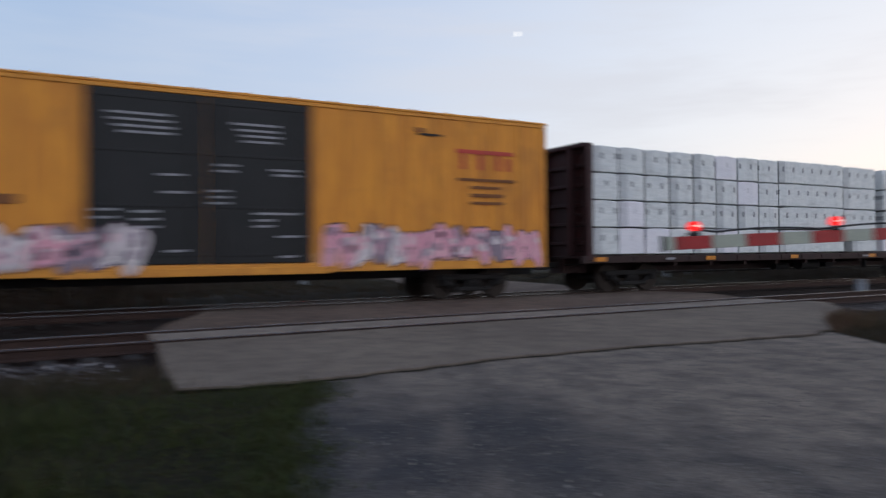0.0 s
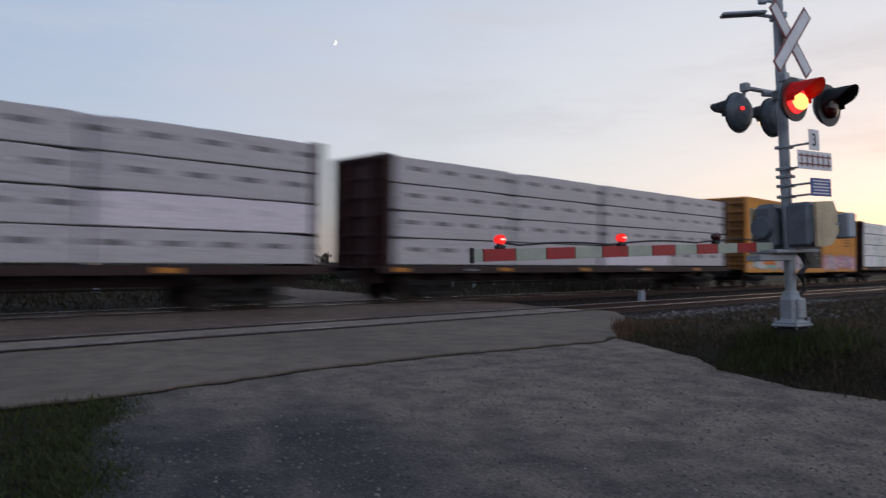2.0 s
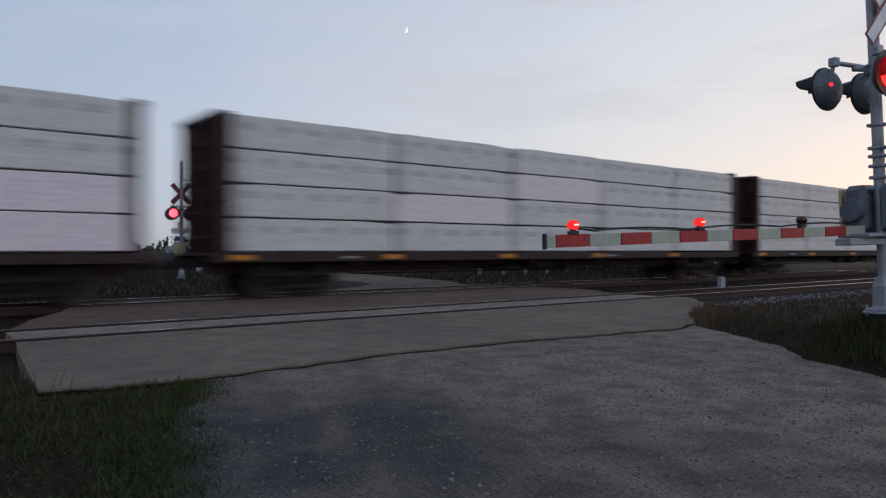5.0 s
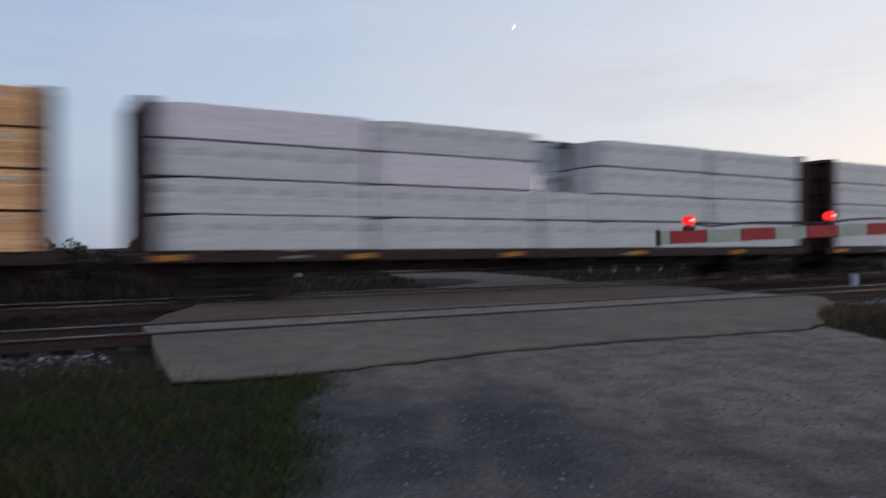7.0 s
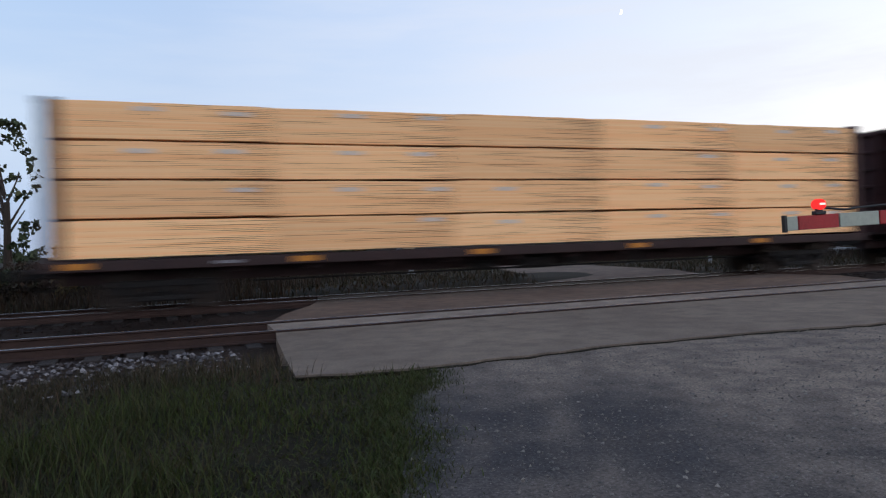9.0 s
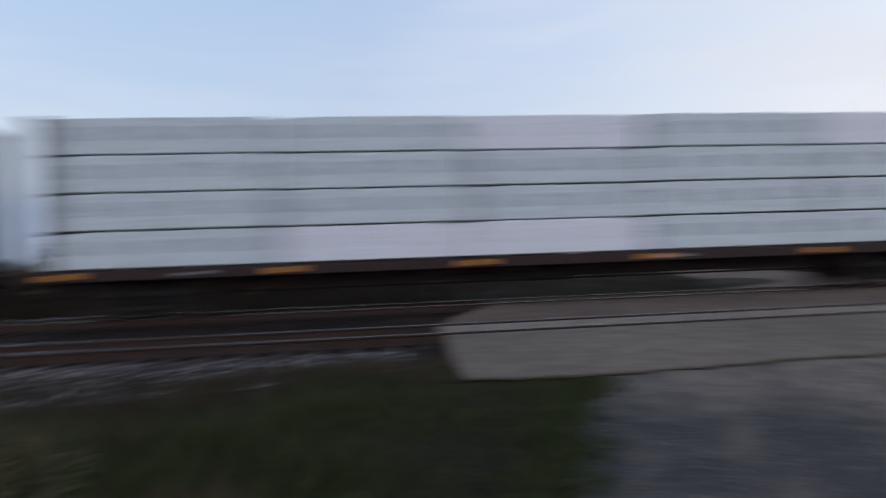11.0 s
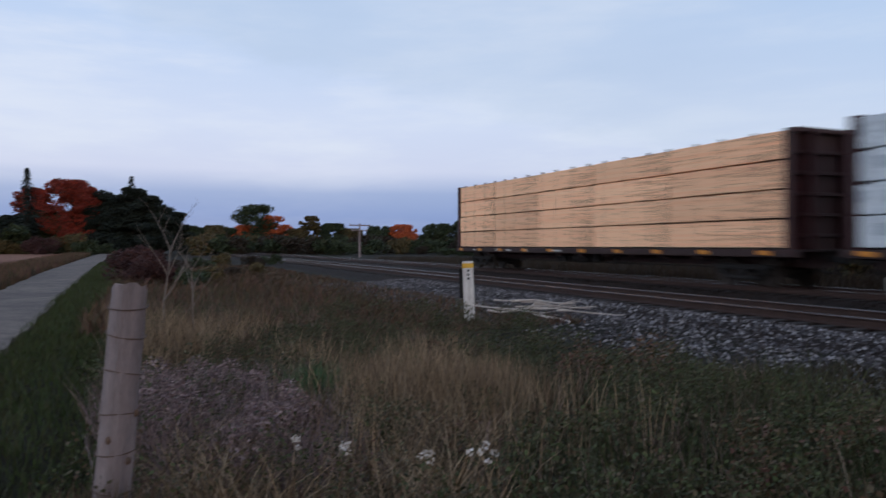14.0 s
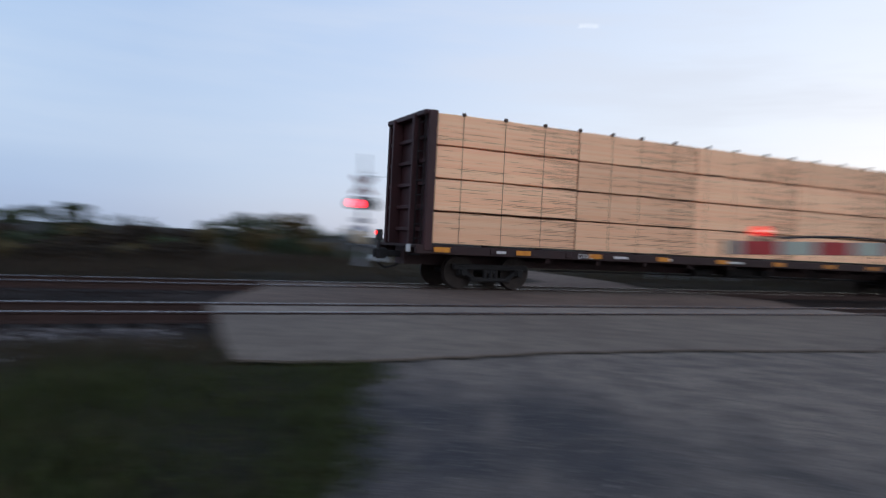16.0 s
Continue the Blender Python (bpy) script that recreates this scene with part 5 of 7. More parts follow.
        box(bm, -0.2, -0.40, 1.0, 0.08, -0.09, 1.56, 0.04)
        box(bm, -0.16, -0.42, 1.06, 0.04, -0.395, 1.50, 0.008)
        part("junction_box", bm, M["lamp_back"], sig, "grey junction box with a small door")
        bm = B()
        box(bm, -0.55, -0.2, 0.93, 0.35, 0.2, 0.98, 0.01)
        box(bm, -0.75, -0.1, 0.84, -0.1, 0.1, 0.92, 0.01)
        part("platform", bm, M["galv"], sig, "galvanised bracket under the gate arm")
        for y, x1 in ((-0.46, 0.4), (0.42, 0.4)):
            bm = B()
            pts = [(-0.12, 1.0), (-0.12, 1.55), (0.26, 1.57), (x1 - 0.06, 1.42), (x1 - 0.04, 1.18), (x1 - 0.2, 1.03), (0.1, 1.0)]
            a = [bm.verts.new((px, y, pz)) for px, pz in pts]
            b = [bm.verts.new((px, y + 0.04, pz)) for px, pz in pts]
            bm.faces.new(a)
            bm.faces.new(b[::-1])
            for i in range(len(pts)):
                bm.faces.new((a[i], b[i], b[(i + 1) % len(pts)], a[(i + 1) % len(pts)]))
            bmesh.ops.recalc_face_normals(bm, faces=bm.faces)
            part("counterweight_arm", bm, M["sunset_beige"], sig, "pale counterweight arm plate")
        bm = B()
        box(bm, 0.40, -0.56, 1.10, 0.58, -0.34, 1.42, 0.02)
        tube(bm, (0.3, -0.45, 1.28), (0.72, -0.45, 1.28), 0.018, None, 8)
        part("counterweight", bm, M["grey_box"], sig, "grey block counterweight")
        for j in range(3):
            bm = B()
            p = [Vector((0.07 + 0.05 * j, -0.07, 0.95)), Vector((0.16 + 0.04 * j, -0.12, 0.78)), Vector((-0.05 + 0.05 * j, -0.13, 0.66)), Vector((0.12, -0.12, 0.52 - 0.03 * j)), Vector((0.05, -0.1, 0.40))]
            pipe(bm, p, 0.018)
            part("cable", bm, M["cable"], sig, "slack black cable")
    sig.matrix_basis = place
    return sig


SIGNAL = (9.684, 3.52, 0.49)
FACING = -12.0
lean = Matrix.Rotation(radians(2.3), 4, Vector((-0.94, -0.35, 0)))
crossing_signal(Matrix.Translation(SIGNAL) @ lean @ pose(0, 0, 0, 0, 0, FACING), "galvanised crossing signal mast with flashing red lamps and crossbuck")
fx, fy = at_bearing(71.3, 33.0)
crossing_signal(pose(fx, fy, -0.05, 0, 0, 180 + FACING), "distant crossing signal mast with a lit red lamp", True, False)


def gate_arm():
    tip, root = Vector((4.78, 4.52, 1.335)), Vector((9.42, 3.66, 1.50))
    d = root - tip
    arm = tagged(new("gate_arm"), "lowered red and pale grey striped crossing gate arm", "crossing gate")
    L = d.length
    m = Matrix.Translation(tip) @ d.to_track_quat("X", "Z").to_matrix().to_4x4()
    arm.matrix_basis = m
    x, k = 0.0, 0
    part("end_cap", small_box("end_cap", "black", 0.03, 0.04, 0.14, 0.004), None, arm, at=pose(-0.02, -0.02, -0.07))
    step = 0.11
    while x < L - 0.05:
        w = min(step, L - x)
        bm = B()
        box(bm, x + 0.01, -0.014, -0.058, x + w, 0.014, 0.058, 0.004)
        red = k % 2 == 1
        part("stripe", bm, M["red_paint" if red else "arm_white"], arm, "red reflective stripe" if red else "")
        x, k, step = x + w, k + 1, 0.385
    bm = B()
    box(bm, 0.3, 0.014, -0.04, L, 0.03, 0.04)
    part("backbone", bm, M["galv"], arm)
    spots = (0.32, 1.95, 3.56)
    for i, s in enumerate(spots):
        bm = B()
        box(bm, s - 0.05, -0.03, 0.058, s + 0.05, 0.03, 0.09, 0.006)
        tube(bm, (s, 0, 0.085), (s, 0, 0.11), 0.03, None, 12)
        lamp = part("arm_lamp", bm, M["black"], arm, "small gate lamp")
        for y in (-0.02, 0.02):
            bm = B()
            bmesh.ops.create_uvsphere(bm, u_segments=18, v_segments=10, radius=0.05, matrix=Matrix.LocRotScale((s, y, 0.142), None, (1, 0.75, 0.92)))
            part("lens", bm, M["red_gate"] if i < 2 else M["red_lens"], lamp, "lit red lens" if i < 2 else "dark red lens")
        if i < 2:
            bm = B()
            box(bm, s - 0.032, -0.062, 0.137, s + 0.02, -0.052, 0.153, 0.003)
            part("core", bm, M["white_core"], lamp)
    bm = B()
    p = [Vector((0.38, 0, 0.11))]
    for k in range(24):
        u = (k + 1) / 24
        p.append(Vector((0.38 + (L - 0.5) * u, 0, 0.075 + 0.03 * abs(math.sin(u * 9.4)))))
    pipe(bm, p, 0.011)
    part("cable", bm, M["cable"], arm, "black lamp cable along the arm")


gate_arm()


# ------------------------------------------------------------------ posts and small things by the line
def fence_post():
    post = tagged(new("fence_post"), "weathered grey cedar fence post bound with wire", "fence post")
    rnd = random.Random(4)
    bm = B()
    rows = []
    for j in range(15):
        z = 1.36 * j / 14
        rows.append([bm.verts.new(((0.078 + 0.008 * math.sin(3 * a + z * 2) + rnd.uniform(-0.003, 0.003)) * math.cos(a) * (1.06 - 0.06 * z), (0.078 + 0.007 * math.sin(2 * a + z) + rnd.uniform(-0.003, 0.003)) * math.sin(a), z + (0.02 * math.cos(a) + rnd.uniform(-0.01, 0.01) if j == 14 else 0))) for a in [2 * math.pi * i / 20 for i in range(20)]])
    for p, q in zip(rows, rows[1:]):
        for i in range(20):
            bm.faces.new((p[i], p[(i + 1) % 20], q[(i + 1) % 20], q[i]))
    bm.faces.new(rows[-1])
    part("post", bm, M["post_wood"], post)
    for z in (0.50, 0.66, 0.82, 1.0, 1.16, 1.28):
        bm = B()
        n = 20
        for i in range(n):
            a, b = 2 * math.pi * i / n, 2 * math.pi * (i + 1) / n
            tube(bm, (0.083 * math.cos(a), 0.081 * math.sin(a), z + 0.012 * math.sin(a + z * 9)), (0.083 * math.cos(b), 0.081 * math.sin(b), z + 0.012 * math.sin(b + z * 9)), 0.003, None, 5)
        part("wire", bm, M["strap"], post, "rusty fence wire wound round the post")
    for a, z in ((0.7, 0.63), (1.0, 0.83), (5.9, 0.72), (0.3, 0.48)):
        bm = B()
        bmesh.ops.create_uvsphere(bm, u_segments=8, v_segments=6, radius=0.014, matrix=Matrix.LocRotScale((0.08 * math.cos(a), 0.08 * math.sin(a), z), None, (0.7, 1, 1.3)))
        part("knot", bm, M["strap"], post)
    post.matrix_basis = pose(-3.42, -0.163, -0.27, -4.8, 0, 0)


def mile_post():
    x, y = at_bearing(155.35, 15.0)
    post = tagged(new("marker_post"), "white wooden railway marker post with a yellow band", "marker post")
    bm = B()
    box(bm, -0.085, -0.11, -0.3, 0.085, 0.11, 0.94, 0.012)
    part("post", bm, M["post_white"], post)
    bm = B()
    box(bm, -0.09, -0.115, 0.80, 0.09, 0.115, 0.90, 0.006)
    part("band", bm, M["yellow_band"], post, "yellow painted band")
    for z in (0.72, 0.64, 0.56):
        part("mark", small_box("mark", "sign_black", 0.006, 0.05, 0.05), None, post, at=pose(0.087, -0.02, z))
    bm = B()
    box(bm, -0.03, -0.19, 0.18, 0.03, -0.115, 0.80, 0.01)
    part("side_board", bm, M["car_dark"], post, "dark board fixed beside the post")
    post.matrix_basis = pose(x, y, 0.0, 2.2, -1.0, -24)


def branch_pile():
    x0, y0 = at_bearing(151.6, 15.6)
    rnd = random.Random(11)
    pile = tagged(new("branch_pile"), "pale dead branches lying on the ballast", "branches")
    for k in range(14):
        bm = B()
        p = Vector((rnd.uniform(-0.9, 0.7), rnd.uniform(-0.7, 0.9), rnd.uniform(0.0, 0.22)))
        a = rnd.uniform(-0.5, 0.5) + 0.9
        r = rnd.uniform(0.018, 0.035)
        for j in range(5):
            q = p + Vector((math.cos(a), math.sin(a), rnd.uniform(-0.15, 0.12))) * rnd.uniform(0.22, 0.34)
            q.z = min(max(q.z, -0.06), 0.3)
            tube(bm, p, q, r, r * 0.8, 6)
            p, r, a = q, r * 0.8, a + rnd.uniform(-0.45, 0.45)
        part("branch", bm, M["pale_bark"], pile)
    pile.matrix_basis = pose(x0, y0, -0.16)


def lineside_box():
    x, y = at_bearing(30.45, 29.6)
    b = tagged(new("lineside_box"), "small pale lineside equipment box between the tracks", "equipment box")
    bm = B()
    box(bm, -0.09, -0.09, 0.0, 0.09, 0.09, 0.52, 0.015)
    part("case", bm, M["grey_box"], b)
    bm = B()
    box(bm, -0.11, -0.11, 0.52, 0.11, 0.11, 0.56, 0.01)
    part("lid", bm, M["galv"], b)
    bm = B()
    box(bm, 0.2, -0.05, 0.0, 0.28, 0.05, 0.5, 0.015)
    part("post", bm, M["grey_box"], b)
    b.matrix_basis = pose(x, y, -0.34)
    x, y = at_bearing(124.6, 25.5)
    c = tagged(new("concrete_block"), "pale concrete block lying beyond the far track", "block")
    bm = B()
    box(bm, -0.65, -0.25, 0, 0.65, 0.25, 0.42, 0.05)
    part("block", bm, M["concrete"], c)
    c.matrix_basis = pose(x, y, -0.12, 0, 0, 6)


def parked_car(x, y, z, turn):
    car = tagged(new("parked_car"), "white parked car on the far road", "car")
    prof = [(-2.1, 0.35), (-2.15, 0.75), (-1.9, 0.95), (-1.2, 1.02), (-0.6, 1.42), (0.7, 1.45), (1.45, 1.05), (2.1, 0.95), (2.15, 0.4)]
    bm = B()
    a = [bm.verts.new((px, -0.85, pz)) for px, pz in prof]
    b = [bm.verts.new((px, 0.85, pz)) for px, pz in prof]
    bm.faces.new(a)
    bm.faces.new(b[::-1])
    for i in range(len(prof)):
        bm.faces.new((a[i], b[i], b[(i + 1) % len(prof)], a[(i + 1) % len(prof)]))
    bmesh.ops.recalc_face_normals(bm, faces=bm.faces)
    bmesh.ops.bevel(bm, geom=bm.edges[:], offset=0.05, segments=2, affect="EDGES")
    part("body", bm, M["car_white"], car)
    for s in (-1, 1):
        bm = B()
        box(bm, -0.75, s * 0.84, 1.05, 0.9, s * 0.865, 1.34, 0.02)
        part("window", bm, M["glass_dark"], car)
        for wx in (-1.35, 1.35):
            bm = B()
            tube(bm, (wx, s * 0.68, 0.32), (wx, s * 0.88, 0.32), 0.32, None, 20)
            part("wheel", bm, M["rubber"], car)
    car.matrix_basis = pose(x, y, z, 0, 0, turn)


def guard_rail():
    g = tagged(new("guard_rail"), "grey steel guard rail along the far road", "guard rail")
    p0, p1 = Vector((*at_bearing(48.5, 38.0), 0)), Vector((*at_bearing(36.0, 46.0), 0))
    n = 9
    for k in range(n):
        p = p0.lerp(p1, k / (n - 1))
        bm = B()
        box(bm, p.x - 0.07, p.y - 0.07, -0.2, p.x + 0.07, p.y + 0.07, 0.62, 0.01)
        part("post", bm, M["galv"], g)
    for z in (0.52, 0.30):
        bm = B()
        tube(bm, p0 + Vector((0, -0.1, z)), p1 + Vector((0, -0.1, z)), 0.075, None, 8)
        part("rail", bm, M["galv"], g)


def moon():
    """The waxing moon: a lit crescent, far off."""
    d = 2500.0
    az, el, r = radians(54.45), radians(16.8), 9.0
    c = Vector((math.cos(el) * math.cos(az), math.cos(el) * math.sin(az), math.sin(el))) * d
    bm = B()
    n = 24
    outer = [(r * math.sin(a), r * math.cos(a)) for a in [math.pi * i / n for i in range(n + 1)]]
    inner = [(0.25 * r * math.sin(a), r * math.cos(a)) for a in [math.pi * i / n for i in range(n + 1)]]
    va = [bm.verts.new((x, y, 0)) for x, y in outer]
    vb = [bm.verts.new((x, y, 0)) for x, y in inner[1:-1]]
    vb = [va[0]] + vb + [va[-1]]
    for i in range(n):
        f = []
        for v in (va[i], va[i + 1], vb[i + 1], vb[i]):
            if v not in f:
                f.append(v)
        bm.faces.new(f)
    ob = new("moon", mesh_of("moon", bm, M["moon"]))
    ob.matrix_world = Matrix.Translation(c) @ (-c).to_track_quat("Z", "Y").to_matrix().to_4x4() @ pose(0, 0, 0, 0, 0, -20)
    tagged(ob, "bright crescent moon in the dusk sky", "moon", kind="structure")


fence_post()
mile_post()
branch_pile()
lineside_box()
for bearing, reach, turn in ((64.4, 74.0, 66), (68.5, 68.0, 25)):
    cx, cy = at_bearing(bearing, reach)
    parked_car(cx, cy, float(ground_height(cx, cy)), turn)
guard_rail()
moon()


# ------------------------------------------------------------------ loose stones
def build_stones():
    rng = np.random.RandomState(5)
    n = 30000
    x, y = rng.uniform(0.4, 9.5, n), 1.2 + rng.uniform(0, 1, n) ** 1.5 * 6.1
    ok = (x > np.interp(y, [-9, 0, 2.6, 3.5, 4.3, 5.8, 7.1], [0.2, 0.35, 0.75, 1.03, 1.36, 1.9, 2.6]) + 0.05) & (x < np.interp(y, [-9, -2, 1.4, 2.9, 4.1, 4.9, 7.0], [9.4, 8.6, 8.0, 8.2, 8.9, 9.8, 11.2]) - 0.1)
    x, y = x[ok], y[ok]
    size = 0.004 + 0.014 * rng.uniform(0, 1, len(x)) ** 6
    stones("loose_gravel", x, y, np.full(len(x), -0.056), size, M["pebble"], "loose grey stones strewn over the gravel road", "gravel", 6)
    n = 15000
    x = np.concatenate([rng.uniform(-30, 1.0, n), rng.uniform(17.5, 34, n // 3)])
    y = 6.3 + rng.uniform(0, 1, len(x)) ** 0.8 * 4.9
    keep = (x < -3.6) | (y > 8.6) | (x > 2)
    x, y = x[keep], y[keep]
    z = np.maximum(bed_height(x, y), ground_height(x, y))
    stones("ballast_stones", x, y, z + 0.015, 0.022 + 0.035 * rng.uniform(0, 1, len(x)) ** 2, M["rock"], "sharp grey ballast stones on the roadbed shoulder", "ballast", 7)
    n = 9000
    x = rng.uniform(-26, 30, n)
    y = rng.uniform(11.0, 20.0, n)
    ok = (x < 1.4) | (x > 18.0)
    x, y = x[ok], y[ok]
    stones("track_ballast", x, y, bed_height(x, y) + 0.01, 0.025 + 0.025 * rng.uniform(0, 1, len(x)), M["ballast"], "dark oily ballast between the ties", "ballast", 8)


build_stones()


# ------------------------------------------------------------------ grass and weeds
def blades(name, x, y, z, height, width, lean_by, mat, label, category, seed, segments=2):
    """Bent blades in one mesh: a strip of quads ending in a point."""
    rng = np.random.RandomState(seed)
    n = len(x)
    a = rng.uniform(0, 6.283, n)
    b = rng.uniform(0, 6.283, n)
    side = np.stack([np.cos(a), np.sin(a), 0 * a], -1) * (np.broadcast_to(width, n) / 2)[:, None]
    tilt = np.stack([np.cos(b), np.sin(b), 0 * b], -1) * (np.asarray(lean_by) * rng.uniform(0.2, 1, n))[:, None]
    base = np.stack([x, y, z], -1)
    upv = np.stack([0 * a, 0 * a, np.broadcast_to(height, n)], -1)
    rows = []
    for j in range(segments):
        u = j / segments
        c = base + upv * (u - 0.12 * u * u) + tilt * (u * u)
        w = 1 - 0.55 * u
        rows += [c - side * w, c + side * w]
    rows.append(base + upv * 0.9 + tilt)
    V = np.stack(rows, 1)
    k = 2 * segments + 1
    tri = []
    for j in range(segments - 1):
        q = 2 * j
        tri += [(q, q + 1, q + 3), (q, q + 3, q + 2)]
    q = 2 * (segments - 1)
    tri.append((q, q + 1, q + 2))
    F = (np.arange(n)[:, None, None] * k + np.array(tri)[None]).reshape(-1, 3)
    return tagged(new(name, raw(name, V.reshape(-1, 3), F, mat)), label, category, kind="stuff")


def clumped(rng, n, x0, x1, y0, y1, clumps, spread_by):
    cx, cy = rng.uniform(x0, x1, clumps), rng.uniform(y0, y1, clumps)
    i = rng.randint(0, clumps, n)
    return cx[i] + rng.normal(0, spread_by, n), cy[i] + rng.normal(0, spread_by, n)


def left_edge(y):
    return np.interp(y, [-9, 0, 2.6, 3.5, 4.3, 5.8, 7.1, 7.6, 9.5, 11.4], [0.2, 0.35, 0.75, 1.03, 1.36, 1.9, 2.5, 1.25, 1.4, 1.5])


def right_edge(y):
    return np.interp(y, [-9, -2, 1.4, 2.9, 4.1, 4.9, 7.0, 8.6, 9.6, 10.9], [9.4, 8.6, 8.0, 8.2, 8.9, 9.8, 11.4, 13.6, 15.7, 17.3])


def leaf_cloud(rng, centres, radii, per, size, flat=0.0):
    """Many small leaf-clump faces scattered in uneven balls."""
    V, F = [], []
    for (cx, cy, cz), r in zip(centres, radii):
        d = rng.normal(0, 1, (per, 3))
        d /= np.linalg.norm(d, axis=1)[:, None]
        p = np.array([cx, cy, cz]) + d * (r * rng.uniform(0.35, 1.0, per) ** 0.6)[:, None] * np.array([1, 1, 0.85 * (1 - flat)])
        u = rng.normal(0, 1, (per, 3))
        u /= np.linalg.norm(u, axis=1)[:, None]
        w = np.cross(u, rng.normal(0, 1, (per, 3)))
        w /= np.linalg.norm(w, axis=1)[:, None] + 1e-9
        s = (size * rng.uniform(0.5, 1.3, per))[:, None]
        V.append(np.stack([p - u * s - w * s * 0.6, p + u * s - w * s * 0.5, p + u * s * 0.8 + w * s * 0.7, p - u * s * 0.7 + w * s * 0.6], 1))
    V = np.concatenate(V)
    n = len(V)
    return V.reshape(-1, 3), np.arange(n * 4).reshape(n, 4)


def build_grass():
    rng = np.random.RandomState(21)
    # short green verge beside the gravel
    n = 60000
    x, y = rng.uniform(-6.5, 2.6, n), rng.uniform(1.2, 8.2, n)
    ok = x < left_edge(y) + np.where(y < 7.2, rng.normal(-0.02, 0.16, n), -0.03)
    x, y = x[ok], y[ok]
    patch = 0.5 + 0.5 * np.sin(x * 1.7 + 1.1 * np.sin(y * 1.3)) * np.cos(y * 1.9 + x)
    brown = rng.uniform(0, 1, len(x)) < smooth(0.2, -2.2, x + 0.5 * np.sin(y * 2.1)) * 0.95
    xb, yb = x[brown], y[brown]
    blades("verge_weeds", xb, yb, ground_height(xb, yb) - 0.01, 0.05 + 0.16 * rng.uniform(0, 1, len(xb)) ** 2, 0.010, 0.11, M["dark_weed"], "dark brown withered weeds in the verge", "weeds", 44)
    x, y, patch = x[~brown], y[~brown], patch[~brown]
    blades("verge_grass", x, y, ground_height(x, y) - 0.01, (0.03 + 0.10 * rng.uniform(0, 1, len(x)) ** 2) * (0.45 + 1.1 * patch), 0.009 + 0.006 * rng.uniform(0, 1, len(x)), 0.09, M["grass"], "short dark green grass along the gravel edge", "grass", 22)
    x, y = clumped(rng, 9000, -4.5, 1.7, 7.4, 10.2, 90, 0.24)
    ok = x < left_edge(y) - 0.05
    x, y = x[ok], y[ok]
    blades("rail_weeds", x, y, ground_height(x, y) - 0.08, 0.10 + 0.26 * rng.uniform(0, 1, len(x)) ** 1.5, 0.012, 0.18, M["dark_weed"], "dark straggling weeds beside the roadbed", "weeds", 23, 3)
    # ragged tufts creeping over the gravel's edge
    n = 16000
    y = rng.uniform(0.8, 7.1, n)
    x = left_edge(y) + rng.normal(-0.05, 0.17, n) + 0.12 * np.sin(y * 5.1) * np.sin(y * 2.3)
    blades("edge_tufts", x, y, np.full(n, -0.075), 0.025 + 0.075 * rng.uniform(0, 1, n) ** 2, 0.009, 0.08, M["grass"], "ragged grass tufts along the gravel edge", "grass", 42)
    # growth round the signal's footing
    a, r = rng.uniform(0, 6.28, 2600), 0.22 + 0.7 * rng.uniform(0, 1, 2600) ** 1.3
    x, y = SIGNAL[0] + r * np.cos(a), SIGNAL[1] + r * np.sin(a)
    blades("footing_weeds", x, y, ground_height(x, y) - 0.01, 0.10 + 0.22 * rng.uniform(0, 1, 2600) ** 1.5, 0.012, 0.14, M["grass"], "dark weeds round the signal's footing", "weeds", 43, 3)
    # verge round the signal
    n = 60000
    x, y = 8.0 + rng.uniform(0, 1, n) ** 1.5 * 34, rng.uniform(-4.5, 9.9, n)
    ok = (x > right_edge(y) + rng.normal(0, 0.1, n)) & (y < 9.9)
    x, y = x[ok], y[ok]
    blades("signal_grass", x, y, ground_height(x, y) - 0.01, 0.05 + 0.15 * rng.uniform(0, 1, len(x)) ** 2, 0.011 + 0.0007 * x, 0.12, M["dark_weed"], "rough dark grass round the signal", "grass", 24)
    n = 26000
    x, y = rng.uniform(7.8, 13.5, n), rng.uniform(1.0, 8.4, n)
    ok = x > right_edge(y) + rng.normal(0.0, 0.12, n)
    x, y = x[ok], y[ok]
    blades("signal_verge", x, y, np.maximum(ground_height(x, y), -0.09) - 0.01, 0.04 + 0.10 * rng.uniform(0, 1, len(x)) ** 1.5, 0.010, 0.10, M["dark_weed"], "short withered grass between the gravel and the signal", "grass", 45)
    x, y = clumped(rng, 6000, 9.5, 30, 0.0, 9.3, 120, 0.3)
    ok = x > right_edge(y) + 0.05
    x, y = x[ok], y[ok]
    blades("signal_weeds", x, y, ground_height(x, y) - 0.01, 0.08 + 0.22 * rng.uniform(0, 1, len(x)) ** 1.8, 0.012, 0.15, M["weed"], "brown dead weeds round the signal", "weeds", 25, 3)
    x, y = clumped(rng, 1600, 11.2, 13.0, 7.2, 8.6, 14, 0.2)
    ok = x > right_edge(y) - 0.25
    x, y = x[ok], y[ok]
    blades("corner_weeds", x, y, ground_height(x, y) - 0.02, 0.15 + 0.3 * rng.uniform(0, 1, len(x)), 0.014, 0.14, M["weed"], "clump of weeds at the apron's corner", "weeds", 26, 3)
    # tall rough growth between the lane and the line
    def rough(n, x0, x1, y0, y1, clumps, by):
        x, y = clumped(rng, n, x0, x1, y0, y1, clumps, by)
        ok = (y < np.interp(x, [-22, -12, -6, -1.6], [6.6, 6.4, 6.9, 7.2])) & (np.hypot(x, y) > 2.3) & (x < -0.25 * y - 0.2 + rng.normal(-0.65, 0.5, len(x))) & (y > -0.3 + 0.03 * (x + 3))
        return x[ok], y[ok]
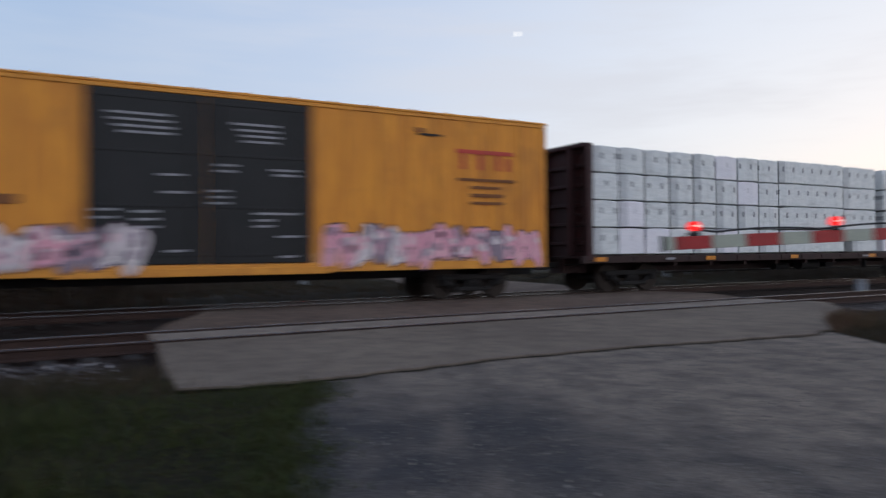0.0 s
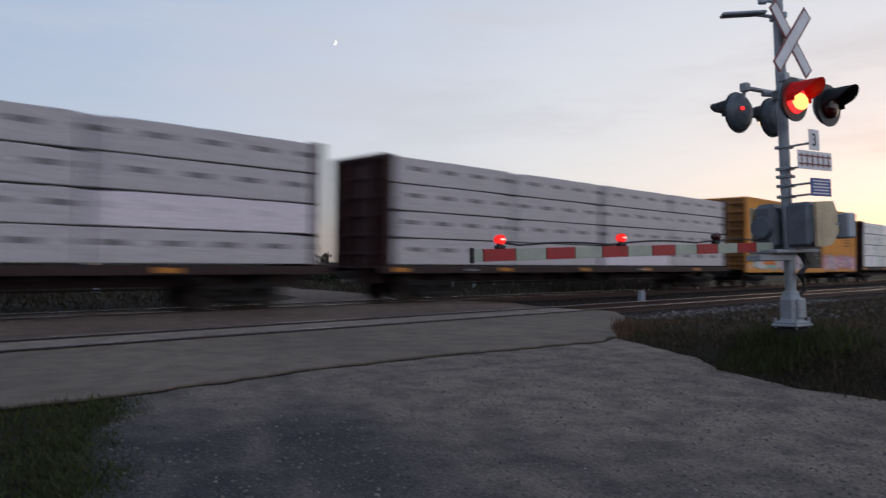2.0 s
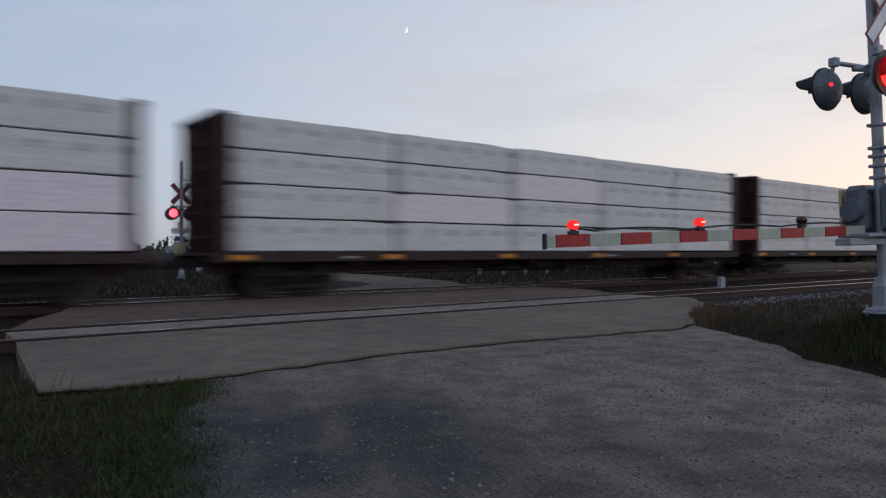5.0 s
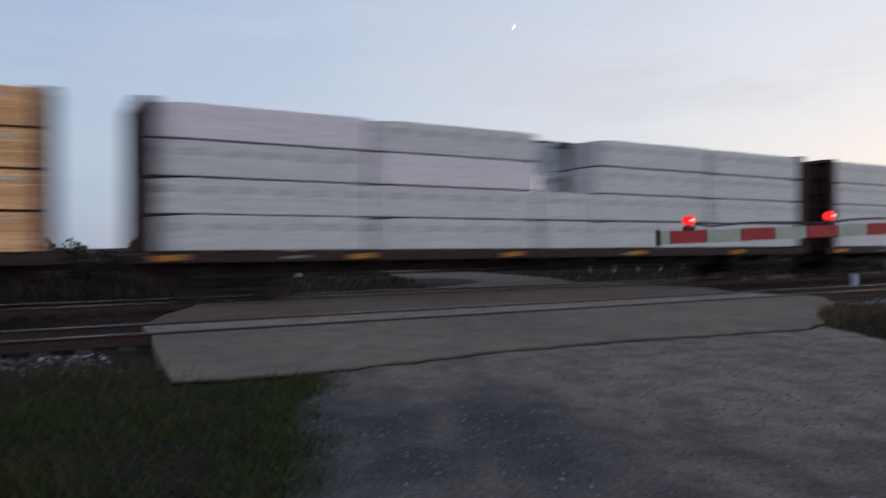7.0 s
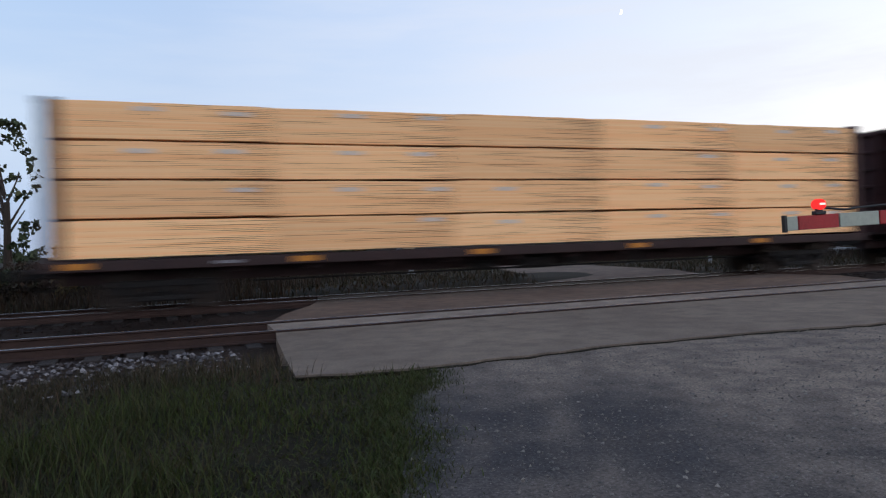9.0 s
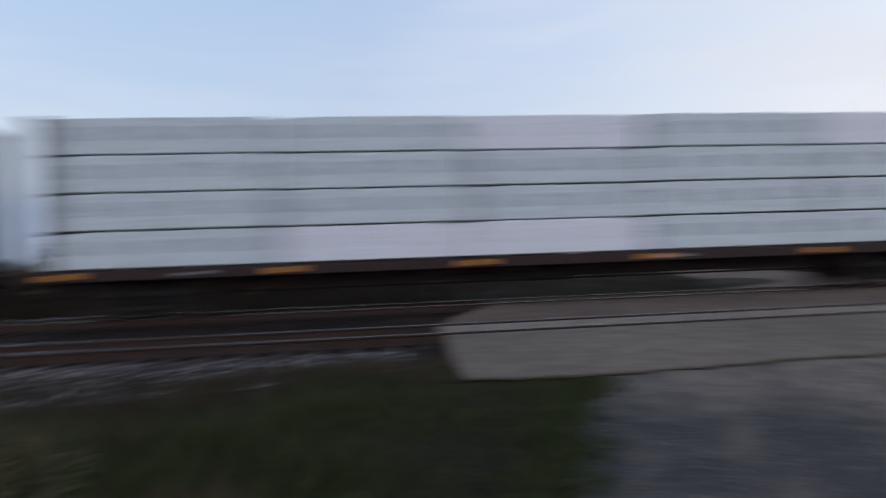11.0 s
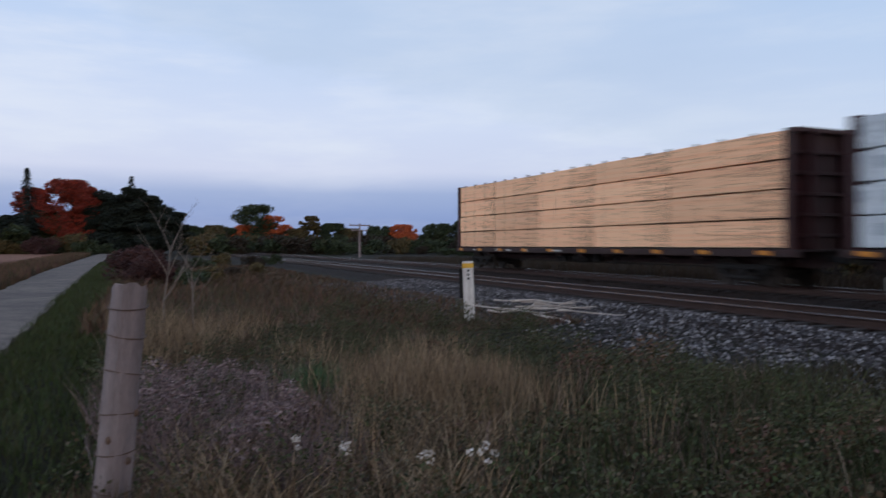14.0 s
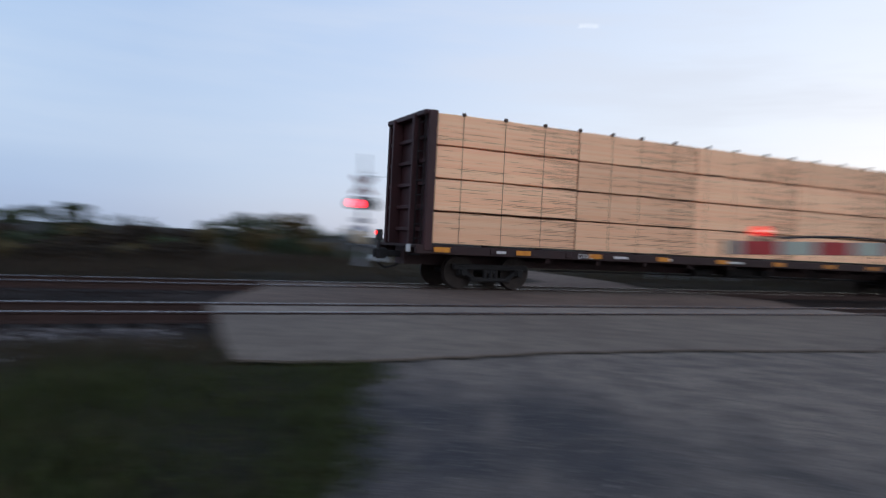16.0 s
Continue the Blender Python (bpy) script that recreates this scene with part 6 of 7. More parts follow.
    def low(x, y):
        return np.where((y > 3.2) & (x < -6.0), 0.5, 1.0) * np.where((y > 4.4) & (x < -8.0), 0.6, 1.0)
    x, y = rough(30000, -22, -0.8, -1.0, 6.6, 420, 0.28)
    lump = 0.55 + 0.45 * np.sin(2.3 * x + 1.7 * np.sin(1.9 * y)) * np.cos(2.9 * y + x)
    blades("undergrowth", x, y, ground_height(x, y) - 0.02, (0.12 + 0.40 * rng.uniform(0, 1, len(x)) ** 1.3) * lump * low(x, y), 0.012, 0.26, M["weed_green"], "dark green tangled undergrowth", "weeds", 27, 3)
    def dry_side(x, y):
        """The bleached half of the growth, towards the lane."""
        return y < -0.50 * x + 0.15 * np.sin(5 * x)
    x, y = rough(3000, -12.5, -8.8, 0.1, 1.6, 14, 0.24)
    blades("dry_grass", x, y, ground_height(x, y), 0.34 + 0.46 * rng.uniform(0, 1, len(x)), 0.010, 0.30, M["tan"], "tall bleached dry grass", "grass", 28, 3)
    x, y = rough(6000, -6.5, -5.0, 1.7, 3.0, 22, 0.17)
    blades("tan_grass", x, y, ground_height(x, y), 0.34 + 0.42 * rng.uniform(0, 1, len(x)) ** 1.3, 0.008, 0.24, M["tan"], "upright clump of straw-coloured grass", "grass", 46, 3)
    x, y = rough(1500, -8.2, -6.4, 1.6, 3.4, 14, 0.2)
    blades("straw_tufts", x, y, ground_height(x, y), 0.32 + 0.40 * rng.uniform(0, 1, len(x)), 0.008, 0.30, M["tan"], "scattered straw-coloured tufts", "grass", 47, 3)
    x, y = rough(4200, -5.2, -2.7, 0.1, 2.6, 110, 0.12)
    ok = dry_side(x, y)
    x, y = x[ok], y[ok]
    blades("bleached_stalks", x, y, ground_height(x, y), 0.20 + 0.40 * rng.uniform(0, 1, len(x)), 0.009, 0.46, M["tan"], "bleached bent stalks among the weeds", "grass", 37, 3)
    x, y = rough(420, -6.4, -3.6, 0.9, 3.2, 120, 0.15)
    z = ground_height(x, y)
    top = 0.5 + 0.36 * rng.uniform(0, 1, len(x))
    blades("tall_straws", x, y, z, top, 0.007, 0.16, M["tan"], "single tall bleached straws", "grass", 48, 3)
    x, y = rng.normal(-6.4, 0.16, 900), rng.normal(1.4, 0.14, 900)
    blades("green_tuft", x, y, ground_height(x, y), 0.30 + 0.28 * rng.uniform(0, 1, 900), 0.011, 0.30, M["tuft_green"], "fresh green tuft among the dry growth", "grass", 49, 3)
    x, y = rough(2200, -17, -2.0, -0.9, 6.0, 90, 0.16)
    blades("dead_stems", x, y, ground_height(x, y), (0.22 + 0.46 * rng.uniform(0, 1, len(x))) * low(x, y), 0.008, 0.24, M["stem"], "brown dead stems of wildflowers", "weeds", 29, 3)
    # mauve seeded weeds by the fence post
    x, y = rough(5200, -6.8, -4.2, -0.1, 1.1, 34, 0.16)
    blades("mauve_stems", x, y, ground_height(x, y), 0.26 + 0.36 * rng.uniform(0, 1, len(x)), 0.007, 0.26, M["mauve"], "greyish mauve seeded stems by the fence post", "weeds", 36, 3)
    cx, cy = rough(64, -6.8, -4.2, 0.0, 1.0, 40, 0.12)
    cs = [(px, py, float(ground_height(px, py)) + rng.uniform(0.28, 0.55)) for px, py in zip(cx, cy)]
    V, F = leaf_cloud(rng, cs, rng.uniform(0.06, 0.15, len(cs)), 130, 0.009)
    tagged(new("mauve_heads", raw("mauve_heads", V, F, M["mauve"])), "soft mauve seed heads by the fence post", "weeds", kind="stuff")
    x, y = rough(11000, -9, -0.8, 2.0, 6.4, 70, 0.4)
    blades("green_weeds", x, y, ground_height(x, y), (0.16 + 0.38 * rng.uniform(0, 1, len(x))) * low(x, y), 0.012, 0.26, M["weed_green"], "dark green leafy weeds", "weeds", 30, 3)
    x, y = rough(5200, -3.6, -2.2, -1.2, 1.2, 40, 0.2)
    blades("foreground_weeds", x, y, ground_height(x, y), 0.12 + 0.36 * rng.uniform(0, 1, len(x)) ** 1.4, 0.010, 0.22, M["weed"], "mixed low weeds at the foot of the post", "weeds", 38, 3)
    # low olive grass nearest the stand
    n = 16000
    x, y = rng.uniform(-4.6, -0.4, n), rng.uniform(1.6, 4.2, n)
    ok = (np.hypot(x, y) > 2.3) & (np.hypot(x, y) < 4.4 + 0.4 * np.sin(4 * x)) & (y > -0.55 * x)
    x, y = x[ok], y[ok]
    blades("olive_grass", x, y, ground_height(x, y) - 0.01, 0.10 + 0.24 * rng.uniform(0, 1, len(x)) ** 1.4, 0.008, 0.20, M["weed"], "rough olive grass beside the stand", "grass", 50, 3)
    x, y = rng.normal(-3.14, 0.07, 1700), rng.normal(-0.15, 0.15, 1700)
    blades("post_weeds", x, y, ground_height(x, y), 0.34 + 0.30 * rng.uniform(0, 1, len(x)), 0.008, 0.14, M["weed"], "brown dry weeds against the fence post", "weeds", 39, 3)
    # leafy weed masses: many small leaves in low mounds
    cx, cy = rough(820, -11, -2.4, -0.2, 5.0, 820, 0.05)
    cs = [(px, py, float(ground_height(px, py)) + rng.uniform(0.1, 0.40) * (0.6 if py > 3.2 and px < -6 else 1)) for px, py in zip(cx, cy)]
    half = len(cs) // 2
    brown = [c for c in cs[:half] if c[1] < -0.50 * c[0]]
    V, F = leaf_cloud(rng, brown, rng.uniform(0.08, 0.22, len(brown)), 120, 0.008)
    tagged(new("brown_seed_weeds", raw("brown_seed_weeds", V, F, M["weed"])), "soft brown masses of seeded weeds", "weeds", kind="stuff")
    V, F = leaf_cloud(rng, cs[half:], rng.uniform(0.12, 0.30, len(cs) - half), 190, 0.010)
    tagged(new("dark_leafy_weeds", raw("dark_leafy_weeds", V, F, M["weed_green"])), "soft dark green masses of leafy weeds", "weeds", kind="stuff")
    cx, cy = rough(330, -15, -1.2, -0.3, 6.2, 330, 0.05)
    cs = [(px, py, float(ground_height(px, py)) + rng.uniform(0.06, 0.32)) for px, py in zip(cx, cy)]
    V, F = leaf_cloud(rng, cs, rng.uniform(0.14, 0.36, len(cs)), 210, 0.013)
    tagged(new("leafy_weeds", raw("leafy_weeds", V, F, M["weed_green"])), "low mounds of small-leaved dark weeds", "weeds", kind="stuff")
    cx, cy = rough(46, -7, -1.0, 2.0, 5.6, 20, 0.12)
    cs = [(px, py, float(ground_height(px, py)) + rng.uniform(0.2, 0.5)) for px, py in zip(cx, cy)]
    V, F = leaf_cloud(rng, cs, rng.uniform(0.14, 0.28, len(cs)), 130, 0.014)
    tagged(new("faded_goldenrod", raw("faded_goldenrod", V, F, M["weed"])), "faded brown goldenrod heads above the weeds", "weeds", kind="stuff")
    # mixed clumps where the rough growth thins out towards the crossing
    x, y = clumped(rng, 9000, -4.2, 0.2, 3.4, 6.8, 60, 0.24)
    ok = (x < left_edge(y) - 0.9) & (np.hypot(x, y) > 3.2)
    x, y = x[ok], y[ok]
    blades("verge_clumps", x, y, ground_height(x, y) - 0.01, 0.10 + 0.26 * rng.uniform(0, 1, len(x)) ** 1.4, 0.009, 0.20, M["grass"], "tufts of green grass in the thinning growth", "grass", 52, 3)
    cx, cy = clumped(rng, 44, -4.4, -2.4, 3.8, 5.6, 12, 0.2)
    cs = [(px, py, float(ground_height(px, py)) + rng.uniform(0.08, 0.34)) for px, py in zip(cx, cy)]
    V, F = leaf_cloud(rng, cs, rng.uniform(0.10, 0.22, len(cs)), 150, 0.011)
    tagged(new("rusty_weeds", raw("rusty_weeds", V, F, M["weed"])), "rusty brown seeded weeds by the verge", "weeds", kind="stuff")
    # seed heads: small fluffs on a few stems
    cs = []
    for px, py in ((-4.03, 0.78), (-3.48, 1.75), (-3.40, 1.66), (-3.49, 1.37), (-3.9, 1.08)):
        cs += [(px + rng.normal(0, 0.03), py + rng.normal(0, 0.03), float(ground_height(px, py)) + rng.uniform(0.40, 0.48)) for k in range(3)]
    V, F = leaf_cloud(rng, cs, rng.uniform(0.015, 0.032, len(cs)), 22, 0.008)
    tagged(new("seed_fluff", raw("seed_fluff", V, F, M["fluff"])), "white burst milkweed seed fluff", "weeds", kind="stuff")
    n = 26000
    x = -12.0 - rng.uniform(0, 1, n) ** 1.6 * 45
    y = rng.uniform(-0.9, 8.0, n)
    blades("line_side_scrub", x, y, np.maximum(ground_height(x, y), bed_height(x, y)) - 0.02, (0.15 + 0.4 * rng.uniform(0, 1, n) ** 1.5) * np.where(y > 5, 0.5, 1), 0.012 - 0.0012 * x, 0.3, M["weed"], "rough mixed growth beside the line", "weeds", 41, 2)
    # lane shoulder
    n = 60000
    x = -1.0 - rng.uniform(0, 1, n) ** 1.6 * 60
    y = -0.15 + (np.interp(x, [-101, -43, -20, -10.5, -5, 3], [-3.8, -2.5, -1.92, -1.56, -3.0, -3.3]) + 0.1) * rng.uniform(0, 1, n)
    blades("lane_grass", x, y, ground_height(x, y) - 0.01, 0.06 + 0.14 * rng.uniform(0, 1, n), 0.008 - 0.0005 * x, 0.10, M["lane_green"], "short green grass along the lane", "grass", 32)
    n = 14000
    x = -14.0 - rng.uniform(0, 1, n) ** 1.5 * 90
    y = np.interp(x, [-150, -90, -45, -14], [-7.3, -5.8, -4.75, -3.45]) - rng.uniform(0, 2.2, n)
    blades("field_edge_weeds", x, y, ground_height(x, y) - 0.02, 0.2 + 0.5 * rng.uniform(0, 1, n), 0.02 - 0.001 * x, 0.2, M["weed"], "dark weeds along the field edge", "weeds", 33)
    # bank beyond the far track
    n = 30000
    x, y = rng.uniform(-70, 45, n), 21.5 + rng.uniform(0, 1, n) ** 1.4 * 16
    ok = ~((x > 3.5) & (x < 30) & (y < 24 + (x - 3.5) * 1.3))
    x, y = x[ok], y[ok]
    xr, yr = rng.uniform(-6, 34, 18000), 20.3 + rng.uniform(0, 1, 18000) ** 1.3 * 22
    off = (xr < np.interp(yr, [19.3, 22, 30, 42, 57], [9.5, 12.5, 15, 19, 25]) - 0.2) | (xr > np.interp(yr, [19.3, 23, 32, 44, 58], [17.9, 18.5, 20.5, 24, 29]) + 0.2)
    xr, yr = xr[off], yr[off]
    blades("far_verge_grass", xr, yr, ground_height(xr, yr) - 0.02, 0.10 + 0.22 * rng.uniform(0, 1, len(xr)), 0.05, 0.2, M["dark_weed"], "low dark grass beside the far road", "grass", 51)
    blades("far_bank_grass", x, y, ground_height(x, y) - 0.03, 0.25 + 0.55 * rng.uniform(0, 1, len(x)), 0.05, 0.25, M["scrub"], "brown rough grass on the far bank", "grass", 34)


build_grass()


# ------------------------------------------------------------------ trees and scrub
def broadleaf(x, y, h, spread_r, leaf, label, seed, per=70, size=0.3, bare=0.0, crown_low=0.3, clumps=34):
    rng, rnd = np.random.RandomState(seed), random.Random(seed)
    tree = tagged(new("tree"), label, "tree")
    bm = B()
    tube(bm, (0, 0, -0.4), (0.02 * h * rnd.uniform(-1, 1), 0, h * 0.5), 0.028 * h, 0.016 * h, 9)
    tips = []
    for k in range(9):
        a, z = rnd.uniform(0, 6.28), h * rnd.uniform(0.28, 0.6)
        e = Vector((math.cos(a) * spread_r * rnd.uniform(0.4, 0.8), math.sin(a) * spread_r * rnd.uniform(0.4, 0.8), z + h * rnd.uniform(0.12, 0.34)))
        tube(bm, (0, 0, z), e, 0.009 * h, 0.003 * h, 6)
        tips.append(e)
    part("trunk", bm, M["bark"], tree)
    cs, rs = [], []
    for k in range(int(clumps * 1.9)):
        u = rnd.uniform(crown_low, 1.0)
        w = spread_r * math.sqrt(max(0.05, 1 - ((u - 0.58) / 0.46) ** 2)) * rnd.uniform(0.45, 1.0)
        a = rnd.uniform(0, 6.28)
        r = spread_r * rnd.uniform(0.13, 0.28)
        cs.append((math.cos(a) * w, math.sin(a) * w, min(h * u, h - r * 0.7)))
        rs.append(r)
    V, F = leaf_cloud(rng, cs, rs, int(per * 0.6), size * 0.9)
    part("crown", raw("crown", V, F, M[leaf]), None, tree)
    tree.matrix_basis = pose(x, y, -0.2, 0, 0, rnd.uniform(0, 360))
    return tree


def conifer(x, y, h, r, label, seed, ragged_by=0.5):
    """Spruce: whorls of drooping boughs, each a spray of small twigs, with gaps between them."""
    rnd = random.Random(seed)
    tree = tagged(new("conifer"), label, "tree")
    bm = B()
    tube(bm, (0, 0, -0.4), (0, 0, h * 0.98), 0.02 * h, 0.004 * h, 8)
    part("trunk", bm, M["bark"], tree)
    V, F = [], []
    z = h
    while z > 0.08 * h:
        u = z / h
        reach = r * (1 - u) ** 0.9 + 0.14
        for j in range(12):
            a, w = rnd.uniform(0, 6.28), reach * rnd.uniform(1 - ragged_by, 1.0)
            d = np.array([math.cos(a), math.sin(a), 0.0])
            sd = np.array([-math.sin(a), math.cos(a), 0.0])
            for q in range(max(4, int(w * 5))):
                t = rnd.uniform(0.1, 1.0)
                p = d * w * t + sd * rnd.uniform(-0.16, 0.16) * w + np.array([0, 0, z - 0.42 * w * t ** 1.4 + rnd.uniform(-0.08, 0.08)])
                sz = rnd.uniform(0.14, 0.30)
                e = d * sz * 1.3 + sd * rnd.uniform(-1, 1) * sz + np.array([0, 0, -0.5 * sz])
                f = sd * sz * 0.5 + np.array([0, 0, rnd.uniform(-0.3, 0.3) * sz])
                i = len(V)
                V += [tuple(p - f), tuple(p + e), tuple(p + f), tuple(p - e * 0.4)]
                F.append((i, i + 1, i + 2, i + 3))
        z -= rnd.uniform(0.30, 0.48) * (0.6 + 0.8 * (1 - u))
    part("crown", raw("crown", V, F, M["needle"]), None, tree)
    tree.matrix_basis = pose(x, y, -0.2)
    return tree


def pine(x, y, h, r, label, seed):
    """Old pine: a trunk with level boughs that carry flat, ragged pads of needles."""
    rng, rnd = np.random.RandomState(seed), random.Random(seed)
    tree = tagged(new("pine"), label, "tree")
    bm = B()
    tube(bm, (0, 0, -0.4), (0.1, 0, h * 0.96), 0.022 * h, 0.006 * h, 8)
    cs, rs = [], []
    for k in range(46):
        u = 0.08 + 0.9 * k / 46
        a = rnd.uniform(0, 6.28)
        w = r * (1.0 - 0.55 * max(0.0, u - 0.35) / 0.65) * rnd.uniform(0.25, 1.0)
        e = Vector((math.cos(a) * w, math.sin(a) * w, h * u + 0.12 * w))
        tube(bm, (0, 0, h * u - 0.1), e, 0.05, 0.02, 5)
        cs.append((e.x, e.y, e.z))
        rs.append(r * rnd.uniform(0.28, 0.46) * (1.2 - 0.45 * u))
    part("trunk", bm, M["bark"], tree)
    V, F = leaf_cloud(rng, cs, rs, 460, 0.15, 0.5)
    part("crown", raw("crown", V, F, M["needle"]), None, tree)
    tree.matrix_basis = pose(x, y, -0.2, 0, 0, rnd.uniform(0, 360))
    return tree


def sapling(x, y, h, label, seed):
    rnd = random.Random(seed)
    tree = tagged(new("sapling"), label, "tree")
    bm = B()

    def grow(p, d, length, r, depth):
        q = p
        for k in range(4):
            e = q + (d + Vector((rnd.uniform(-0.14, 0.14), rnd.uniform(-0.14, 0.14), 0.04))).normalized() * length / 4
            tube(bm, q, e, r * (1 - 0.16 * k), r * (0.84 - 0.16 * k), 6)
            q = e
            if depth > 0 and k > 0:
                for j in range(2 if depth > 2 else 1):
                    a = rnd.uniform(0, 6.28)
                    grow(q, (d * 0.75 + Vector((math.cos(a), math.sin(a), 0.35)) * 0.6).normalized(), length * 0.42, max(r * 0.42, 0.002), depth - 1)
    grow(Vector((0, 0, -0.1)), Vector((0.03, 0.03, 1)), h, 0.013 * h, 3)
    part("stem", bm, M["twig"], tree)
    tree.matrix_basis = pose(x, y, -0.2)


def bush(h, r, leaf, label, seed, per=120, size=0.09):
    rng, rnd = np.random.RandomState(seed), random.Random(seed)
    b = tagged(new("bush"), label, "bush", "scrub along the line")
    cs, rs = [], []
    for k in range(14):
        a, w = rnd.uniform(0, 6.28), r * rnd.uniform(0, 0.8)
        cs.append((math.cos(a) * w, math.sin(a) * w, h * rnd.uniform(0.2, 0.8)))
        rs.append(r * rnd.uniform(0.25, 0.45))
    V, F = leaf_cloud(rng, cs, rs, per, size)
    part("foliage", raw("foliage", V, F, M[leaf]), None, b)
    bm = B()
    for k in range(7):
        a = rnd.uniform(0, 6.28)
        tube(bm, (0, 0, -0.15), (math.cos(a) * r * 0.6, math.sin(a) * r * 0.6, h * rnd.uniform(0.7, 1.15)), 0.025, 0.006, 5)
    part("stems", bm, M["bark"], b)
    return b


def utility_pole(x, y, h):
    p = tagged(new("utility_pole"), "wooden utility pole with two crossarms", "utility pole")
    bm = B()
    tube(bm, (0, 0, -0.5), (0, 0, h), 0.16, 0.11, 10)
    part("pole", bm, M["post_wood"], p)
    for z, w in ((h - 0.25, 1.6), (h - 0.9, 1.2)):
        bm = B()
        box(bm, -0.08, -w, z - 0.07, 0.08, w, z + 0.07, 0.01)
        part("crossarm", bm, M["post_wood"], p)
        for s in (-0.9, -0.5, 0.5, 0.9):
            bm = B()
            tube(bm, (0, s * w, z + 0.07), (0, s * w, z + 0.24), 0.05, 0.03, 8)
            part("insulator", bm, M["galv"], p)
    p.matrix_basis = pose(x, y, -0.2, 0, 0, 15)


def build_trees():
    D = 140.0
    def top(el, d):
        return EYE_Z + 0.2 + d * math.tan(radians(el))
    # farmyard group beyond the field
    conifer(*at_bearing(-172.7, D - 9), top(5.3, D - 9), 4.4, "tall dark spruce above the autumn maples", 1, 0.6)
    pine(*at_bearing(-179.4, D - 6), top(4.1, D - 6), 5.2, "massive dark pine by the lane's end", 8)
    pine(*at_bearing(179.3, D - 8), top(3.5, D - 8), 4.6, "spreading dark pine by the lane", 9)
    pine(*at_bearing(-177.9, D - 4), top(3.7, D - 4), 4.6, "dark layered pine beside the maples", 10)
    pine(*at_bearing(178.0, D - 4), top(2.4, D - 4), 3.6, "low layered dark pine by the lane", 17)
    conifer(*at_bearing(-179.3, D + 2), top(5.0, D + 2), 4.2, "ragged dark spruce behind the pines", 2, 0.7)
    for az, el, r, leaf, lb, sd in ((-173.0, 4.0, 3.0, "leaf_red", "crimson autumn maple by the field", 3), (-175.4, 4.5, 4.8, "leaf_red", "broad crimson autumn maple", 4), (-176.4, 4.0, 3.0, "leaf_red", "dark red autumn maple", 5),
                                    (-174.2, 2.4, 4.2, "leaf_green", "dull green tree under the maples", 6), (-176.6, 2.2, 4.4, "needle", "dark tree under the maples", 7), (-172.2, 2.0, 3.6, "needle", "dark tree below the spruce", 18), (-179.2, 3.5, 4.8, "needle", "dense dark evergreen behind the pines", 19), (179.2, 2.9, 4.4, "needle", "dense low evergreen by the lane", 20), (-177.6, 2.9, 4.2, "needle", "dense evergreen between pine and maple", 11), (176.9, 1.4, 3.2, "leaf_green", "dark green tree by the lane", 12)):
        broadleaf(*at_bearing(az, D + 4 * math.sin(sd)), top(el, D), r, leaf, lb, sd, 620, 0.115, crown_low=0.05, clumps=80)
    conifer(*at_bearing(-170.6, D), top(2.4, D), 2.4, "small dark spruce in the windbreak", 13)
    conifer(*at_bearing(-169.6, D), top(2.0, D), 2.2, "small dark spruce in the windbreak", 14)
    for k in range(7):
        broadleaf(*at_bearing(-171.4 + 1.3 * k * 0.9, D - 12), top(1.3 + 0.4 * math.sin(k * 2.1), D), 3.8, "needle" if k % 2 else "leaf_green", "dark hedge tree along the field edge", 40 + k, 120, 0.24, crown_low=0.05, clumps=30)
    # trees along the line, further off
    d = 170.0
    for az, el, r, leaf, lb, sd in ((171.9, 3.1, 5.0, "leaf_green", "rounded green tree near the line", 21), (170.5, 2.4, 3.5, "leaf_orange", "glowing orange autumn tree", 22), (172.6, 1.6, 3.6, "leaf_orange", "rusty orange autumn tree", 23),
                                    (174.9, 1.5, 4.0, "leaf_olive", "fading olive tree near the line", 24), (173.6, 1.3, 4.0, "leaf_green", "low green tree near the line", 25), (167.8, 2.3, 2.6, "leaf_olive", "thin half-bare tree by the line", 26), (166.0, 1.7, 3.4, "leaf_green", "green tree by the line", 27),
                                    (164.6, 1.3, 3.2, "leaf_olive", "dull olive tree near the line", 28), (169.0, 1.3, 3.0, "leaf_olive", "low olive tree near the line", 29), (162.4, 1.5, 3.6, "leaf_green", "green tree beyond the tracks", 30), (160.6, 1.7, 3.4, "leaf_orange", "rust-coloured tree beyond the tracks", 31),
                                    (157.8, 1.7, 4.4, "leaf_green", "dark green tree beyond the tracks", 32), (155.4, 2.0, 4.0, "leaf_green", "dark green tree beyond the tracks", 33), (152.6, 1.2, 4.4, "leaf_green", "dark green tree beyond the tracks", 34), (149.6, 1.0, 4.2, "leaf_olive", "low olive tree beyond the tracks", 35), (146.4, 0.9, 4.0, "leaf_green", "low green tree beyond the tracks", 36)):
        broadleaf(*at_bearing(az, d), top(el, d) if leaf != "leaf_orange" else top(el, d - 7), r, leaf, lb, sd, 380, 0.14, crown_low=0.04, clumps=60)
    utility_pole(*at_bearing(164.0, 95.0), top(1.72, 95.0))
    # nearer single trees beyond the far track
    broadleaf(*at_bearing(99.8, 46.0), top(9.4, 46.0), 1.7, "leaf_green", "slender green tree beyond the far track", 51, 26, 0.16, crown_low=0.22, clumps=26)
    broadleaf(*at_bearing(139.8, 80.0), top(3.7, 80.0), 1.9, "leaf_olive", "thin half-bare tree beyond the tracks", 52, 22, 0.2, crown_low=0.35, clumps=18)
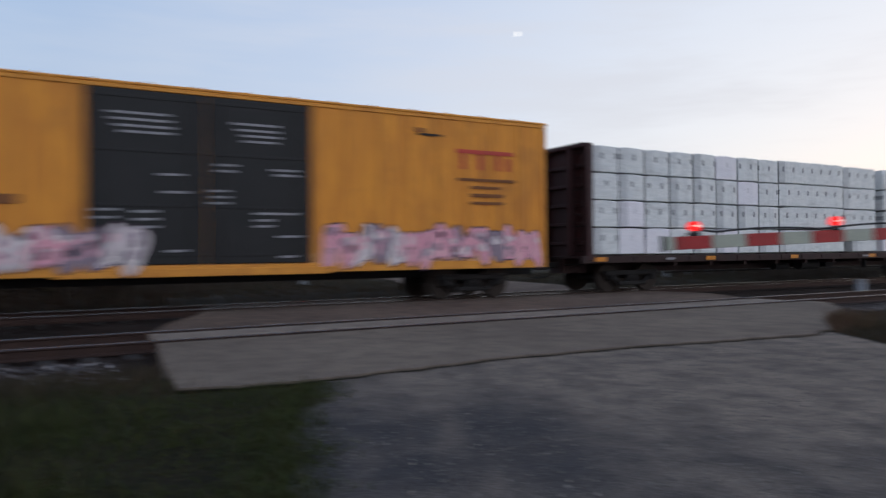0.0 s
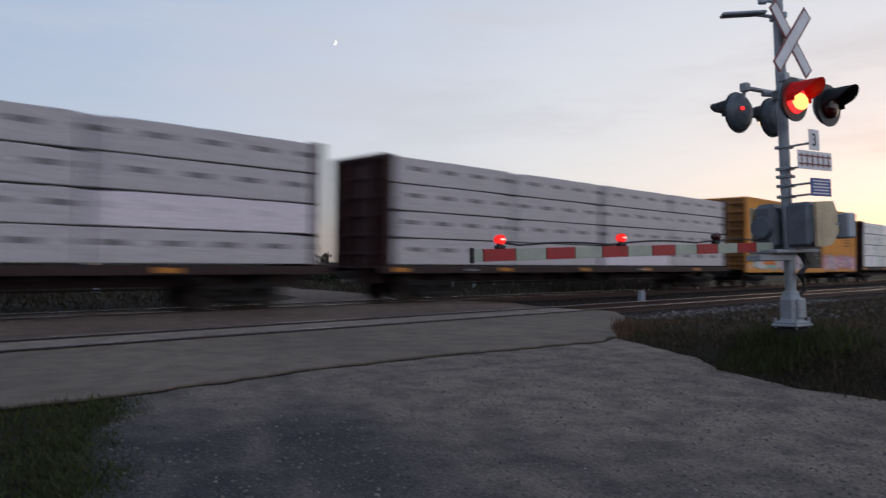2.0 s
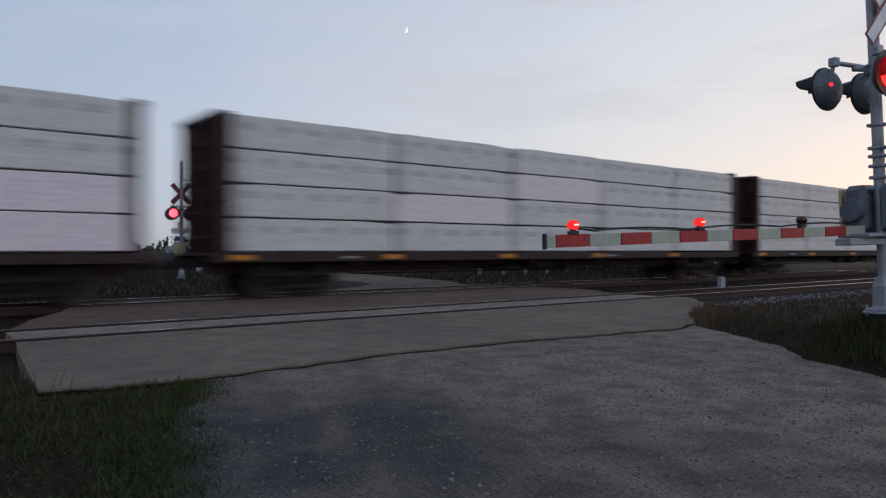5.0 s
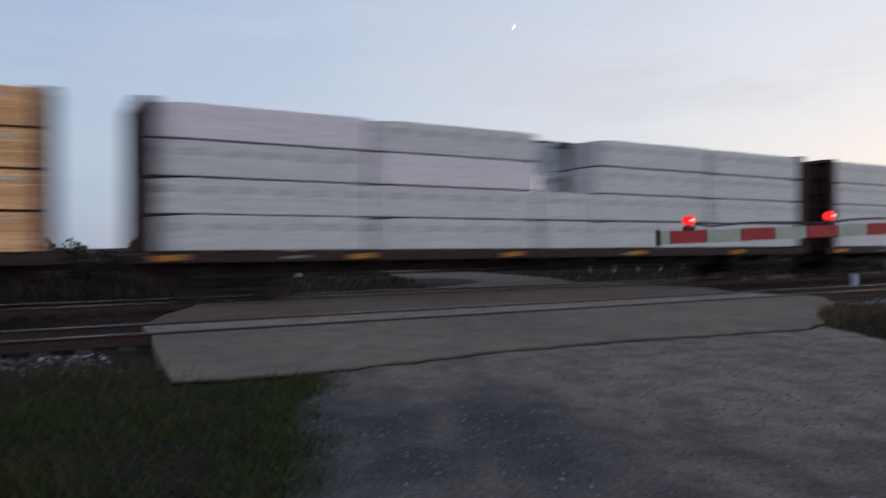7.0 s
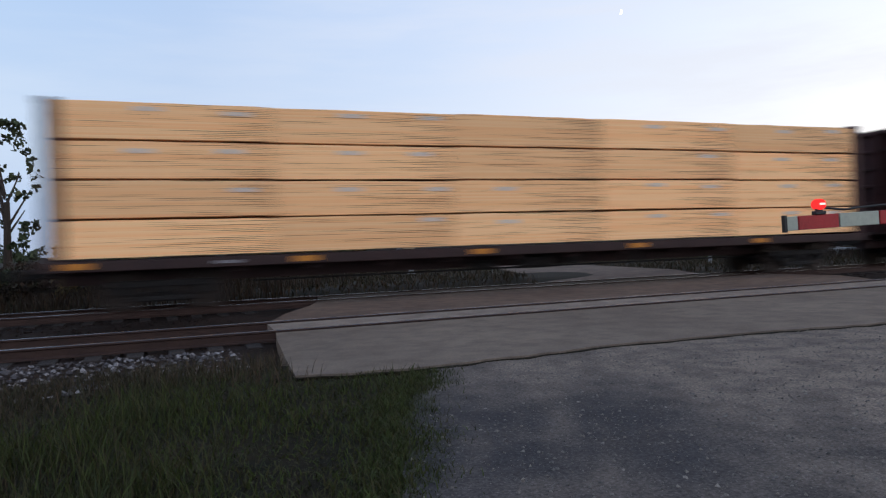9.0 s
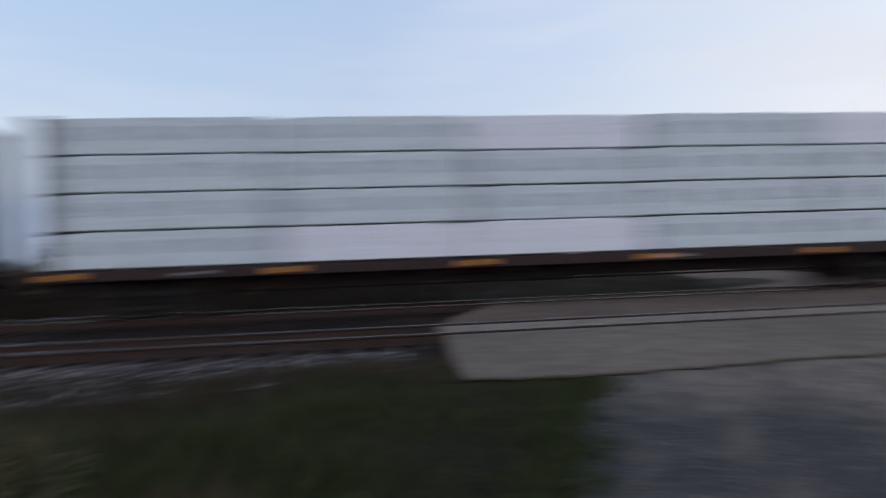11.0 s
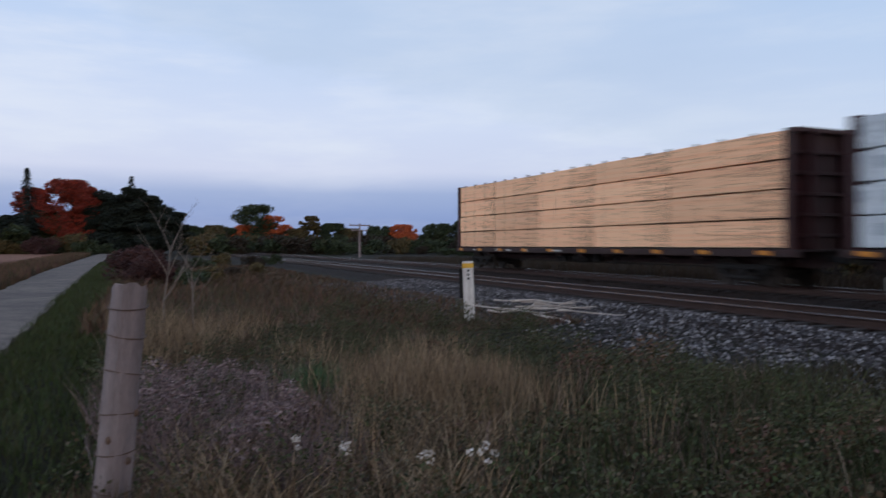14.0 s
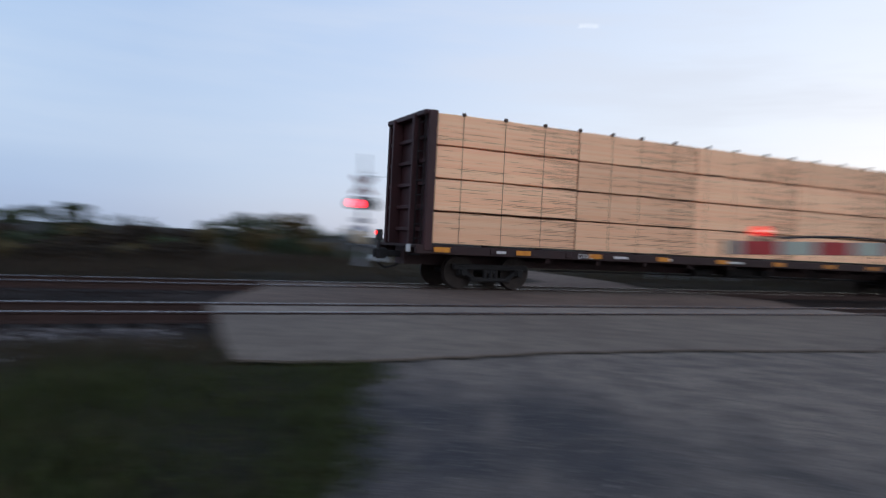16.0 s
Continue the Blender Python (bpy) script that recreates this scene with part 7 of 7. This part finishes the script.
    broadleaf(*at_bearing(131.2, 62.0), top(2.8, 62.0), 1.6, "leaf_olive", "thin half-bare tree beyond the tracks", 53, 20, 0.18, crown_low=0.3, clumps=18)
    broadleaf(*at_bearing(92.5, 48.0), top(1.4, 48.0), 1.8, "leaf_green", "small green tree beyond the far track", 54, 40, 0.16, crown_low=0.1, clumps=20)
    broadleaf(*at_bearing(76.5, 50.0), top(1.5, 50.0), 1.6, "leaf_olive", "small yellowing tree by the far road", 55, 50, 0.16, crown_low=0.1, clumps=20)
    broadleaf(*at_bearing(79.5, 60.0), top(1.3, 60.0), 3.0, "leaf_green", "green tree by the far road", 56, 50, 0.2, crown_low=0.1, clumps=20)
    sapling(*at_bearing(178.6, 11.5), 1.5, "bare pale sapling in the rough grass", 61)
    sapling(*at_bearing(176.4, 12.0), 1.2, "bare leaning sapling in the rough grass", 62)
    # scrub beyond the far track, and beside the lane
    kinds = [bush(1.7, 1.6, "scrub", "brown leafless scrub beyond the far track", 71), bush(1.5, 1.5, "leaf_olive", "olive-brown bush beyond the far track", 72), bush(1.9, 1.7, "leaf_green", "dark green bush beyond the far track", 73), bush(1.7, 1.7, "burgundy", "burgundy-brown bush by the lane", 74, 330, 0.06)]
    rnd = random.Random(77)
    used = [0, 0, 0, 0]
    def put(k, x, y, s):
        m = pose(x, y, float(ground_height(x, y)) - 0.08, 0, 0, rnd.uniform(0, 360)) @ Matrix.Diagonal((s, s, s * rnd.uniform(0.85, 1.15), 1))
        if used[k]:
            copy_thing(kinds[k], m)
        else:
            kinds[k].matrix_basis = m
        used[k] = 1
    az = 160.0
    while az > 84.0:
        d0 = rnd.uniform(34, 46) if az < 128 else rnd.uniform(40, 60) / max(0.35, math.sin(radians(az)))
        x, y = at_bearing(az, d0)
        put(rnd.choice((0, 0, 1, 2)), x, y, rnd.uniform(0.75, 1.0) * (0.95 if az < 128 else 1.25))
        az -= 1.25 if az < 128 else 0.9
    for az in (82, 80, 78, 75, 73.5, 72, 69, 60, 57, 54, 51, 48, 45, 42, 39):
        put(rnd.choice((1, 2, 2)), *at_bearing(az + rnd.uniform(-1, 1), rnd.uniform(44, 58)), rnd.uniform(0.7, 1.1))
    for az, d0, k, s in ((180.1, 30, 3, 0.82), (179.2, 28, 3, 0.72), (178.6, 34, 0, 0.55), (176.6, 27, 2, 0.50), (175.4, 30, 1, 0.50), (177.6, 36, 0, 0.55), (173.6, 36, 0, 0.42), (171.8, 40, 1, 0.40),
                         (180.6, 46, 2, 0.8), (179.8, 52, 3, 0.9), (176.0, 46, 2, 0.65), (174.4, 50, 1, 0.6), (172.2, 55, 0, 0.6), (170.6, 60, 2, 0.6)):
        put(k, *at_bearing(az, d0), s)
    az = 131.0
    while az > 84.0:
        put(rnd.choice((0, 0, 0, 1)), *at_bearing(az, rnd.uniform(26.5, 30.5) / max(0.75, math.sin(radians(az)))), rnd.uniform(0.5, 0.72))
        az -= 1.3
    for k in range(30):
        az = 176.5 - 0.75 * k
        put(rnd.choice((1, 2, 2, 0)), *at_bearing(az, rnd.uniform(118, 150)), rnd.uniform(1.7, 2.5))
    for k in range(10):
        put(rnd.choice((1, 2, 3)), *at_bearing(182.6 + 1.0 * k, rnd.uniform(118, 128)), rnd.uniform(1.2, 1.9))
    # woods at the edge of sight
    rng = np.random.RandomState(90)
    cs, rs = [], []
    for k in range(420):
        a = rng.uniform(95, 200) if k < 300 else rng.uniform(-10, 95)
        r0 = rng.uniform(300, 420)
        x, y = at_bearing(a, r0)
        cs.append((x, y, rng.uniform(0.5, 4.5)))
        rs.append(rng.uniform(2.5, 4.5))
    V, F = leaf_cloud(rng, cs, rs, 34, 0.9)
    tagged(new("far_woods", raw("far_woods", V, F, M["leaf_green"])), "dark far woods along the horizon", "woods", kind="stuff")


build_trees()

motions()
